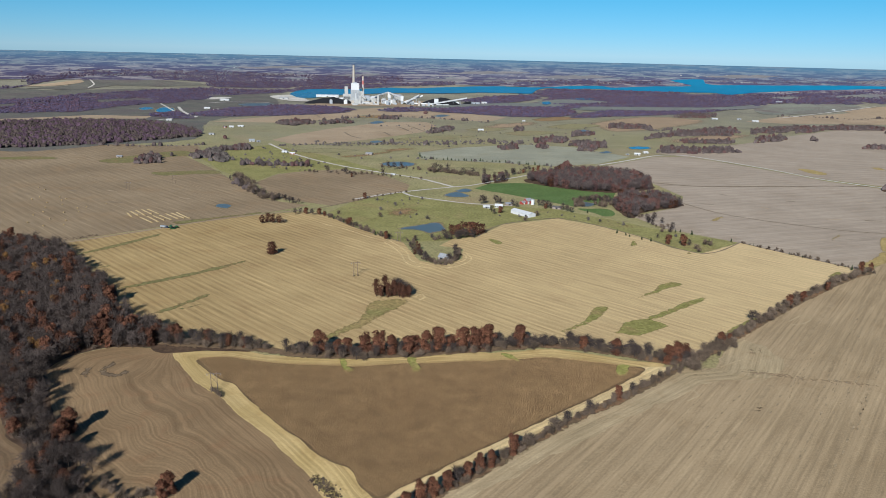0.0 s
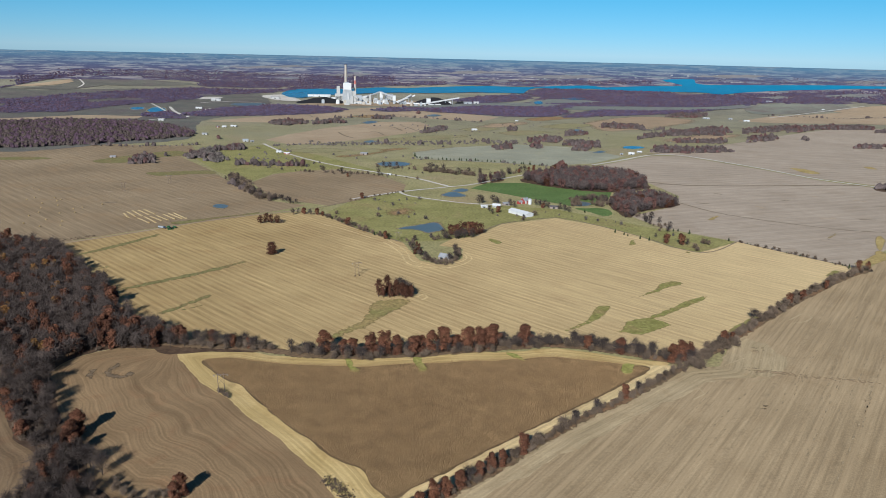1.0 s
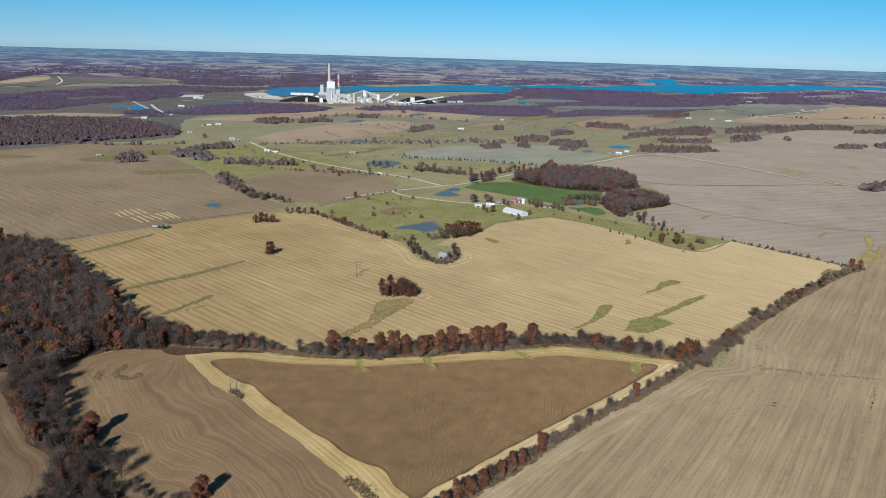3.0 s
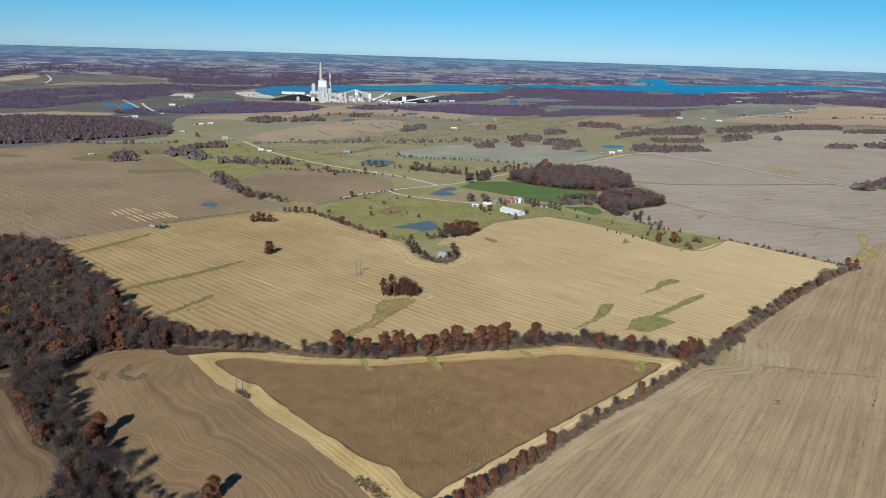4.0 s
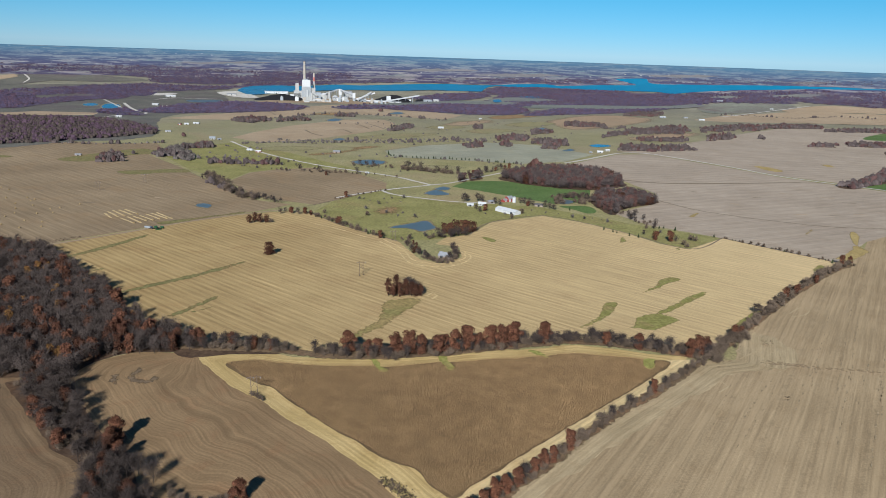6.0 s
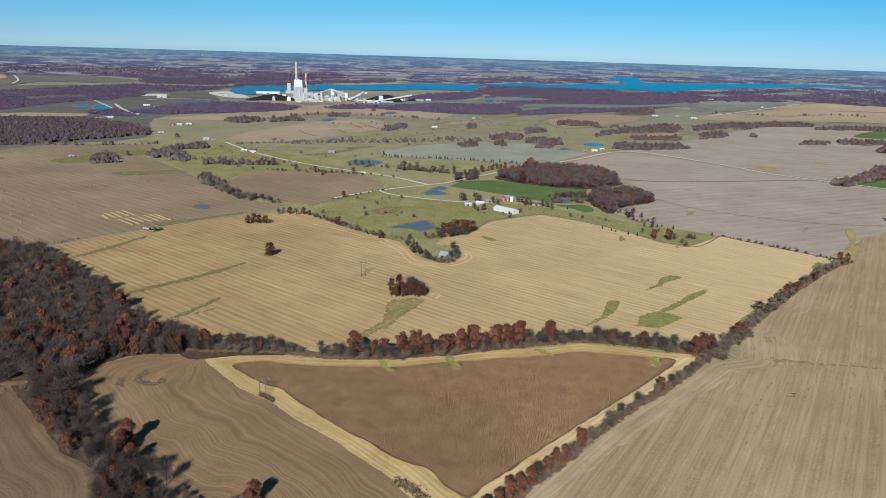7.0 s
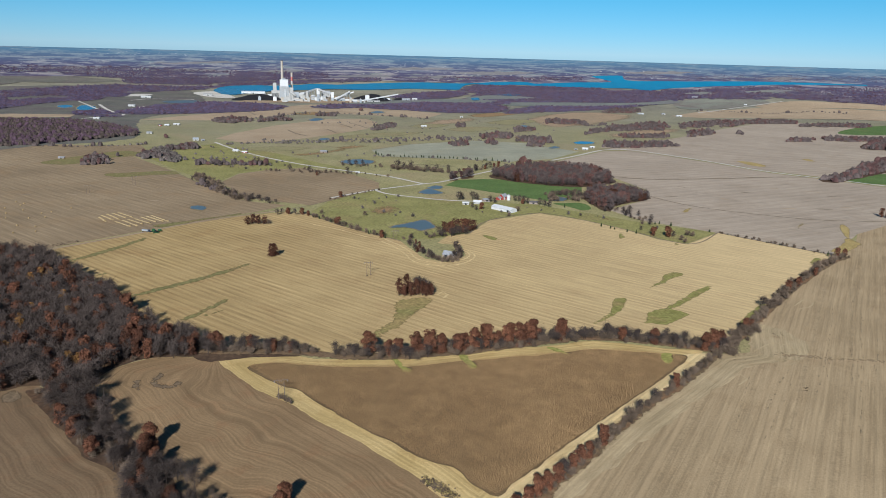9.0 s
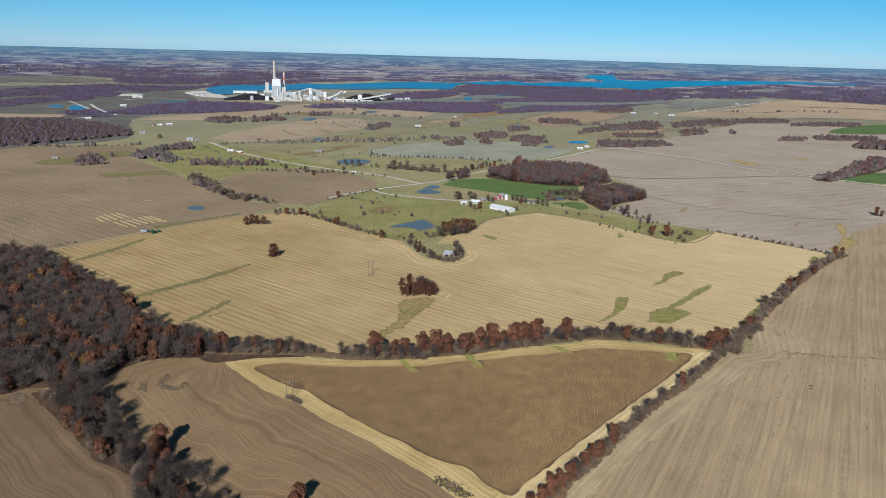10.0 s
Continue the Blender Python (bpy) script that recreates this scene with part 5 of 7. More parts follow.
# the hedge of oaks between maize and stubble
HEDGE = [(-248, 619), (-220, 615), (-185, 613), (-145, 606), (-116, 598), (-78, 595), (-50, 598), (-21, 603), (9, 609), (50, 619), (81, 627), (113, 629), (152, 620), (183, 608), (212, 596)]
verge(HEDGE, 17.0, 0.120, "weedy leaf litter under the hedge")
hedge(HEDGE, 4.2, {"brush": 2, "bare": 8}, "bare trees of the maize hedge", "in the hedge beside the maize", 7, 0.76, (-147, -121))
row = curve_through([(65, 622), (113, 630), (152, 620), (183, 608), (210, 597)], False, 4.4)
joined("tree_row", [(p.x + tree_rng.normal() * 3, p.y + tree_rng.normal() * 3, tree_rng.uniform(0.40, 0.66)) for p in row], "bare", "row of young leafless trees in the hedge beside the maize", "tree row")
hedge(HEDGE, 3.0, {"brush": 1}, "thicket of the oak hedge", "in the hedge beside the maize", 9, 1.0, (-145, -122))
for x, y, h in [(-222.4, 622.6, 15), (-218.1, 615.0, 14), (-194.1, 618.0, 13), (-174.6, 610.8, 12), (-160.2, 609.9, 10), (-94.7, 602.4, 20), (-78.3, 597.9, 14), (-70.2, 598.0, 17), (-54.5, 599.5, 20), (-43.5, 599.7, 22), (-32.9, 601.1, 18), (-18.9, 601.4, 19), (-11.9, 606.5, 16), (-3.5, 607.9, 20), (6.4, 609.4, 23),
                (18.0, 612.2, 15), (27.6, 613.6, 22), (39.2, 615.2, 22), (48.8, 619.2, 23), (78.6, 625.2, 20), (133.9, 621.0, 14), (160.5, 612.4, 15), (179.1, 610.2, 9), (200.1, 595.5, 17), (209.1, 598.1, 19), (214.7, 596.9, 18)]:
    plant("oak", x, y, h * 1.08, "in the hedge beside the maize", "oaks of the maize hedge", 1.16)

sheet("verge", [(-246, 625), (-222, 620), (-185, 616), (-153, 609), (-154, 599), (-191, 599), (-222, 591), (-237, 600)], M_LITTER, 0.112, "leafy weeds at the foot of the wood", "verge", ragged=2.0)
sheet("verge", [(211, 598), (274, 661), (277, 646), (242, 579), (205, 572)], M_VERGE, 0.113, "leafy weeds where two hedges meet", "verge", ragged=2.0)

# the long hedge along the eastern field
EAST_HEDGE_FAR = [(534, 897), (472, 850), (402, 785), (336, 719), (279, 659), (247, 625), (211, 593)]
EAST_HEDGE = [(208, 586), (181, 560), (146, 526), (117, 502), (86, 472), (63, 449), (44, 428), (18, 402), (3, 387), (-19, 362)]
verge(EAST_HEDGE, 12.0, 0.125, "weedy verge under the hedge")
verge(EAST_HEDGE_FAR, 15.0, 0.130, "weedy verge under the hedge")
hedge(EAST_HEDGE_FAR, 2.8, {"brush": 9, "bare": 0.25, "oak": 0.25}, "shrubs of the east hedge", "in the hedge beside the bean field", 6, 0.9)
hedge([(271, 642), (241, 611), (209, 582)], 4.0, {"brush": 1}, "shrubs of the east hedge", "in the hedge beside the bean field", 9, 1.2)
hedge(EAST_HEDGE, 3.2, {"brush": 6}, "shrubs of the east hedge", "in the hedge beside the bean field", 4, 0.75)
for kind, x, y, h in [("oak", 395.0, 773.0, 13), ("oak", 270.9, 646.1, 11), ("oak", 143.5, 525.3, 13), ("bare", 156.6, 537.5, 9), ("bare", 117.1, 503.4, 10), ("bare", 98.2, 484.0, 11), ("brush", 88.7, 475.6, 9), ("oak", 57.4, 441.8, 16), ("brush", 67.6, 453.6, 8),
                      ("oak", 42.3, 425.2, 13), ("oak", 34.6, 418.6, 14), ("oak", 27.0, 410.9, 13), ("bare", 20.0, 404.1, 13), ("oak", 14.8, 398.7, 14), ("oak", 6.4, 390.5, 14), ("oak", -0.8, 386.0, 15), ("oak", -8.2, 377.3, 14), ("oak", -16.8, 369.4, 14), ("cedar", 514.1, 901.7, 7)]:
    plant(kind, x, y, h, "in the hedge beside the bean field", "trees of the east hedge")

# single trees and clumps in the stubble and pasture
for kind, x, y, h in [("russet", -207.4, 912.7, 19), ("russet", -203.8, 915.5, 14), ("russet", -259.6, 1084.3, 14), ("russet", -252.9, 1092.3, 16), ("russet", -245.1, 1089.3, 15), ("russet", -236.2, 1090.0, 14), ("brush", -229.8, 1090.6, 6),
                      
                      ("bare", -223.6, 1150.0, 13), ("oak", -208.0, 1155.7, 13), ("bare", -197.6, 1148.4, 13), ("oak", -187.0, 1153.5, 13), ("bare", -218.6, 1163.1, 10), ("oak", -131.1, 1293.6, 12), ("oak", -177.5, 1146.1, 9),
                      ("russet", 19.6, 1036.2, 18), ("oak", 27.4, 1033.4, 19), ("russet", 36.8, 1040.9, 22), ("bare", 38.4, 1020.9, 18), ("oak", 46.3, 1038.2, 22), ("russet", 53.9, 1042.2, 21), ("russet", 61.9, 1049.7, 18), ("bare", 30.0, 1013.8, 16), ("bare", 48.0, 1021.6, 17), ("brush", 65.6, 1053.4, 7),
                      ("oak", 318.8, 1015.0, 15), ("oak", 337.9, 1006.6, 18), ("bare", 345.4, 1007.1, 12), ("brush", 349.7, 988.5, 7), ("brush", 370.6, 1015.3, 8), ("brush", 375.6, 1009.2, 7), ("brush", 348.6, 973.2, 6), ("bare", 313.3, 1048.0, 9), ("cedar", 380.2, 1029.2, 6),
                      ("cedar", 260.5, 1072.1, 7), ("cedar", 270.3, 1058.7, 6), ("cedar", 274.2, 1052.0, 5), ("cedar", 287.8, 1035.9, 6), ("cedar", 298.1, 1026.6, 7), ("cedar", 342.7, 1089.6, 6), ("cedar", 350.3, 1086.5, 6), ("cedar", 357.5, 1087.1, 6), ("cedar", 370.0, 1073.5, 8), ("cedar", 413.5, 1034.9, 6),
                      ("bare", -184.7, 1537.2, 11), ("oak", -182.4, 1523.2, 9), ("brush", -91.8, 1145.8, 7), ("brush", -158.1, 1160.4, 6), ("oak", 99.0, 1197.9, 13), ("bare", 85.0, 1205.5, 13), ("bare", 88.7, 1188.1, 11), ("bare", 71.4, 1270.1, 20), ("bare", 77.8, 1275.8, 17), ("bare", 96.7, 1277.8, 19), ("bare", 104.1, 1273.6, 15), ("bare", 123.4, 1256.0, 15), ("bare", 129.9, 1247.0, 13),
                      ("bare", 168.8, 1265.6, 14), ("bare", 175.0, 1261.3, 15), ("bare", 181.2, 1252.3, 16), ("bare", 186.4, 1243.2, 13), ("bare", 204.3, 1230.9, 16), ("bare", 210.3, 1222.2, 15), ("bare", 216.2, 1213.7, 13), ("oak", 177.5, 1242.3, 10), ("cedar", 242.4, 1211.7, 7), ("brush", 133.2, 1141.7, 6), ("brush", 155.8, 1181.4, 8), ("cedar", -55.6, 1841.4, 12), ("bare", 1187.6, 2444.7, 22), ("bare", 1193.8, 2430.0, 18),
                      ("oak", -617.5, 2129.0, 13), ("bare", -635.5, 1763.2, 14), ("oak", -663.8, 1692.7, 16), ("oak", -678.5, 1690.1, 15), ("bare", -674.7, 1699.8, 15), ("bare", -652.4, 1694.8, 12), ("oak", -80.9, 3164.4, 20)]:
    plant(kind, x, y, h * (0.85 if kind == "bare" else 1.0), "in open farmland", "single trees and clumps", 1.15 if kind == "bare" else 1.3 if kind in ("russet", "oak") else 1.0)
plant("oak", 764.5, 1141.8, 17, "in open farmland", "single trees and clumps")
plant("oak", 768.3, 1133.0, 13, "in open farmland", "single trees and clumps")

rngq = np.random.default_rng(13)
joined("thicket", [(x + rngq.normal() * 5, y + rngq.normal() * 5, rngq.uniform(0.5, 1.1)) for x, y in [(235, 1280), (242, 1303), (253, 1316), (265, 1326), (277, 1331), (284, 1320), (292, 1308), (292, 1286), (283, 1269), (277, 1276), (237, 1264), (275, 1342), (287, 1347)] for _ in range(3)], "brush", "grey leafless thicket round a dark pond", "thicket")

joined("thicket", [(x + rngq.normal() * 4, y + rngq.normal() * 3, rngq.uniform(0.10, 0.22)) for x, y in [(-498, 943), (-496, 951), (-492, 954), (-489, 960), (-484, 966), (-478, 972), (-472, 978), (-466, 984), (-462, 987)] for _ in range(5)], "brush", "dark weedy brush along the field track", "thicket")

# the tall clump above the waterway
for kind, x, y, h, w in [("russet", -60.5, 756.0, 21, 0.78), ("russet", -55.5, 752.5, 18, 0.75), ("russet", -51.0, 764.0, 24, 0.8), ("russet", -47.5, 754.0, 18, 0.7), ("russet", -42.0, 758.0, 21, 0.8), ("russet", -36.0, 756.0, 17, 0.85), ("russet", -31.5, 754.0, 16, 0.9), ("russet", -27.0, 757.0, 15, 0.95), ("bare", -34.0, 766.0, 17, 1.2), ("bare", -27.5, 763.0, 15, 1.2), ("bare", -40.0, 771.0, 18, 1.1)]:
    plant(kind, x, y, h, "in the clump above the waterway", "clump in the stubble", w)

# farm hedges and pasture thickets further off
hedge([(-171, 1143), (-142, 1102), (-115, 1067), (-89, 1035), (-65, 1004)], 3.9, {"brush": 6, "cedar": 2, "oak": 0.4}, "hedge by the pasture", "along the pasture fence", 5, 0.8)
hedge([(-36, 999), (-32, 969), (-22, 935), (-16, 908)], 2.8, {"brush": 4, "bare": 1, "russet": 1}, "barn thicket", "beside the old barn", 7, 0.62)
hedge([(-2, 1002), (9, 1009), (29, 1017)], 3.3, {"brush": 3, "bare": 1}, "pond thicket", "below the pond", 6, 0.9)
hedge([(-13, 903), (-4, 893), (9, 892), (23, 905), (27, 933), (24, 955)], 2.2, {"brush": 5, "bare": 0.5}, "barn thicket", "around the old barn", 4, 0.7)
hedge([(-406, 1477), (-368, 1399), (-341, 1344), (-311, 1294), (-284, 1271)], 6.1, {"bare": 3, "brush": 3}, "draw trees", "in a grassy draw", 14, 0.7)
hedge([(-592, 1791), (-578, 1845), (-555, 1882), (-533, 1932)], 5.5, {"bare": 3, "brush": 1}, "draw trees", "in a grassy draw", 22, 0.7)
hedge([(-449, 1686), (-398, 1677), (-347, 1669), (-299, 1677)], 6.6, {"brush": 3, "bare": 1}, "meadow hedge", "across the meadow", 8, 0.8)
hedge([(-270, 1273), (-247, 1246), (-232, 1238)], 4.4, {"bare": 2, "brush": 2}, "draw trees", "in a grassy draw", 8, 0.7)
hedge([(-137, 1661), (-100, 1651), (-62, 1648), (-44, 1635)], 6.6, {"brush": 3, "bare": 1}, "pond thicket", "by the reedy pond", 12, 0.9)
hedge([(-20, 1623), (22, 1598), (69, 1574), (84, 1576)], 8.8, {"brush": 4, "bare": 1}, "pasture hedge", "across the pasture", 10, 0.9)
hedge([(-50, 1822), (31, 1797), (125, 1785), (202, 1752), (252, 1733)], 9.4, {"cedar": 5, "brush": 1}, "cedar row", "along the grey field", 5, 1.1)
hedge([(-168, 2110), (-50, 2109), (79, 2165), (231, 2199)], 11.0, {"brush": 4, "bare": 1}, "pasture hedge", "across the far pasture", 14, 1.0)
hedge([(-361, 2106), (-265, 2075), (-174, 2082)], 12.1, {"brush": 4, "cedar": 1}, "pasture hedge", "across the far pasture", 14, 0.9)
hedge([(-217, 1592), (-168, 1569), (-108, 1548), (-50, 1507)], 13.2, {"brush": 3, "cedar": 1}, "lane hedge", "beside the gravel lane", 10, 0.7)
hedge([(318, 1183), (329, 1143), (339, 1104), (345, 1097)], 3.9, {"bare": 2, "brush": 2}, "wood edge", "on the edge of the wood", 14, 0.7)
hedge([(424, 1029), (455, 992), (484, 955), (515, 912)], 5.0, {"brush": 5, "cedar": 1}, "fence hedge", "along the field fence", 4, 0.6)
hedge([(239, 1319), (266, 1322), (290, 1314), (300, 1294)], 4.4, {"bare": 2, "brush": 1}, "pond thicket", "by the wheat", 8, 0.7)
hedge([(-146, 1272), (-110, 1317), (-60, 1367)], 8.8, {"brush": 1}, "fence hedge", "along the lane fence", 4, 0.5)

hedge([(-26, 1622), (5, 1611), (34, 1599), (70, 1582), (83, 1569)], 7.0, {"brush": 4, "bare": 1}, "pasture hedge", "across the pasture", 9, 1.1)
hedge([(-286, 1582), (-214, 1562), (-167, 1554), (-120, 1554)], 9.0, {"brush": 4, "bare": 0.5}, "lane hedge", "beside the gravel lane", 8, 0.9)
hedge([(-166, 2084), (-50, 2083), (78, 2137), (227, 2170), (270, 2126)], 13.0, {"brush": 6, "bare": 1}, "pasture hedge", "across the far pasture", 8, 0.8)
hedge([(-434, 2000), (-352, 2043), (-262, 2037), (-166, 2084)], 9.0, {"brush": 5}, "pasture hedge", "across the far pasture", 7, 0.9)
hedge([(115, 1551), (144, 1600), (186, 1638), (208, 1658)], 7.0, {"bare": 3, "brush": 2, "oak": 1}, "lane trees", "by the lane junction", 10, 0.8)
hedge([(643, 2882), (713, 2813), (732, 2653), (813, 2714)], 10.0, {"bare": 2, "brush": 3}, "far hedge", "on the far slope", 12, 0.9)
hedge([(1510, 3480), (1665, 3461), (1818, 3390), (2078, 3464), (2216, 3385)], 14.0, {"brush": 3, "bare": 1}, "far hedge", "on the far slope", 12, 0.9)
hedge([(-451, 2729), (-270, 2986), (-50, 2956), (160, 2829)], 13.0, {"brush": 3, "bare": 1}, "far hedge", "on the far slope", 14, 0.9)
hedge([(-876, 1928), (-780, 1925), (-690, 1945), (-631, 1982)], 12.0, {"brush": 3, "bare": 1}, "wood edge", "below the dark wood", 10, 0.9)
hedge([(-413, 1490), (-375, 1417), (-340, 1350), (-312, 1299), (-281, 1262)], 3.6, {"brush": 1}, "draw trees", "in a grassy draw", 14, 1.3)
hedge([(-297, 2081), (-145, 2115), (48, 2186), (234, 2228)], 9.0, {"brush": 1}, "pasture hedge", "across the far pasture", 8, 0.9)
hedge([(-571, 1737), (-562, 1797), (-545, 1820), (-495, 1696), (-574, 1878), (-546, 1929)], 3.0, {"brush": 1}, "draw trees", "in a grassy draw", 16, 1.5)
hedge([(-26, 1622), (22, 1598), (84, 1576)], 4.0, {"brush": 1}, "pasture hedge", "across the pasture", 12, 1.2)
for polys, gap, mix, name, label in [
    ([[(183, 1491), (172, 1538), (232, 1614), (277, 1652), (379, 1651), (425, 1596), (427, 1496), (402, 1448), (329, 1408), (257, 1430)], [(300, 1294), (321, 1350), (389, 1380), (424, 1323), (418, 1286), (345, 1235), (310, 1183), (299, 1208)]], 9.0, {"bare": 7, "oak": 0.25, "russet": 2.4}, "woodland_centre", "dark mixed wood of bare and rust-coloured trees"),
    ([[(77, 1470), (93, 1473), (103, 1507), (91, 1527)], [(106, 1487), (131, 1511), (140, 1548), (119, 1538)]], 10.0, {"oak": 1, "bare": 1.5}, "copse_lane", "small copse beside the lane"),
    ([[(887, 1506), (983, 1569), (1154, 1732), (1296, 1839), (1171, 1660), (978, 1523), (905, 1478)], [(1385, 2081), (1457, 2035), (1570, 1970), (1733, 2165), (1532, 2235)]], 10.0, {"oak": 2, "bare": 2}, "woodland_east", "rusty wood beside the gravel road"),
]:
    wood(name, polys, gap * 0.9, mix, label, 1.0, 0 if name == "woodland_east" else 1, 8)
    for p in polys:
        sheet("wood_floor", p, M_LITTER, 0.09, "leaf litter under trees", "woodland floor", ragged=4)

for x, y in [(270, 1680), (317, 1687), (214, 1463), (343, 1314), (348, 1297), (328, 1348), (394, 1268), (412, 1546), (379, 1590), (402, 1269), (281, 1654), (330, 1675), (347, 1378), (354, 1638), (359, 1298), (307, 1293), (257, 1650), (288, 1740)]:
    plant("russet", x, y, tree_rng.uniform(15, 21), "standing in the dark mixed wood", "rusty trees of the mixed wood", 1.35)

FAR_COPSES = [
    [(-673, 1641), (-649, 1635), (-626, 1649), (-652, 1733), (-682, 1763), (-704, 1747)],     [(-593, 1778), (-561, 1736), (-516, 1710), (-500, 1736), (-528, 1778), (-546, 1799), (-584, 1817)], [(-558, 1870), (-521, 1885), (-483, 1927), (-496, 1953), (-546, 1928), (-574, 1888)], [(-439, 1644), (-391, 1642), (-331, 1646), (-290, 1653), (-293, 1673), (-371, 1666), (-437, 1660)], [(-392, 1401), (-362, 1361), (-335, 1323), (-317, 1298), (-309, 1312), (-342, 1357), (-369, 1389), (-386, 1413)], [(-309, 1280), (-282, 1262), (-279, 1281), (-298, 1298)],
    [(151, 2025), (207, 2037), (207, 2115), (168, 2107)], [(260, 2078), (278, 2051), (300, 2111), (281, 2147)], [(358, 2034), (411, 2030), (442, 2097), (407, 2121)], [(274, 2209), (370, 2230), (382, 2345), (296, 2305)], [(355, 2147), (439, 2084), (470, 2205), (393, 2259)], [(-50, 2377), (-14, 2450), (29, 2530), (24, 2625), (-22, 2539)],
    [(399, 2390), (476, 2450), (495, 2543), (440, 2506)], [(616, 2346), (711, 2448), (809, 2514), (951, 2527), (1034, 2686), (1053, 2818), (859, 2664), (677, 2461)], [(568, 2027), (681, 2034), (730, 2152), (619, 2145)], [(698, 2038), (800, 2072), (828, 2156), (758, 2158)], [(958, 2331), (1084, 2417), (1132, 2531), (1019, 2462)], [(1032, 2579), (1359, 2833), (1410, 2956), (1128, 2772)],
    [(1236, 2667), (1431, 2842), (1573, 2853), (1654, 2875), (1718, 3002), (1469, 2962), (1303, 2808)], [(1581, 2748), (1746, 2765), (1868, 2746), (1950, 2866), (1768, 2872)], [(586, 2728), (722, 2690), (762, 2831), (636, 2850)], [(988, 3280), (1117, 3286), (1242, 3488), (1104, 3480)], [(-433, 2605), (-327, 2690), (-336, 2770), (-429, 2713)], [(-573, 2598), (-516, 2540), (-456, 2634), (-491, 2732), (-579, 2676)],
    [(1236, 2236), (1327, 2237), (1366, 2314), (1278, 2296)], [(1381, 2271), (1474, 2256), (1571, 2258), (1643, 2361), (1440, 2355)], [(232, 2521), (262, 2528), (271, 2650), (250, 2644)], [(-262, 2867), (-177, 2864), (-181, 2956), (-258, 2930)], [(715, 2285), (785, 2282), (875, 2283), (907, 2365), (754, 2349)],
]
wood("far_copses", FAR_COPSES, 8.5, {"bare": 3, "oak": 1.0, "brush": 1}, "scattered far copses and tree rows", 0.85, 0, 14)
NORTHWEST = [(-1664, 2234), (-1392, 2468), (-1230, 2564), (-993, 2556), (-804, 2381), (-709, 2224), (-723, 2146), (-804, 2071), (-885, 1950), (-995, 1868), (-1308, 1729)]
wood("woodland_northwest", [NORTHWEST], 7.4, {"bare": 4, "oak": 3}, "dark leafless wood beyond the brown field", 0.8, 0, 15, low=1.0)
LAKESIDE = [[(-991, 2887), (-913, 3214), (-738, 3502), (-505, 3455), (-389, 3296), (-457, 3085), (-683, 2893), (-871, 2827)], [(-51, 3429), (29, 3618), (171, 3754), (416, 3935), (516, 3806), (598, 3476), (498, 3194), (299, 3127), (93, 3227), (-51, 3298)], [(68, 4047), (264, 4264), (481, 4335), (508, 4191), (365, 4010), (180, 3896)], [(492, 4317), (805, 4440), (1187, 4365), (1511, 4243), (1681, 4096), (2119, 3959), (2487, 3664), (2868, 3409), (3083, 3687), (2674, 3959), (2275, 4142), (1994, 4229), (1547, 4254), (1244, 4330), (938, 4438), (605, 4435)],
            [(352, 3384), (685, 3793), (1022, 3761), (1292, 3707), (1700, 3990), (2090, 3904), (2076, 3998), (1532, 4210), (1074, 4306), (578, 4244)], [(-2089, 2839), (-1727, 3361), (-1502, 3680), (-1196, 3693), (-1182, 3920), (-896, 4164), (-862, 4304), (-1060, 4235), (-1375, 4188), (-1598, 4003), (-1813, 3749), (-1920, 3464), (-2196, 2991)], [(514, 3144), (791, 3294), (1187, 3565), (1312, 3763), (761, 3617)], [(483, 4355), (616, 4515), (813, 4486), (1137, 4428), (1377, 4333), (1552, 4268), (1521, 4179), (1024, 4234), (578, 4244)], [(-1889, 2555), (-1620, 2755), (-1450, 3053), (-1354, 3298), (-1408, 3439), (-1634, 3170), (-2028, 2752)], [(-295, 3333), (-104, 3638), (3, 3607), (-51, 3362), (-194, 3243)], [(-685, 4360), (-503, 4427), (-250, 4533), (151, 4618), (562, 4626), (969, 4587), (1271, 4554), (1290, 4626), (642, 4709), (-52, 4664), (-514, 4541), (-815, 4394), (-876, 4216), (-768, 4295)]]
FAR_SHORE = [[(1525, 4541), (1933, 4398), (2376, 4213), (2941, 3901), (2982, 3965), (2408, 4278), (1959, 4464), (1529, 4609)]]
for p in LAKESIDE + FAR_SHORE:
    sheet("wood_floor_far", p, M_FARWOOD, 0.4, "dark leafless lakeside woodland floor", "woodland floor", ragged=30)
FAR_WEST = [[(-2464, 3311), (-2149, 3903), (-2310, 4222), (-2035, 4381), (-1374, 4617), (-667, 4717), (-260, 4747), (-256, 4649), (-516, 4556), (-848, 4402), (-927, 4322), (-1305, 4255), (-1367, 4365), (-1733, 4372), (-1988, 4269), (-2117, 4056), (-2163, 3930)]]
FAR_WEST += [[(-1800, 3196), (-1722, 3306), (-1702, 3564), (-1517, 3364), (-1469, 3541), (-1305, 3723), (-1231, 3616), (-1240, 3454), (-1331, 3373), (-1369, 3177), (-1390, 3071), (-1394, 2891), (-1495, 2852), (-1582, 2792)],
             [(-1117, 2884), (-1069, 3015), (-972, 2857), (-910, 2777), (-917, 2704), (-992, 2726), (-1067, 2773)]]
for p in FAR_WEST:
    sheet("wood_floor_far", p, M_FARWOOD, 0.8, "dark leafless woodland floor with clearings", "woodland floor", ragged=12)
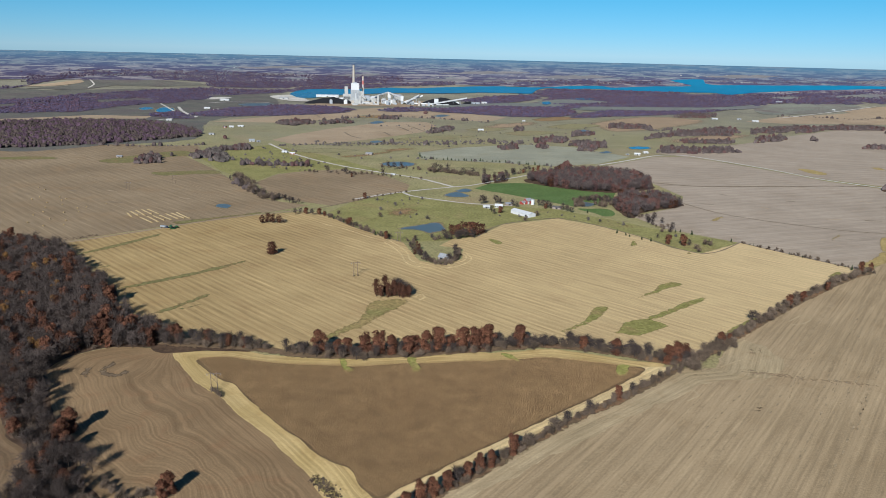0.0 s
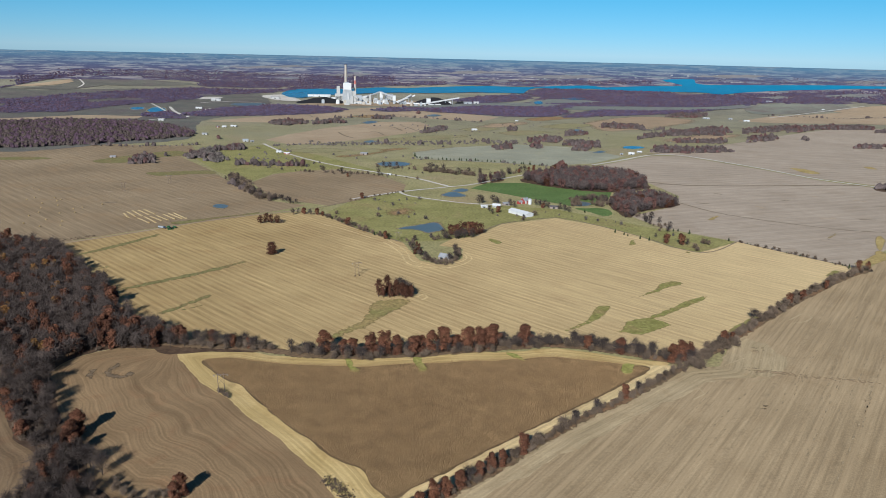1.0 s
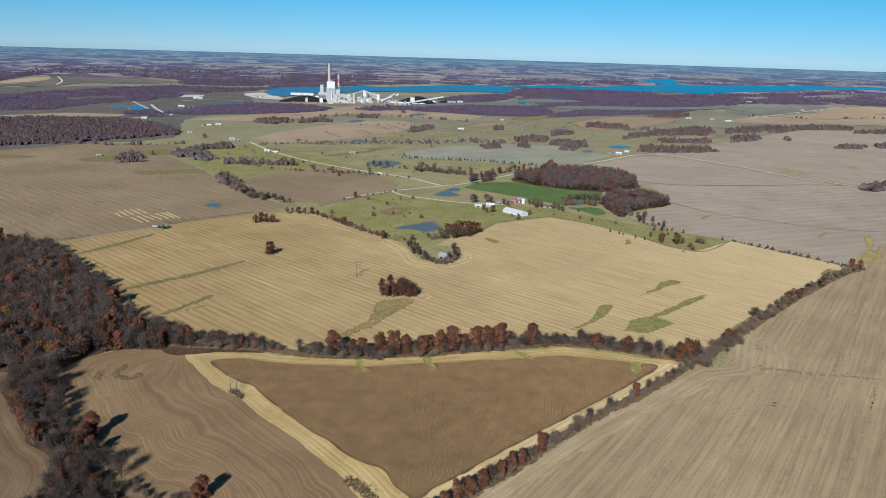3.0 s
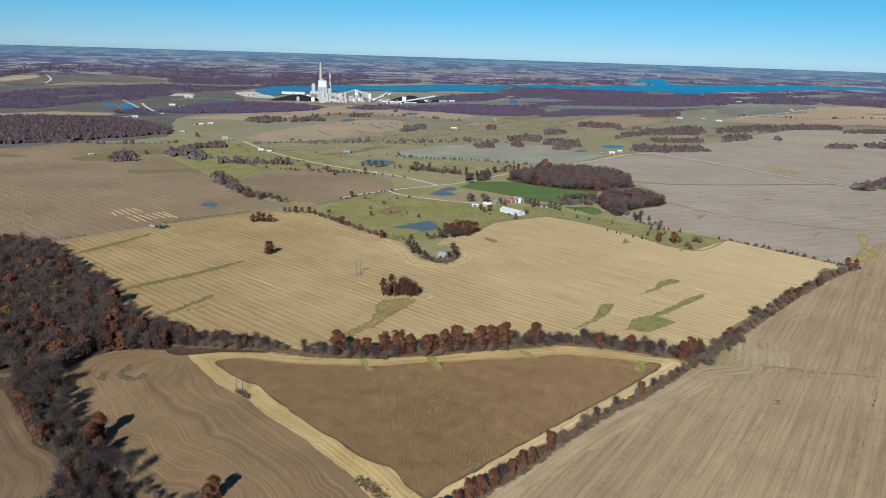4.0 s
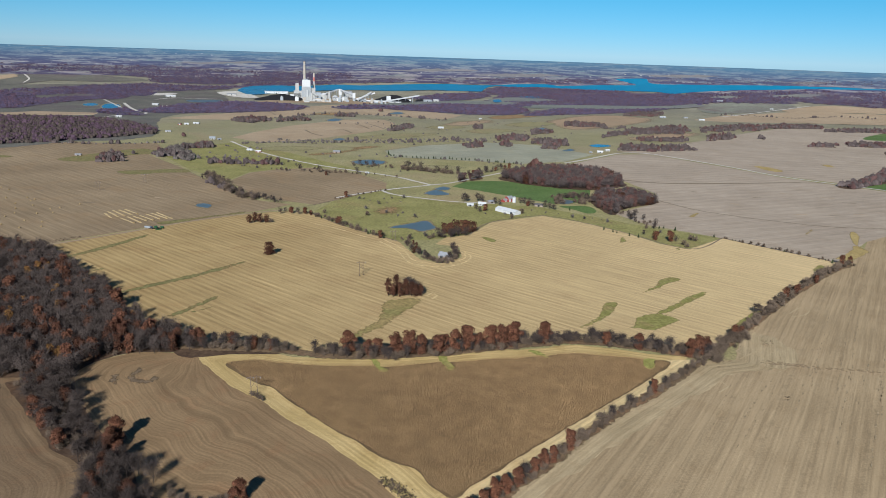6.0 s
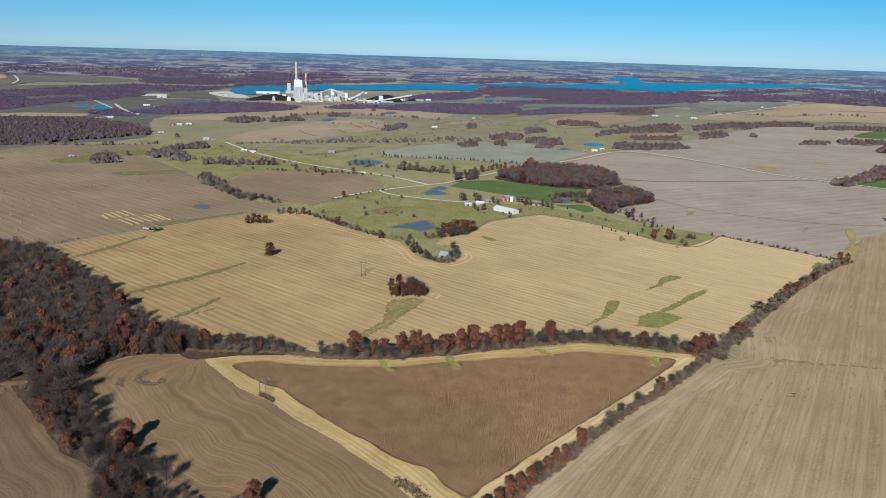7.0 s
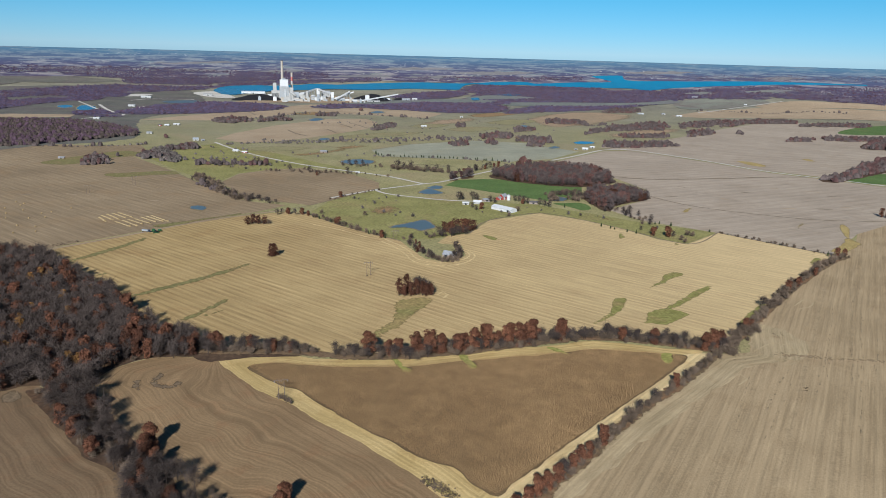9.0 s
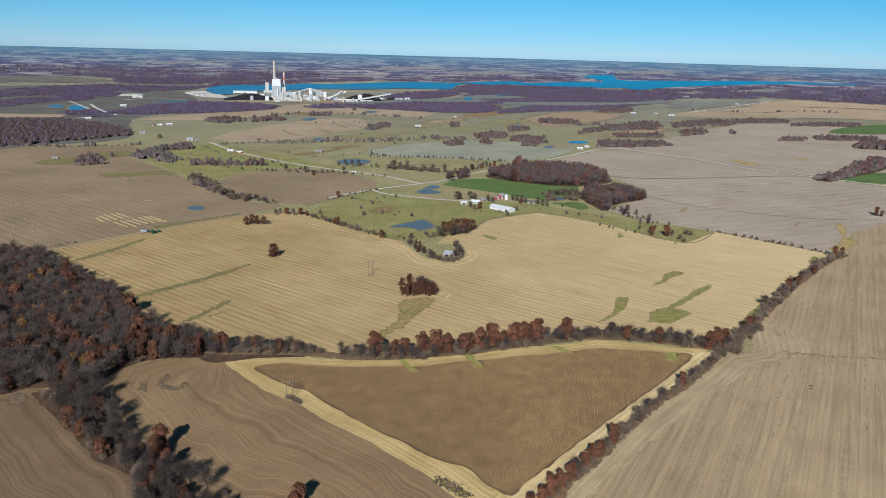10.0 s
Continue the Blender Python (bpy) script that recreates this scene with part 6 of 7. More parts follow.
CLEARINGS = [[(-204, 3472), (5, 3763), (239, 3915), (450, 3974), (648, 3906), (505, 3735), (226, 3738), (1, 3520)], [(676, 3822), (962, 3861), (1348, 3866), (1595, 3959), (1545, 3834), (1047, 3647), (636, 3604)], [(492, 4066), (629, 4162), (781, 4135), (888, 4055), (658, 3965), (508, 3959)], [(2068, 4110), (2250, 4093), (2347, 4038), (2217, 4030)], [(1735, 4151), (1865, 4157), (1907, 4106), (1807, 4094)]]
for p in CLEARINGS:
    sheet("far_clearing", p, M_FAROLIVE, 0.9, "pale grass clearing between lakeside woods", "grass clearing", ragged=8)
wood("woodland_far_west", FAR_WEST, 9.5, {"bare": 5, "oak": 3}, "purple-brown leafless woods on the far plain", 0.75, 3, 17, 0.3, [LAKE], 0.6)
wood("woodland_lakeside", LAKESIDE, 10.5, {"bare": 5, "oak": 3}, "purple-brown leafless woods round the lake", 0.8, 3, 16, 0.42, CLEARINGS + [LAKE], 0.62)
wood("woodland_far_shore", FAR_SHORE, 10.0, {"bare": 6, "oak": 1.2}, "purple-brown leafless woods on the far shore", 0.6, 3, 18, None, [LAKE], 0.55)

# ---- standing maize ----
rngc = np.random.default_rng(21)
row_way = Vector((math.cos(radians(-45.5)), math.sin(radians(-45.5))))
cxs, cys = [p[0] for p in CORN], [p[1] for p in CORN]
mid = Vector((sum(cxs) / len(cxs), sum(cys) / len(cys)))
tongues = [[(-78, 591), (-71, 592), (-66, 575), (-59, 566), (-68, 563), (-74, 577)],
    [(-20, 599), (-14, 600), (-11, 585), (-6, 573), (-11, 565), (-16, 575)],
    [(58, 608), (66, 609), (76, 598), (79, 591), (68, 596)],
    [(152, 576), (158, 590), (167, 590), (164, 578), (157, 567), (152, 568)],]
spots = []
for i in range(-250, 251):
    for j in range(-290, 291):
        p = mid + row_way * (i * 0.92 + rngc.uniform(-0.4, 0.4)) + Vector((-row_way.y, row_way.x)) * (j * 0.86 + rngc.uniform(-0.12, 0.12))
        if inside(p.x, p.y, CORN) and not any(inside(p.x, p.y, t) for t in tongues):
            spots.append((p.x, p.y))
spots = np.array(spots)
n = len(spots)
base = np.c_[spots, np.full(n, 0.08)]
tall = rngc.uniform(1.8, 2.6, n) * (0.92 + 0.12 * np.sin(spots[:, 0] / 17) * np.cos(spots[:, 1] / 23))
cv, cf = [], []
for k in range(4):
    a = rngc.uniform(0, 2 * math.pi, n)
    out = np.c_[np.cos(a), np.sin(a), np.zeros(n)]
    side = np.c_[-np.sin(a), np.cos(a), np.zeros(n)] * rngc.uniform(0.08, 0.18, n)[:, None]
    z0, z1 = tall * (0.34 + 0.13 * k), tall * np.minimum(1.0, 0.52 + 0.16 * k)
    foot = base + np.c_[np.zeros((n, 2)), z0]
    knee = base + out * rngc.uniform(0.2, 0.42, n)[:, None] + np.c_[np.zeros((n, 2)), z1]
    tip = base + out * rngc.uniform(0.42, 0.72, n)[:, None] + np.c_[np.zeros((n, 2)), z1 - rngc.uniform(0.05, 0.4, n)]
    o = len(cv) * n * 4
    cv.append(np.stack([foot, knee - side, knee + side, tip], 1).reshape(-1, 3))
    q = np.arange(n)[:, None] * 4 + o
    cf += [np.c_[q, q + 1, q + 2], np.c_[q + 1, q + 3, q + 2]]
tagged(new("maize", mesh_of("maize", np.concatenate(cv), np.concatenate(cf), [M_CORN])), "standing field of dry brown maize", "maize crop", kind="stuff")

# ---- farm buildings ----


def gable(name, x, y, yaw, length, width, eave, ridge, wall, roof, label, doors=(), windows=0, group="", chimney=False):
    """A gabled building: walls, two roof slopes, doors on the long side and windows."""
    ob = thing(name, x, y, yaw, label=label, category=name.replace("_", " "), group=group)
    l, w = length / 2, width / 2
    bm = bmesh.new()
    ring = [(-w, 0), (w, 0), (w, eave), (0, ridge), (-w, eave)]
    ends = [[bm.verts.new((sx, p, q)) for p, q in ring] for sx in (-l, l)]
    bm.faces.new(ends[0][::-1]), bm.faces.new(ends[1])
    for i in range(5):
        k = (i + 1) % 5
        bm.faces.new((ends[0][i], ends[0][k], ends[1][k], ends[1][i]))
    bmesh.ops.recalc_face_normals(bm, faces=bm.faces)
    part("wall", bm, wall, ob)
    over, thick = 0.5, 0.2
    slope = (ridge - eave) / w
    for s in (-1, 1):
        bm = bmesh.new()
        box(bm, -l - over, l + over, 0, w + over, 0, thick)
        for v in bm.verts:
            v.co.z += ridge + 0.04 - v.co.y * slope
            v.co.y *= s
        bmesh.ops.recalc_face_normals(bm, faces=bm.faces)
        part("roof", bm, roof, ob)
    for at, dw, dh in doors:
        part("door", boxed(at - dw / 2, at + dw / 2, -w - 0.08, -w + 0.05, 0, dh), M_WINDOW if wall != M_REDWALL else M_WHITE, ob)
    for k in range(windows):
        at = -l + length * (k + 0.5) / windows
        if any(abs(at - d[0]) < d[1] / 2 + 0.7 for d in doors):
            continue
        win = part("window", boxed(at - 0.6, at + 0.6, -w - 0.06, -w + 0.04, eave * 0.35, eave * 0.75), M_WINDOW, ob)
        part("sill", boxed(at - 0.7, at + 0.7, -w - 0.16, -w - 0.02, eave * 0.35 - 0.1, eave * 0.35), M_WHITE, win)
    if chimney:
        part("chimney", boxed(l * 0.3, l * 0.3 + 0.9, -0.4, 0.5, ridge - 0.8, ridge + 1.1), M_REDWALL, ob)
    return ob


gable("pole_barn", 134.8, 1188.1, -52, 42, 15, 4.6, 7.4, M_WHITE, M_WHITE, "long white metal-clad farm hall on the yard", [(14, 4, 3.6)], 0)
gable("red_barn", 151.9, 1283.7, 40, 12, 10, 5.5, 9.5, M_REDWALL, M_GREYROOF, "red wooden barn with pale metal roof", [(-3, 4, 4.5)], 3)
gable("lean_to_shed", 143.0, 1277.8, 40, 9, 7, 3.5, 5.5, M_REDWALL, M_GREYROOF, "small red shed beside the barn", [(0, 3, 3)], 0)
gable("old_barn", 11.5, 907.3, -35, 16, 10, 3.6, 7.4, M_GREYWALL, M_GREYROOF, "abandoned wooden barn with rusting tin roof in brush", [(-3, 4, 4)], 2)
gable("farm_shed", 78.8, 1237.1, -8, 11, 7, 3.0, 4.4, M_CREAM, M_WHITE, "small white-roofed farm shed", [(0, 3, 2.6)], 2)
gable("farmhouse", 99.7, 1243.9, -10, 13, 9, 3.6, 6.0, M_CREAM, M_WHITE, "white farmhouse with pale roof in the yard", [(1, 1.2, 2.1)], 5, chimney=True)
gable("farm_shed", 117.7, 1265.2, 20, 12, 8, 3.2, 5.0, M_GREYWALL, M_GREYROOF, "weathered shed among bare trees", [(0, 3, 2.6)], 0)
gable("farm_shed", 197.3, 1244.3, -20, 14, 9, 3.0, 4.8, M_GREYWALL, M_DARKROOF, "dark weathered shed among bare trees", [(0, 3, 2.6)], 0)

part_silo = thing("silo", 159.4, 1274.5, label="short white grain silo beside the red barn", category="silo")
part("body", tube(bmesh.new(), (0, 0, 0), (0, 0, 9), 3.0, 3.0, 16), M_WHITE, part_silo)
part("cap", tube(bmesh.new(), (0, 0, 9), (0, 0, 10.6), 3.1, 0.5, 16), M_GREYROOF, part_silo)

for x, y, yaw, l, w, e, r_, wall, roof, label in [
    (-528.6, 2081.4, 10, 24, 14, 6.0, 11.0, M_CREAM, M_STEEL, "white two-storey farmhouse with grey roof"),
    (-508.6, 2072.7, 30, 14, 10, 4.0, 7.0, M_CREAM, M_GREYROOF, "white outbuilding near the lane"),
    (-393.1, 1871.1, -10, 22, 12, 4.0, 7.0, M_CREAM, M_WHITE, "white-roofed house by the gravel lane"),
    (-368.1, 1844.2, -10, 20, 11, 4.0, 7.0, M_REDWALL, M_WHITE, "red shed with white roof by the lane"),
    (-182.4, 1869.4, -15, 28, 16, 5.0, 8.0, M_GREYWALL, M_GREYROOF, "grey livestock barn in the pasture"),
    (-100.3, 1556.8, -20, 14, 8, 3.0, 5.0, M_CREAM, M_WHITE, "small white shed by the lane"),
    (121.2, 2527.8, 15, 30, 14, 5.0, 9.0, M_CREAM, M_WHITE, "white farm building on the slope"),
    (-688.6, 2450.6, 5, 22, 14, 4.5, 8.0, M_CREAM, M_WHITE, "white house with outbuildings"),
    (-665.0, 2476.4, -5, 30, 16, 5.0, 8.0, M_CREAM, M_WHITE, "white metal farm hall by the pasture"),
    (-708.2, 2444.9, 0, 16, 12, 4.5, 8.0, M_REDWALL, M_DARKROOF, "small dark red farm shed"),
    (-742.3, 1724.2, 5, 20, 11, 4.0, 6.5, M_GREYWALL, M_GREYROOF, "grey shed at the field edge"),
    (-715.7, 2177.0, 5, 34, 16, 5.0, 8.0, M_CREAM, M_WHITE, "white-roofed farm hall on bare ground"),
    (-685.3, 2230.2, 0, 24, 14, 5.0, 8.0, M_CREAM, M_GREYROOF, "pale house in a bare yard"),
    (510.3, 1979.0, -15, 24, 14, 5.0, 9.0, M_CREAM, M_WHITE, "white house beside a pond"),
    (541.8, 2019.5, 10, 20, 12, 4.5, 8.0, M_CREAM, M_WHITE, "white shed beside a pond"),
    (482.8, 1973.8, 10, 12, 9, 3.5, 6.0, M_CREAM, M_GREYROOF, "small pale shed beside a pond"),
    (1143.3, 3238.4, 0, 42, 18, 6.0, 9.0, M_STEEL, M_WHITE, "pale metal-clad hall by trees"),
    (1248.9, 3244.3, 0, 26, 16, 5.0, 9.0, M_CREAM, M_GREYROOF, "pale farmhouse among trees"),
    (1279.3, 3146.5, 0, 40, 20, 6.0, 10.0, M_CREAM, M_WHITE, "white farm hall among trees"),
    (1744.2, 4021.4, 0, 50, 24, 7.0, 12.0, M_STEEL, M_GREYROOF, "grey hall before the woods"),
    (-994.2, 3180.5, 0, 40, 22, 7.0, 11.0, M_CREAM, M_WHITE, "white workshop hall at the workings"),
    (-955.8, 2632.3, 0, 30, 16, 6.0, 9.0, M_CREAM, M_WHITE, "white building by the wood"),
    (302.5, 2920.4, 0, 18, 10, 4.0, 6.0, M_CREAM, M_WHITE, "small white building in pasture"),
    (1898.3, 3751.0, 0, 24, 12, 4.0, 7.0, M_CREAM, M_WHITE, "small white building by the road"),
]:
    gable("farm_building", x, y, yaw, l * 0.62, w * 0.62, e * 0.68, r_ * 0.68, wall, roof, label, [(0, 3.0, 2.8)], 3, "scattered farm buildings")

# ---- power station ----
STATION_YAW = 6.0
sheet("scrub_land", [(-2210, 3681), (-1992, 3853), (-1413, 4142), (-963, 4098), (-715, 3182), (-807, 2763), (-803, 2544), (-702, 2187), (-729, 2041), (-845, 1964), (-1175, 1892)], M_SCRUB, 0.02, "olive-brown scrubby grassland between woods", "field", ragged=12)
sheet("station_yard", [(-656, 3390), (-596, 3740), (-460, 3998), (-228, 4017), (6, 3836), (118, 3807), (111, 3652), (-77, 3525), (-260, 3559), (-466, 3546)], M_EARTHTRACK, 0.3, "bare pale yard of the power station", "yard")
sheet("ash_yard", [(-1264, 3762), (-1167, 3869), (-1086, 3874), (-1135, 3755)], M_TRACK, 0.3, "pale ash yard", "yard")
sheet("ash_yard", [(-921, 4001), (-823, 4092), (-736, 3957), (-683, 3778), (-796, 3801)], M_TRACK, 0.3, "pale works yard by the lake", "yard")
sheet("pond_ash", [(-950, 3497), (-879, 3569), (-806, 3563), (-800, 3437), (-889, 3398)], M_WATER, 0.32, "long grey-blue ash pond", "pond")
ribbon("road_ash", [(-1077, 3023), (-1244, 3349), (-1339, 3513), (-1383, 3373)], 9, M_TRACK, 0.6, "pale works road", "road")
ribbon("road_ash", [(-1141, 3252), (-1048, 3034), (-954, 2848)], 12, M_TRACK, 0.6, "pale works road", "road")
sheet("tan_flat_west", [(-1609, 2437), (-1387, 2667), (-1287, 2778), (-1074, 2780), (-1060, 2688), (-1255, 2621), (-1410, 2503), (-1529, 2310)], M_SOIL_TAN, 0.1, "pale bare flat before the wood", soft=False)
ribbon("road_ash", [(-1091, 3511), (-1021, 3625), (-841, 3629)], 12, M_TRACK, 0.6, "pale works road", "road")


def tower(name, x, y, label, blocks, group="power station"):
    """Boxes of one building, each a part: name, x0, x1, y0, y1, z0, z1, material."""
    ob = thing(name, x, y, STATION_YAW, label=label, category=name.replace("_", " "), group=group)
    for word, x0, x1, y0, y1, z0, z1, m in blocks:
        part(word, boxed(x0, x1, y0, y1, z0, z1, 0.4), m, ob)
    return ob


boiler = tower("boiler_house", -446.0, 3727.6, "tall pale boiler house with stepped steel-clad blocks", [
    ("boiler_block", -20, 29, 0, 46, 68, 101, M_WHITE), ("boiler_frame", -22, 31, -2, 44, 0, 67.8, M_STEEL), ("turbine_hall", -70, -22.3, 4, 40, 0, 46, M_CREAM), ("coal_bunker", -60, -40, 8, 36, 46.1, 84, M_CREAM),
    ("duct_house", 31.3, 58, 6, 40, 0, 62, M_CREAM), ("precipitator", 58.3, 92, 8, 38, 12, 40, M_STEEL), ("precipitator_base", 60, 90, 10, 36, 0, 11.8, M_CONCRETE), ("roof_plant", -8, 14, 10, 30, 101.1, 107, M_STEEL), ("side_annex", -92, -70.3, 8, 34, 0, 27, M_WHITE), ("low_hall", 4, 40, -22, -2.3, 0, 18, M_CREAM)])
for k in range(12):
    part("floor_band", boxed(-22.6, 31.6, -2.6, -2.05, 3 + k * 5.4, 4.6 + k * 5.4), M_CREAM, boiler)
for k in range(8):
    part("column", boxed(-22.4 + k * 7.5, -21.2 + k * 7.5, -3.2, -2.65, 0, 67), M_CREAM, boiler)
part("flue_duct", tube(bmesh.new(), (40, 4, 40), (70, 2, 22), 6, 6, 12), M_CREAM, boiler)
part("flue_duct", tube(bmesh.new(), (10, -6, 8), (10, -6, 52), 4, 4, 12), M_WHITE, boiler)
for k in range(9):
    part("window", boxed(-66 + k * 4.6, -63.5 + k * 4.6, 3.4, 3.98, 12, 34), M_WINDOW, boiler)

boiler.scale = (0.8, 0.9, 0.94)
stack = thing("chimney", -453.8, 3763.1, label="very tall slender grey concrete power station chimney", category="chimney", group="power station")
part("shaft", tube(bmesh.new(), (0, 0, 0), (0, 0, 180), 8.2, 5.0, 24), M_CONCRETE, stack)
part("rim", tube(bmesh.new(), (0, 0, 180), (0, 0, 182.5), 5.6, 5.4, 24), M_DARKROOF, stack)
for z in (60, 120, 165):
    part("platform", tube(bmesh.new(), (0, 0, z), (0, 0, z + 1.6), 9.4 - z * 0.017, 9.4 - z * 0.017, 24), M_STEEL, stack)
stripe = thing("striped_chimney", -410.4, 3781.5, label="shorter chimney with red and white bands", category="chimney", group="power station")
for word, z0, z1, m in [("shaft", 0, 74, M_CONCRETE), ("white_band", 74, 88, M_CREAM), ("red_band", 88, 107, M_REDBAND), ("white_band", 107, 114, M_CREAM), ("rim", 114, 127, M_CONCRETE)]:
    part(word, tube(bmesh.new(), (0, 0, z0), (0, 0, z1), 6.6 - z0 * 0.016, 6.6 - z1 * 0.016, 20), m, stripe)

for x, y, rad, h, label in [(-409.9, 3662.7, 5, 38, "slim white round storage silo"), (-340.9, 3846.2, 6.5, 34, "slim white round storage silo"), (-368.1, 3870.6, 26, 20, "broad pale round storage tank"), (-311.2, 3822.0, 14, 16, "pale round domed storage tank"), (-561.0, 3930.2, 9, 14, "pale round domed storage tank")]:
    tank = thing("storage_tank", x, y, STATION_YAW, label=label, category="tank", group="power station")
    part("shell", tube(bmesh.new(), (0, 0, 0), (0, 0, h), rad, rad, 24), M_CREAM, tank)
    part("dome", tube(bmesh.new(), (0, 0, h), (0, 0, h + rad * 0.3), rad * 1.02, rad * 0.25, 24), M_WHITE, tank)

for x, y, yaw, l, w, e, r_, wall, roof, label in [
    (-629.6, 4054.5, 6, 118, 24, 9, 12, M_WHITE, M_WHITE, "long white hall behind the coal"), (-545.0, 3762.2, 6, 66, 14, 6, 9, M_CREAM, M_WHITE, "long low white works shed"), (-464.0, 3719.6, 6, 40, 12, 7, 10, M_CREAM, M_WHITE, "low white shed by the boiler"),
    (-254.9, 3977.1, 20, 40, 22, 18, 30, M_CREAM, M_GREYROOF, "pitched pale crusher house"), (-295.3, 3791.6, 6, 48, 16, 12, 15, M_CREAM, M_GREYROOF, "pale low power station hall"), (-392.0, 3670.7, 6, 56, 14, 8, 11, M_CREAM, M_WHITE, "low pale works hall"),
    (-174.0, 3726.9, 6, 36, 18, 12, 15, M_STEEL, M_WHITE, "pale shed below the conveyors"), (148.5, 3852.6, 6, 40, 14, 8, 11, M_STEEL, M_GREYROOF, "grey low works shed by coal"), (192.3, 3867.5, 6, 26, 14, 8, 11, M_CREAM, M_WHITE, "pale low works shed by coal"), (-17.8, 3714.7, 6, 60, 8, 4, 6, M_CREAM, M_WHITE, "long low white works shed"),
    (-1066.9, 3680.2, 6, 44, 16, 7, 10, M_CREAM, M_WHITE, "pale works hall by the ash yard"), (-827.2, 3889.1, 6, 44, 18, 7, 10, M_CREAM, M_GREYROOF, "pale works hall by the ash yard"),
]:
    gable("works_hall", x, y, yaw, l, w, e, r_, wall, roof, label, [(0, 6, 5)], 6, "power station")

for x, y, w, d, h, label in [(-292.8, 3932.1, 14, 14, 44, "pale boxy conveyor transfer tower"), (-215.9, 3748.3, 12, 12, 40, "pale conveyor transfer tower"), (-47.9, 3741.1, 18, 14, 30, "pale conveyor transfer tower"), (-485.2, 3787.6, 16, 12, 40, "white boxy ash silo tower"), (58.2, 3783.9, 8, 8, 14, "small pale conveyor support tower")]:
    tower("transfer_tower", x, y, label, [("leg_frame", -w / 2, w / 2, -d / 2, d / 2, 0, h * 0.35, M_STEEL), ("tower_body", -w / 2 - 1, w / 2 + 1, -d / 2 - 1, d / 2 + 1, h * 0.35 + 0.1, h, M_WHITE)])


def conveyor(a, b, za, zb, label):
    """An enclosed sloping gallery on trestles."""
    a, b = Vector((*a, ground(*a) + za)), Vector((*b, ground(*b) + zb))
    way = b - a
    ob = thing("conveyor", a.x, a.y, math.degrees(math.atan2(way.y, way.x)), z=ground(a.x, a.y), label=label, category="conveyor", group="coal conveyors")
    run, rise = math.hypot(way.x, way.y), way.z
    bm = boxed(0, run, -3, 3, 0, 6.0)
    for v in bm.verts:
        v.co.z += za + rise * v.co.x / run
    part("gallery", bm, M_WHITE, ob)
    for k in range(1, 5):
        x, z = run * k / 5, za + rise * k / 5
        part("trestle", tube(tube(bmesh.new(), (x, -4, 0), (x, -1.5, z), 0.8, 0.7, 6), (x, 4, 0), (x, 1.5, z), 0.8, 0.7, 6), M_STEEL, ob)


for ends, za, zb in [([(-69, 3712), (104, 3800)], 3, 30), ([(-210, 3752), (-114, 3752)], 6, 40), ([(-197, 3697), (-133, 3744)], 8, 42), ([(-193, 3739), (-61, 3695)], 3, 4), ([(-293, 3932), (-216, 3748)], 38, 30), ([(-360, 3839), (-298, 3930)], 24, 40), ([(-40, 3783), (61, 3785)], 20, 8)]:
    conveyor(ends[0], ends[1], za, zb, "pale enclosed sloping coal conveyor")


def heap(name, x, y, length, width, height, material, label):
    """A rounded, uneven pile."""
    ob = thing(name, x, y, STATION_YAW, label=label, category="coal pile")
    bm = bmesh.new()
    nx, ny = 36, 14
    grid = []
    for i in range(nx + 1):
        col = []
        for j in range(ny + 1):
            u, v = i / nx * 2 - 1, j / ny * 2 - 1
            r = math.hypot(abs(u) ** 1.3, v)
            z = max(0, 1 - r) ** 0.8 * height * (0.85 + 0.3 * noise.noise((u * 2.2, v * 2.2, length)))
            col.append(bm.verts.new((u * length / 2, v * width / 2, z - 0.4)))
        grid.append(col)
    for i in range(nx):
        for j in range(ny):
            bm.faces.new((grid[i][j], grid[i + 1][j], grid[i + 1][j + 1], grid[i][j + 1]))
    part("coal", bm, material, ob)


rngs = np.random.default_rng(40)
for k in range(34):
    yard = [(-535, 3688), (-463, 3639), (-383, 3634), (-322, 3702), (-256, 3731), (-186, 3681), (-105, 3677), (-354, 3767), (-298, 3752)]
    x, y = yard[int(rngs.integers(len(yard)))]
    x, y = x + rngs.uniform(-45, 45), y + rngs.uniform(-60, 60)
    w, d, h = rngs.uniform(6, 24), rngs.uniform(6, 16), rngs.uniform(4, 20)
    tower("plant_annex", x, y, "small grey auxiliary block of the power station", [("block", -w / 2, w / 2, -d / 2, d / 2, 0, h, (M_CREAM, M_STEEL, M_CONCRETE, M_WHITE)[k % 4]), ("roof_unit", -w / 4, w / 5, -d / 4, d / 4, h + 0.05, h * 1.15 + 1, (M_STEEL, M_CREAM)[k % 2])])
heap("coal_pile", -28.4, 3787.0, 200, 120, 40, M_COAL, "large black coal pile beside conveyors")
heap("coal_pile", -560.6, 3716.5, 250, 110, 32, M_COAL, "long black coal pile by the white hall")
heap("coal_pile", -487.6, 3858.5, 90, 60, 16, M_COAL, "black coal pile by the boiler house")
heap("coal_pile", 115.2, 3875.1, 60, 40, 12, M_COAL, "small black coal pile")

# ---- power line poles ----


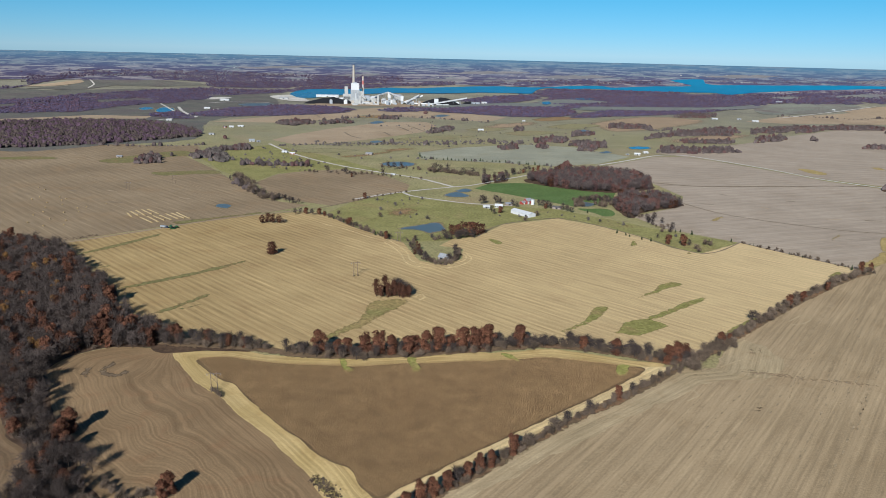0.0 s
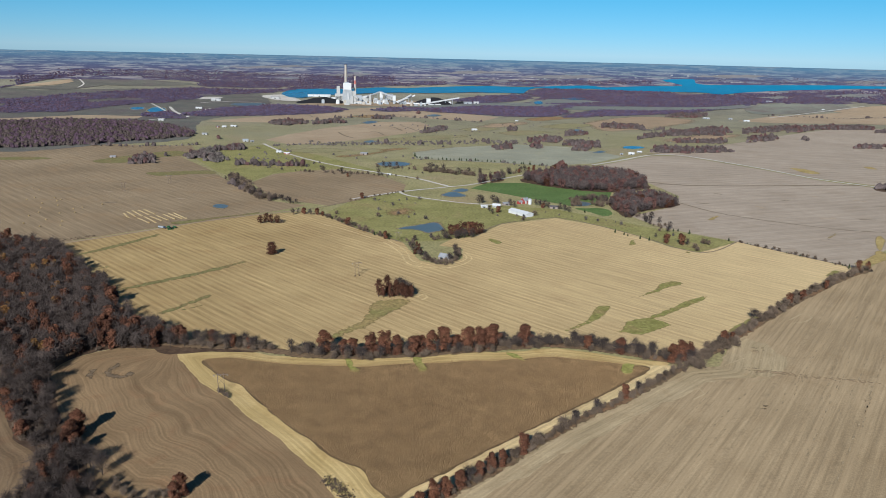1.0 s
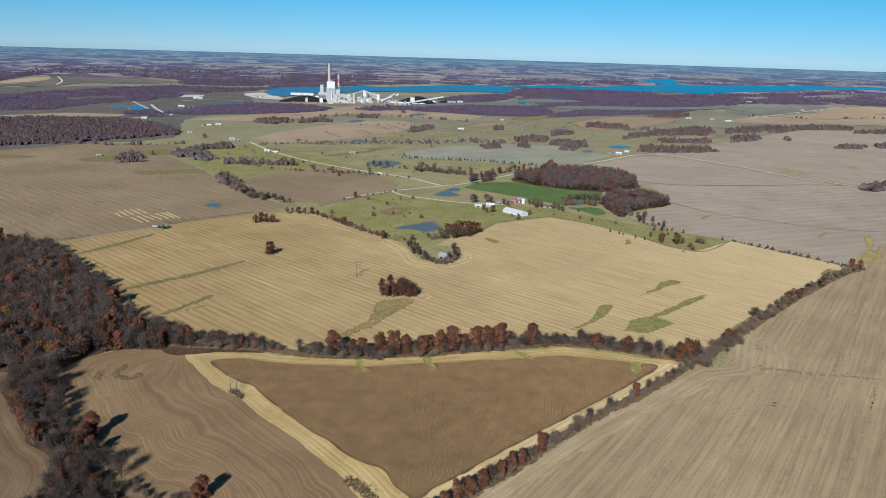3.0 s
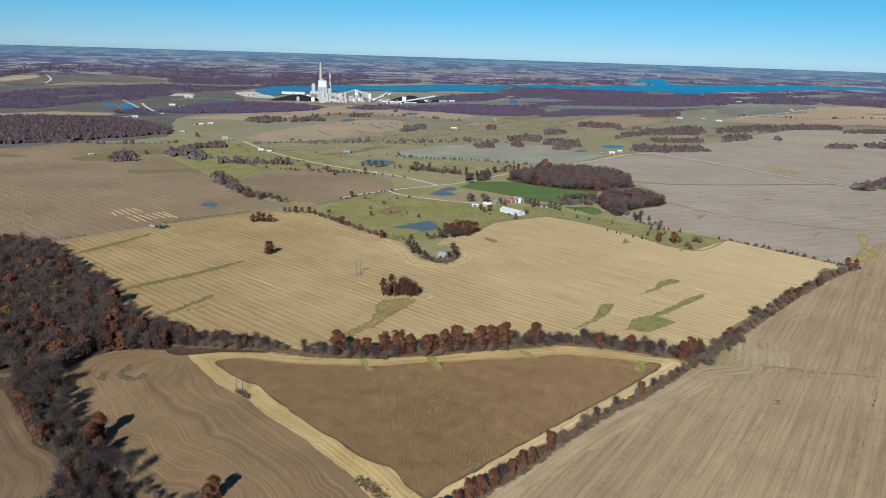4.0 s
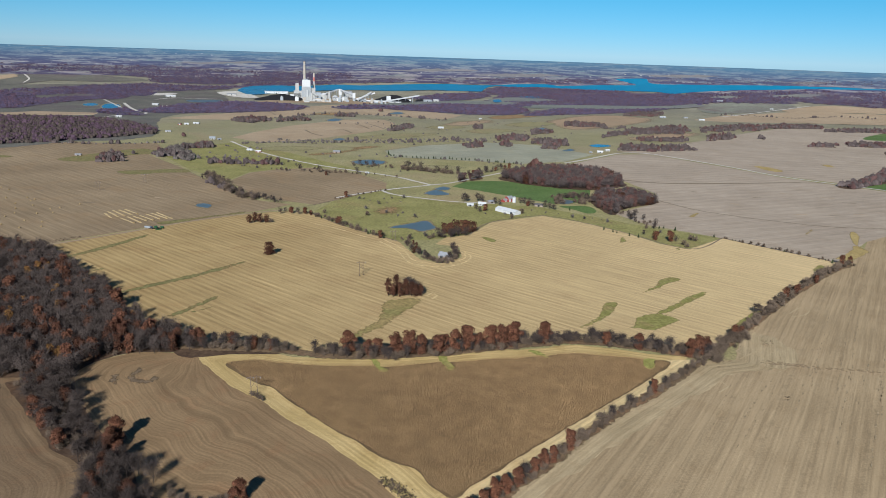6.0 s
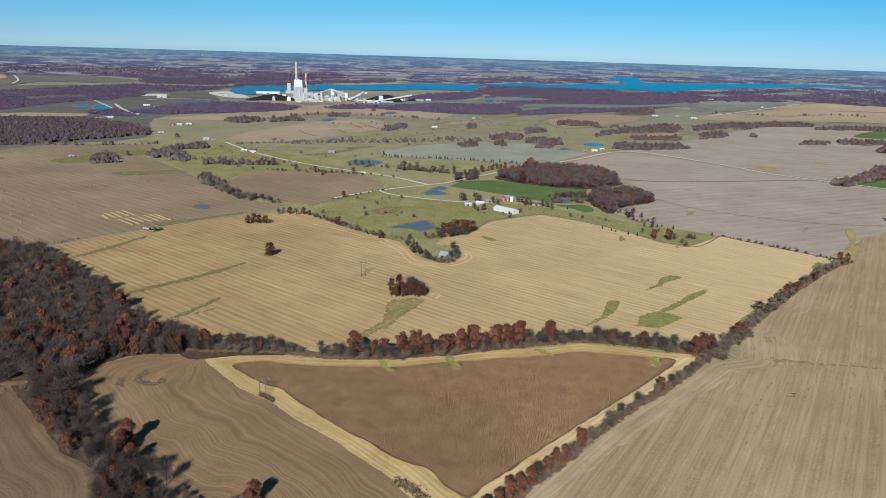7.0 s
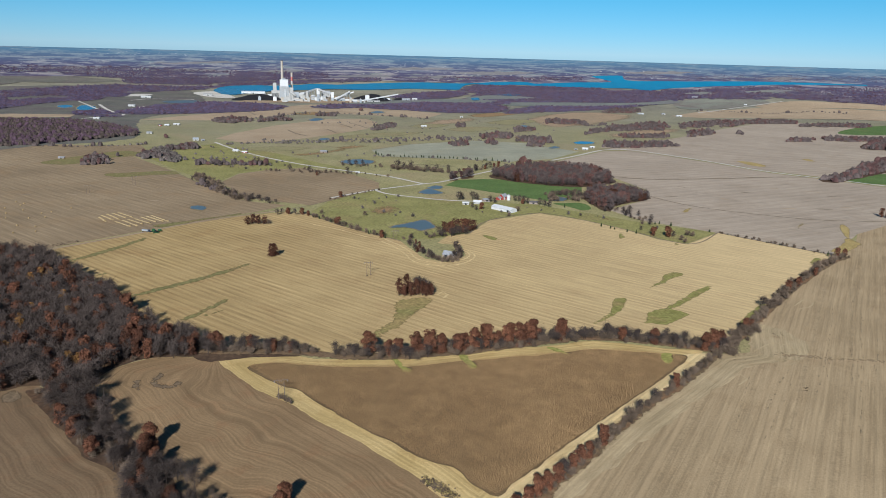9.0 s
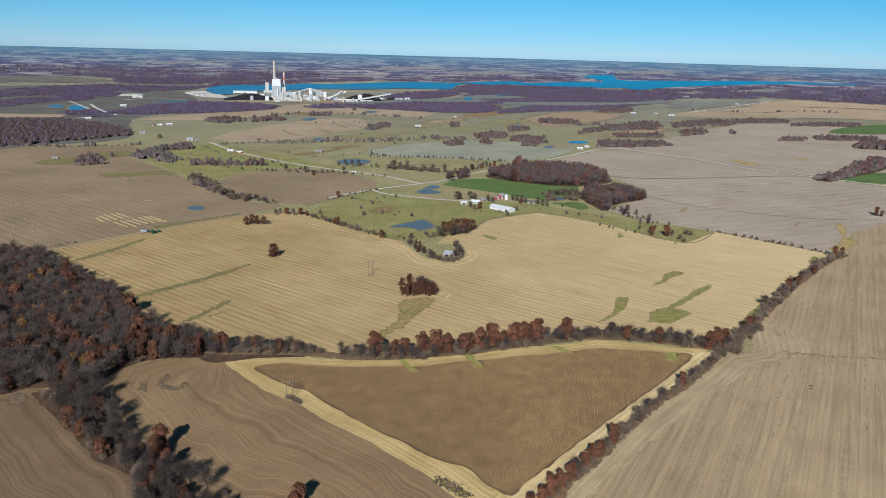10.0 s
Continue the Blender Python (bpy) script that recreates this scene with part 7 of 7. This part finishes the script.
def h_frame(x, y, yaw, height, label):
    ob = thing("power_pole", x, y, yaw, label=label, category="power pole", group="wooden power line poles")
    for s in (-2.2, 2.2):
        part("pole", tube(bmesh.new(), (s, 0, -0.5), (s, 0, height), 0.30, 0.22, 8), M_WOODPOLE, ob)
    arm = part("cross_arm", boxed(-5.2, 5.2, -0.18, 0.18, height - 1.6, height - 1.2), M_WOODPOLE, ob)
    part("brace", tube(tube(bmesh.new(), (-2.2, 0, height * 0.42), (2.2, 0, height * 0.78), 0.12, 0.12, 5), (2.2, 0, height * 0.42), (-2.2, 0, height * 0.78), 0.12, 0.12, 5), M_WOODPOLE, ob)
    for s in (-4.8, 0, 4.8):
        part("insulator", tube(bmesh.new(), (s, 0, height - 2.9), (s, 0, height - 1.6), 0.14, 0.16, 6), M_STEEL, arm)


h_frame(-159.7, 521.9, 12, 16, "tall wooden H-frame power pole at the stubble edge")
h_frame(-90.9, 829.2, 12, 17, "tall wooden H-frame power pole in the stubble")
h_frame(-501.6, 1399.9, 12, 17, "tall wooden H-frame power pole in the brown field")
h_frame(-554.4, 1318.2, 12, 16, "tall wooden H-frame power pole in the brown field")
h_frame(-52.2, 995.1, 12, 14, "wooden H-frame power pole by the pasture")
joined("thicket", [(-159.3, 520.0, 0.55), (-156.8, 517.2, 0.5), (-154.2, 514.5, 0.5), (-161.9, 522.8, 0.4), (-152.3, 512.7, 0.35)], "brush", "low dark brush at the foot of a power pole", "thicket")
joined("thicket", [(-88.4, 829.3, 0.22), (-92.8, 826.9, 0.22)], "brush", "weeds at the foot of a power pole", "thicket")
rngk = np.random.default_rng(9)
joined("thicket", [(x + rngk.normal() * 1.6, y + rngk.normal() * 1.6, rngk.uniform(0.05, 0.14)) for x, y in [(-66, 405), (-63, 406), (-60, 405), (-58, 402), (-57, 399), (-54, 397), (-51, 393), (-49, 389), (-61, 400), (-59, 397), (-55, 393), (-53, 389)] for _ in range(22)], "brush", "dry scruffy brush in the field corner", "thicket")

joined("thicket", [(-0.4, 883.5, 0.7), (5.0, 881.3, 0.8), (11.2, 881.6, 0.7), (17.1, 887.0, 0.8), (22.2, 900.1, 0.9), (-4.9, 890.8, 0.8), (-9.4, 898.3, 0.8), (25.6, 916.1, 0.7), (2.8, 891.3, 0.6)], "brush", "grey-brown brush growing round the old barn", "thicket")

# ---- harvest: combine, grain truck, bales ----
combine = thing("combine_harvester", -377.6, 1039.0, -50, label="green combine harvester standing at the stubble edge", category="harvester")
part("body", boxed(-4.2, 2.8, -1.6, 1.6, 1.1, 3.4, 0.25), M_GREENPAINT, combine)
part("grain_tank", boxed(-3.2, 0.8, -1.5, 1.5, 3.42, 4.3, 0.15), M_GREENPAINT, combine)
part("cab", boxed(2.85, 4.6, -1.0, 1.0, 1.7, 3.8, 0.2), M_WINDOW, combine)
part("header", boxed(5.0, 6.6, -4.6, 4.6, 0.35, 1.1, 0.1), M_GREENPAINT, combine)
part("feeder", boxed(3.0, 5.2, -0.7, 0.7, 0.8, 1.6), M_GREENPAINT, combine)
part("auger", tube(bmesh.new(), (-2.5, 1.7, 3.6), (-6.8, 2.6, 4.1), 0.22, 0.2, 8), M_GREENPAINT, combine)
for x, y, rad in [(2.6, -1.9, 1.0), (2.6, 1.9, 1.0), (-3.0, -1.6, 0.7), (-3.0, 1.6, 0.7)]:
    part("wheel", tube(bmesh.new(), (x, y - 0.35, rad), (x, y + 0.35, rad), rad, rad, 16), M_TYRE, combine)
truck = thing("grain_truck", -387.6, 1041.6, -20, label="dark grain truck with pale trailer beside the combine", category="truck")
part("trailer", boxed(-7.5, 1.8, -1.25, 1.25, 1.1, 3.3, 0.15), M_STEEL, truck)
part("cab", boxed(2.2, 4.4, -1.15, 1.15, 0.8, 3.5, 0.2), M_BLUEPAINT, truck)
part("bonnet", boxed(4.42, 6.0, -0.95, 0.95, 0.8, 2.1, 0.2), M_BLUEPAINT, truck)
for x in (-6.5, -5.2, 1.0, 5.2):
    for y in (-1.05, 1.05):
        part("wheel", tube(bmesh.new(), (x, y - 0.2, 0.5), (x, y + 0.2, 0.5), 0.5, 0.5, 12), M_TYRE, truck)
wagon = thing("grain_cart", -371.1, 1043.0, -40, label="green grain cart in the stubble", category="cart")
part("hopper", boxed(-2.6, 2.6, -1.5, 1.5, 1.2, 3.2, 0.3), M_GREENPAINT, wagon)
for y in (-1.7, 1.7):
    part("wheel", tube(bmesh.new(), (0, y - 0.3, 0.9), (0, y + 0.3, 0.9), 0.9, 0.9, 14), M_TYRE, wagon)

bale = thing("round_bale", -375.5, 1108.1, 20, label="round straw bale at the end of its windrow", category="bale", group="round straw bales")
bm = tube(bmesh.new(), (-0.8, 0, 0.92), (0.8, 0, 0.92), 0.95, 0.95, 16)
bmesh.ops.bevel(bm, geom=[e for e in bm.edges], offset=0.08, segments=1, affect="EDGES")
part("straw", bm, M_STRAW, bale)
bale.scale = (1.05, 1.05, 1.05)
BALES = [(-463, 1108), (-456, 1116), (-448, 1121), (-441, 1130), (-433, 1134), (-419, 1074), (-412, 1079), (-407, 1090), (-399, 1095), (-392, 1103), (-383, 1107), (-635, 1195), (-621, 1215), (-573, 1125), (-618, 1158), (-605, 1126), (-607, 1102), (-543, 1071), (-532, 1043), (-557, 1035), (-603, 1181), (-568, 1158), (-638, 1242), (-621, 1229), (-558, 1168), (-669, 1238), (-672, 1219), (-718, 1325), (-696, 1306), (-539, 1196), (-553, 1131), (-570, 1079), (-589, 1053)]
for k, (x, y) in enumerate(BALES):
    copy_thing(bale, pose(x, y, 0, 0, 0, 20 + 47 * k % 70))
for a in [[(-480, 1134), (-460, 1104)], [(-480, 1146), (-453, 1113)], [(-475, 1155), (-445, 1117)], [(-468, 1160), (-438, 1126)], [(-461, 1165), (-430, 1131)], [(-448, 1105), (-417, 1071)], [(-441, 1114), (-409, 1075)], [(-434, 1118), (-405, 1087)], [(-426, 1123), (-396, 1091)], [(-421, 1135), (-389, 1099)], [(-414, 1140), (-381, 1104)], [(-408, 1145), (-374, 1104)]]:
    ribbon("windrow", a, 3.0, M_MARGIN_E, 0.25, "pale yellow windrow of straw", "windrow", kind="")

# scattered shrubs in the pasture
rngp = np.random.default_rng(77)
dots = []
ponds = [o for o in bpy.data.objects if o.name.startswith("pond") and o.type == "MESH"]
wet = [(sum(v.co.x for v in o.data.vertices) / len(o.data.vertices), sum(v.co.y for v in o.data.vertices) / len(o.data.vertices), max(max(abs(v.co.x - o.data.vertices[0].co.x) for v in o.data.vertices), 20) * 0.6) for o in ponds]
PASTURES = [[(-175, 1180), (-60, 1350), (122, 1246), (273, 1154), (336, 1097), (356, 983), (293, 1071), (192, 1180), (99, 1123), (5, 1015), (-50, 1005)], [(-452, 2021), (-174, 2082), (227, 2170), (463, 1926), (241, 1663), (62, 1475), (-122, 1607), (-318, 1803)], [(-556, 1860), (-429, 1977), (-172, 1631), (-340, 1558)], [(-248, 2682), (171, 2978), (613, 2944), (570, 2275), (217, 2224), (-146, 2142)]]
for poly in PASTURES:
    xs, ys = [p[0] for p in poly], [p[1] for p in poly]
    for _ in range(170):
        x, y = rngp.uniform(min(xs), max(xs)), rngp.uniform(min(ys), max(ys))
        if inside(x, y, poly) and not inside(x, y, GREY_FIELD) and noise.noise((x / 120, y / 120, 5)) > -0.05 and all(math.hypot(x - a, y - c) > d for a, c, d in wet):
            dots.append((x, y, rngp.uniform(0.2, 0.75)))
joined("pasture_shrubs", dots, "brush", "scattered leafless shrubs and weeds in the pastures", "shrubs")

# far houses beyond the lake
for x, y in [(1504, 4642), (1553, 4621), (1668, 4610), (1416, 4678), (577, 4754), (652, 4731), (607, 4710), (446, 4777), (1679, 4497), (1713, 4478), (1760, 4476), (-53, 4750), (158, 4810), (365, 4743), (751, 4737), (853, 4709), (1198, 4680), (-1010, 4756), (-1299, 4704), (-542, 4827), (-1544, 4650)]:
    gable("far_house", x, y, 0, rngp.uniform(6, 11), 6, 3, 5, M_CREAM, M_GREYROOF, "tiny pale house on the far plain", [(0, 1.2, 2)], 2, "far houses")
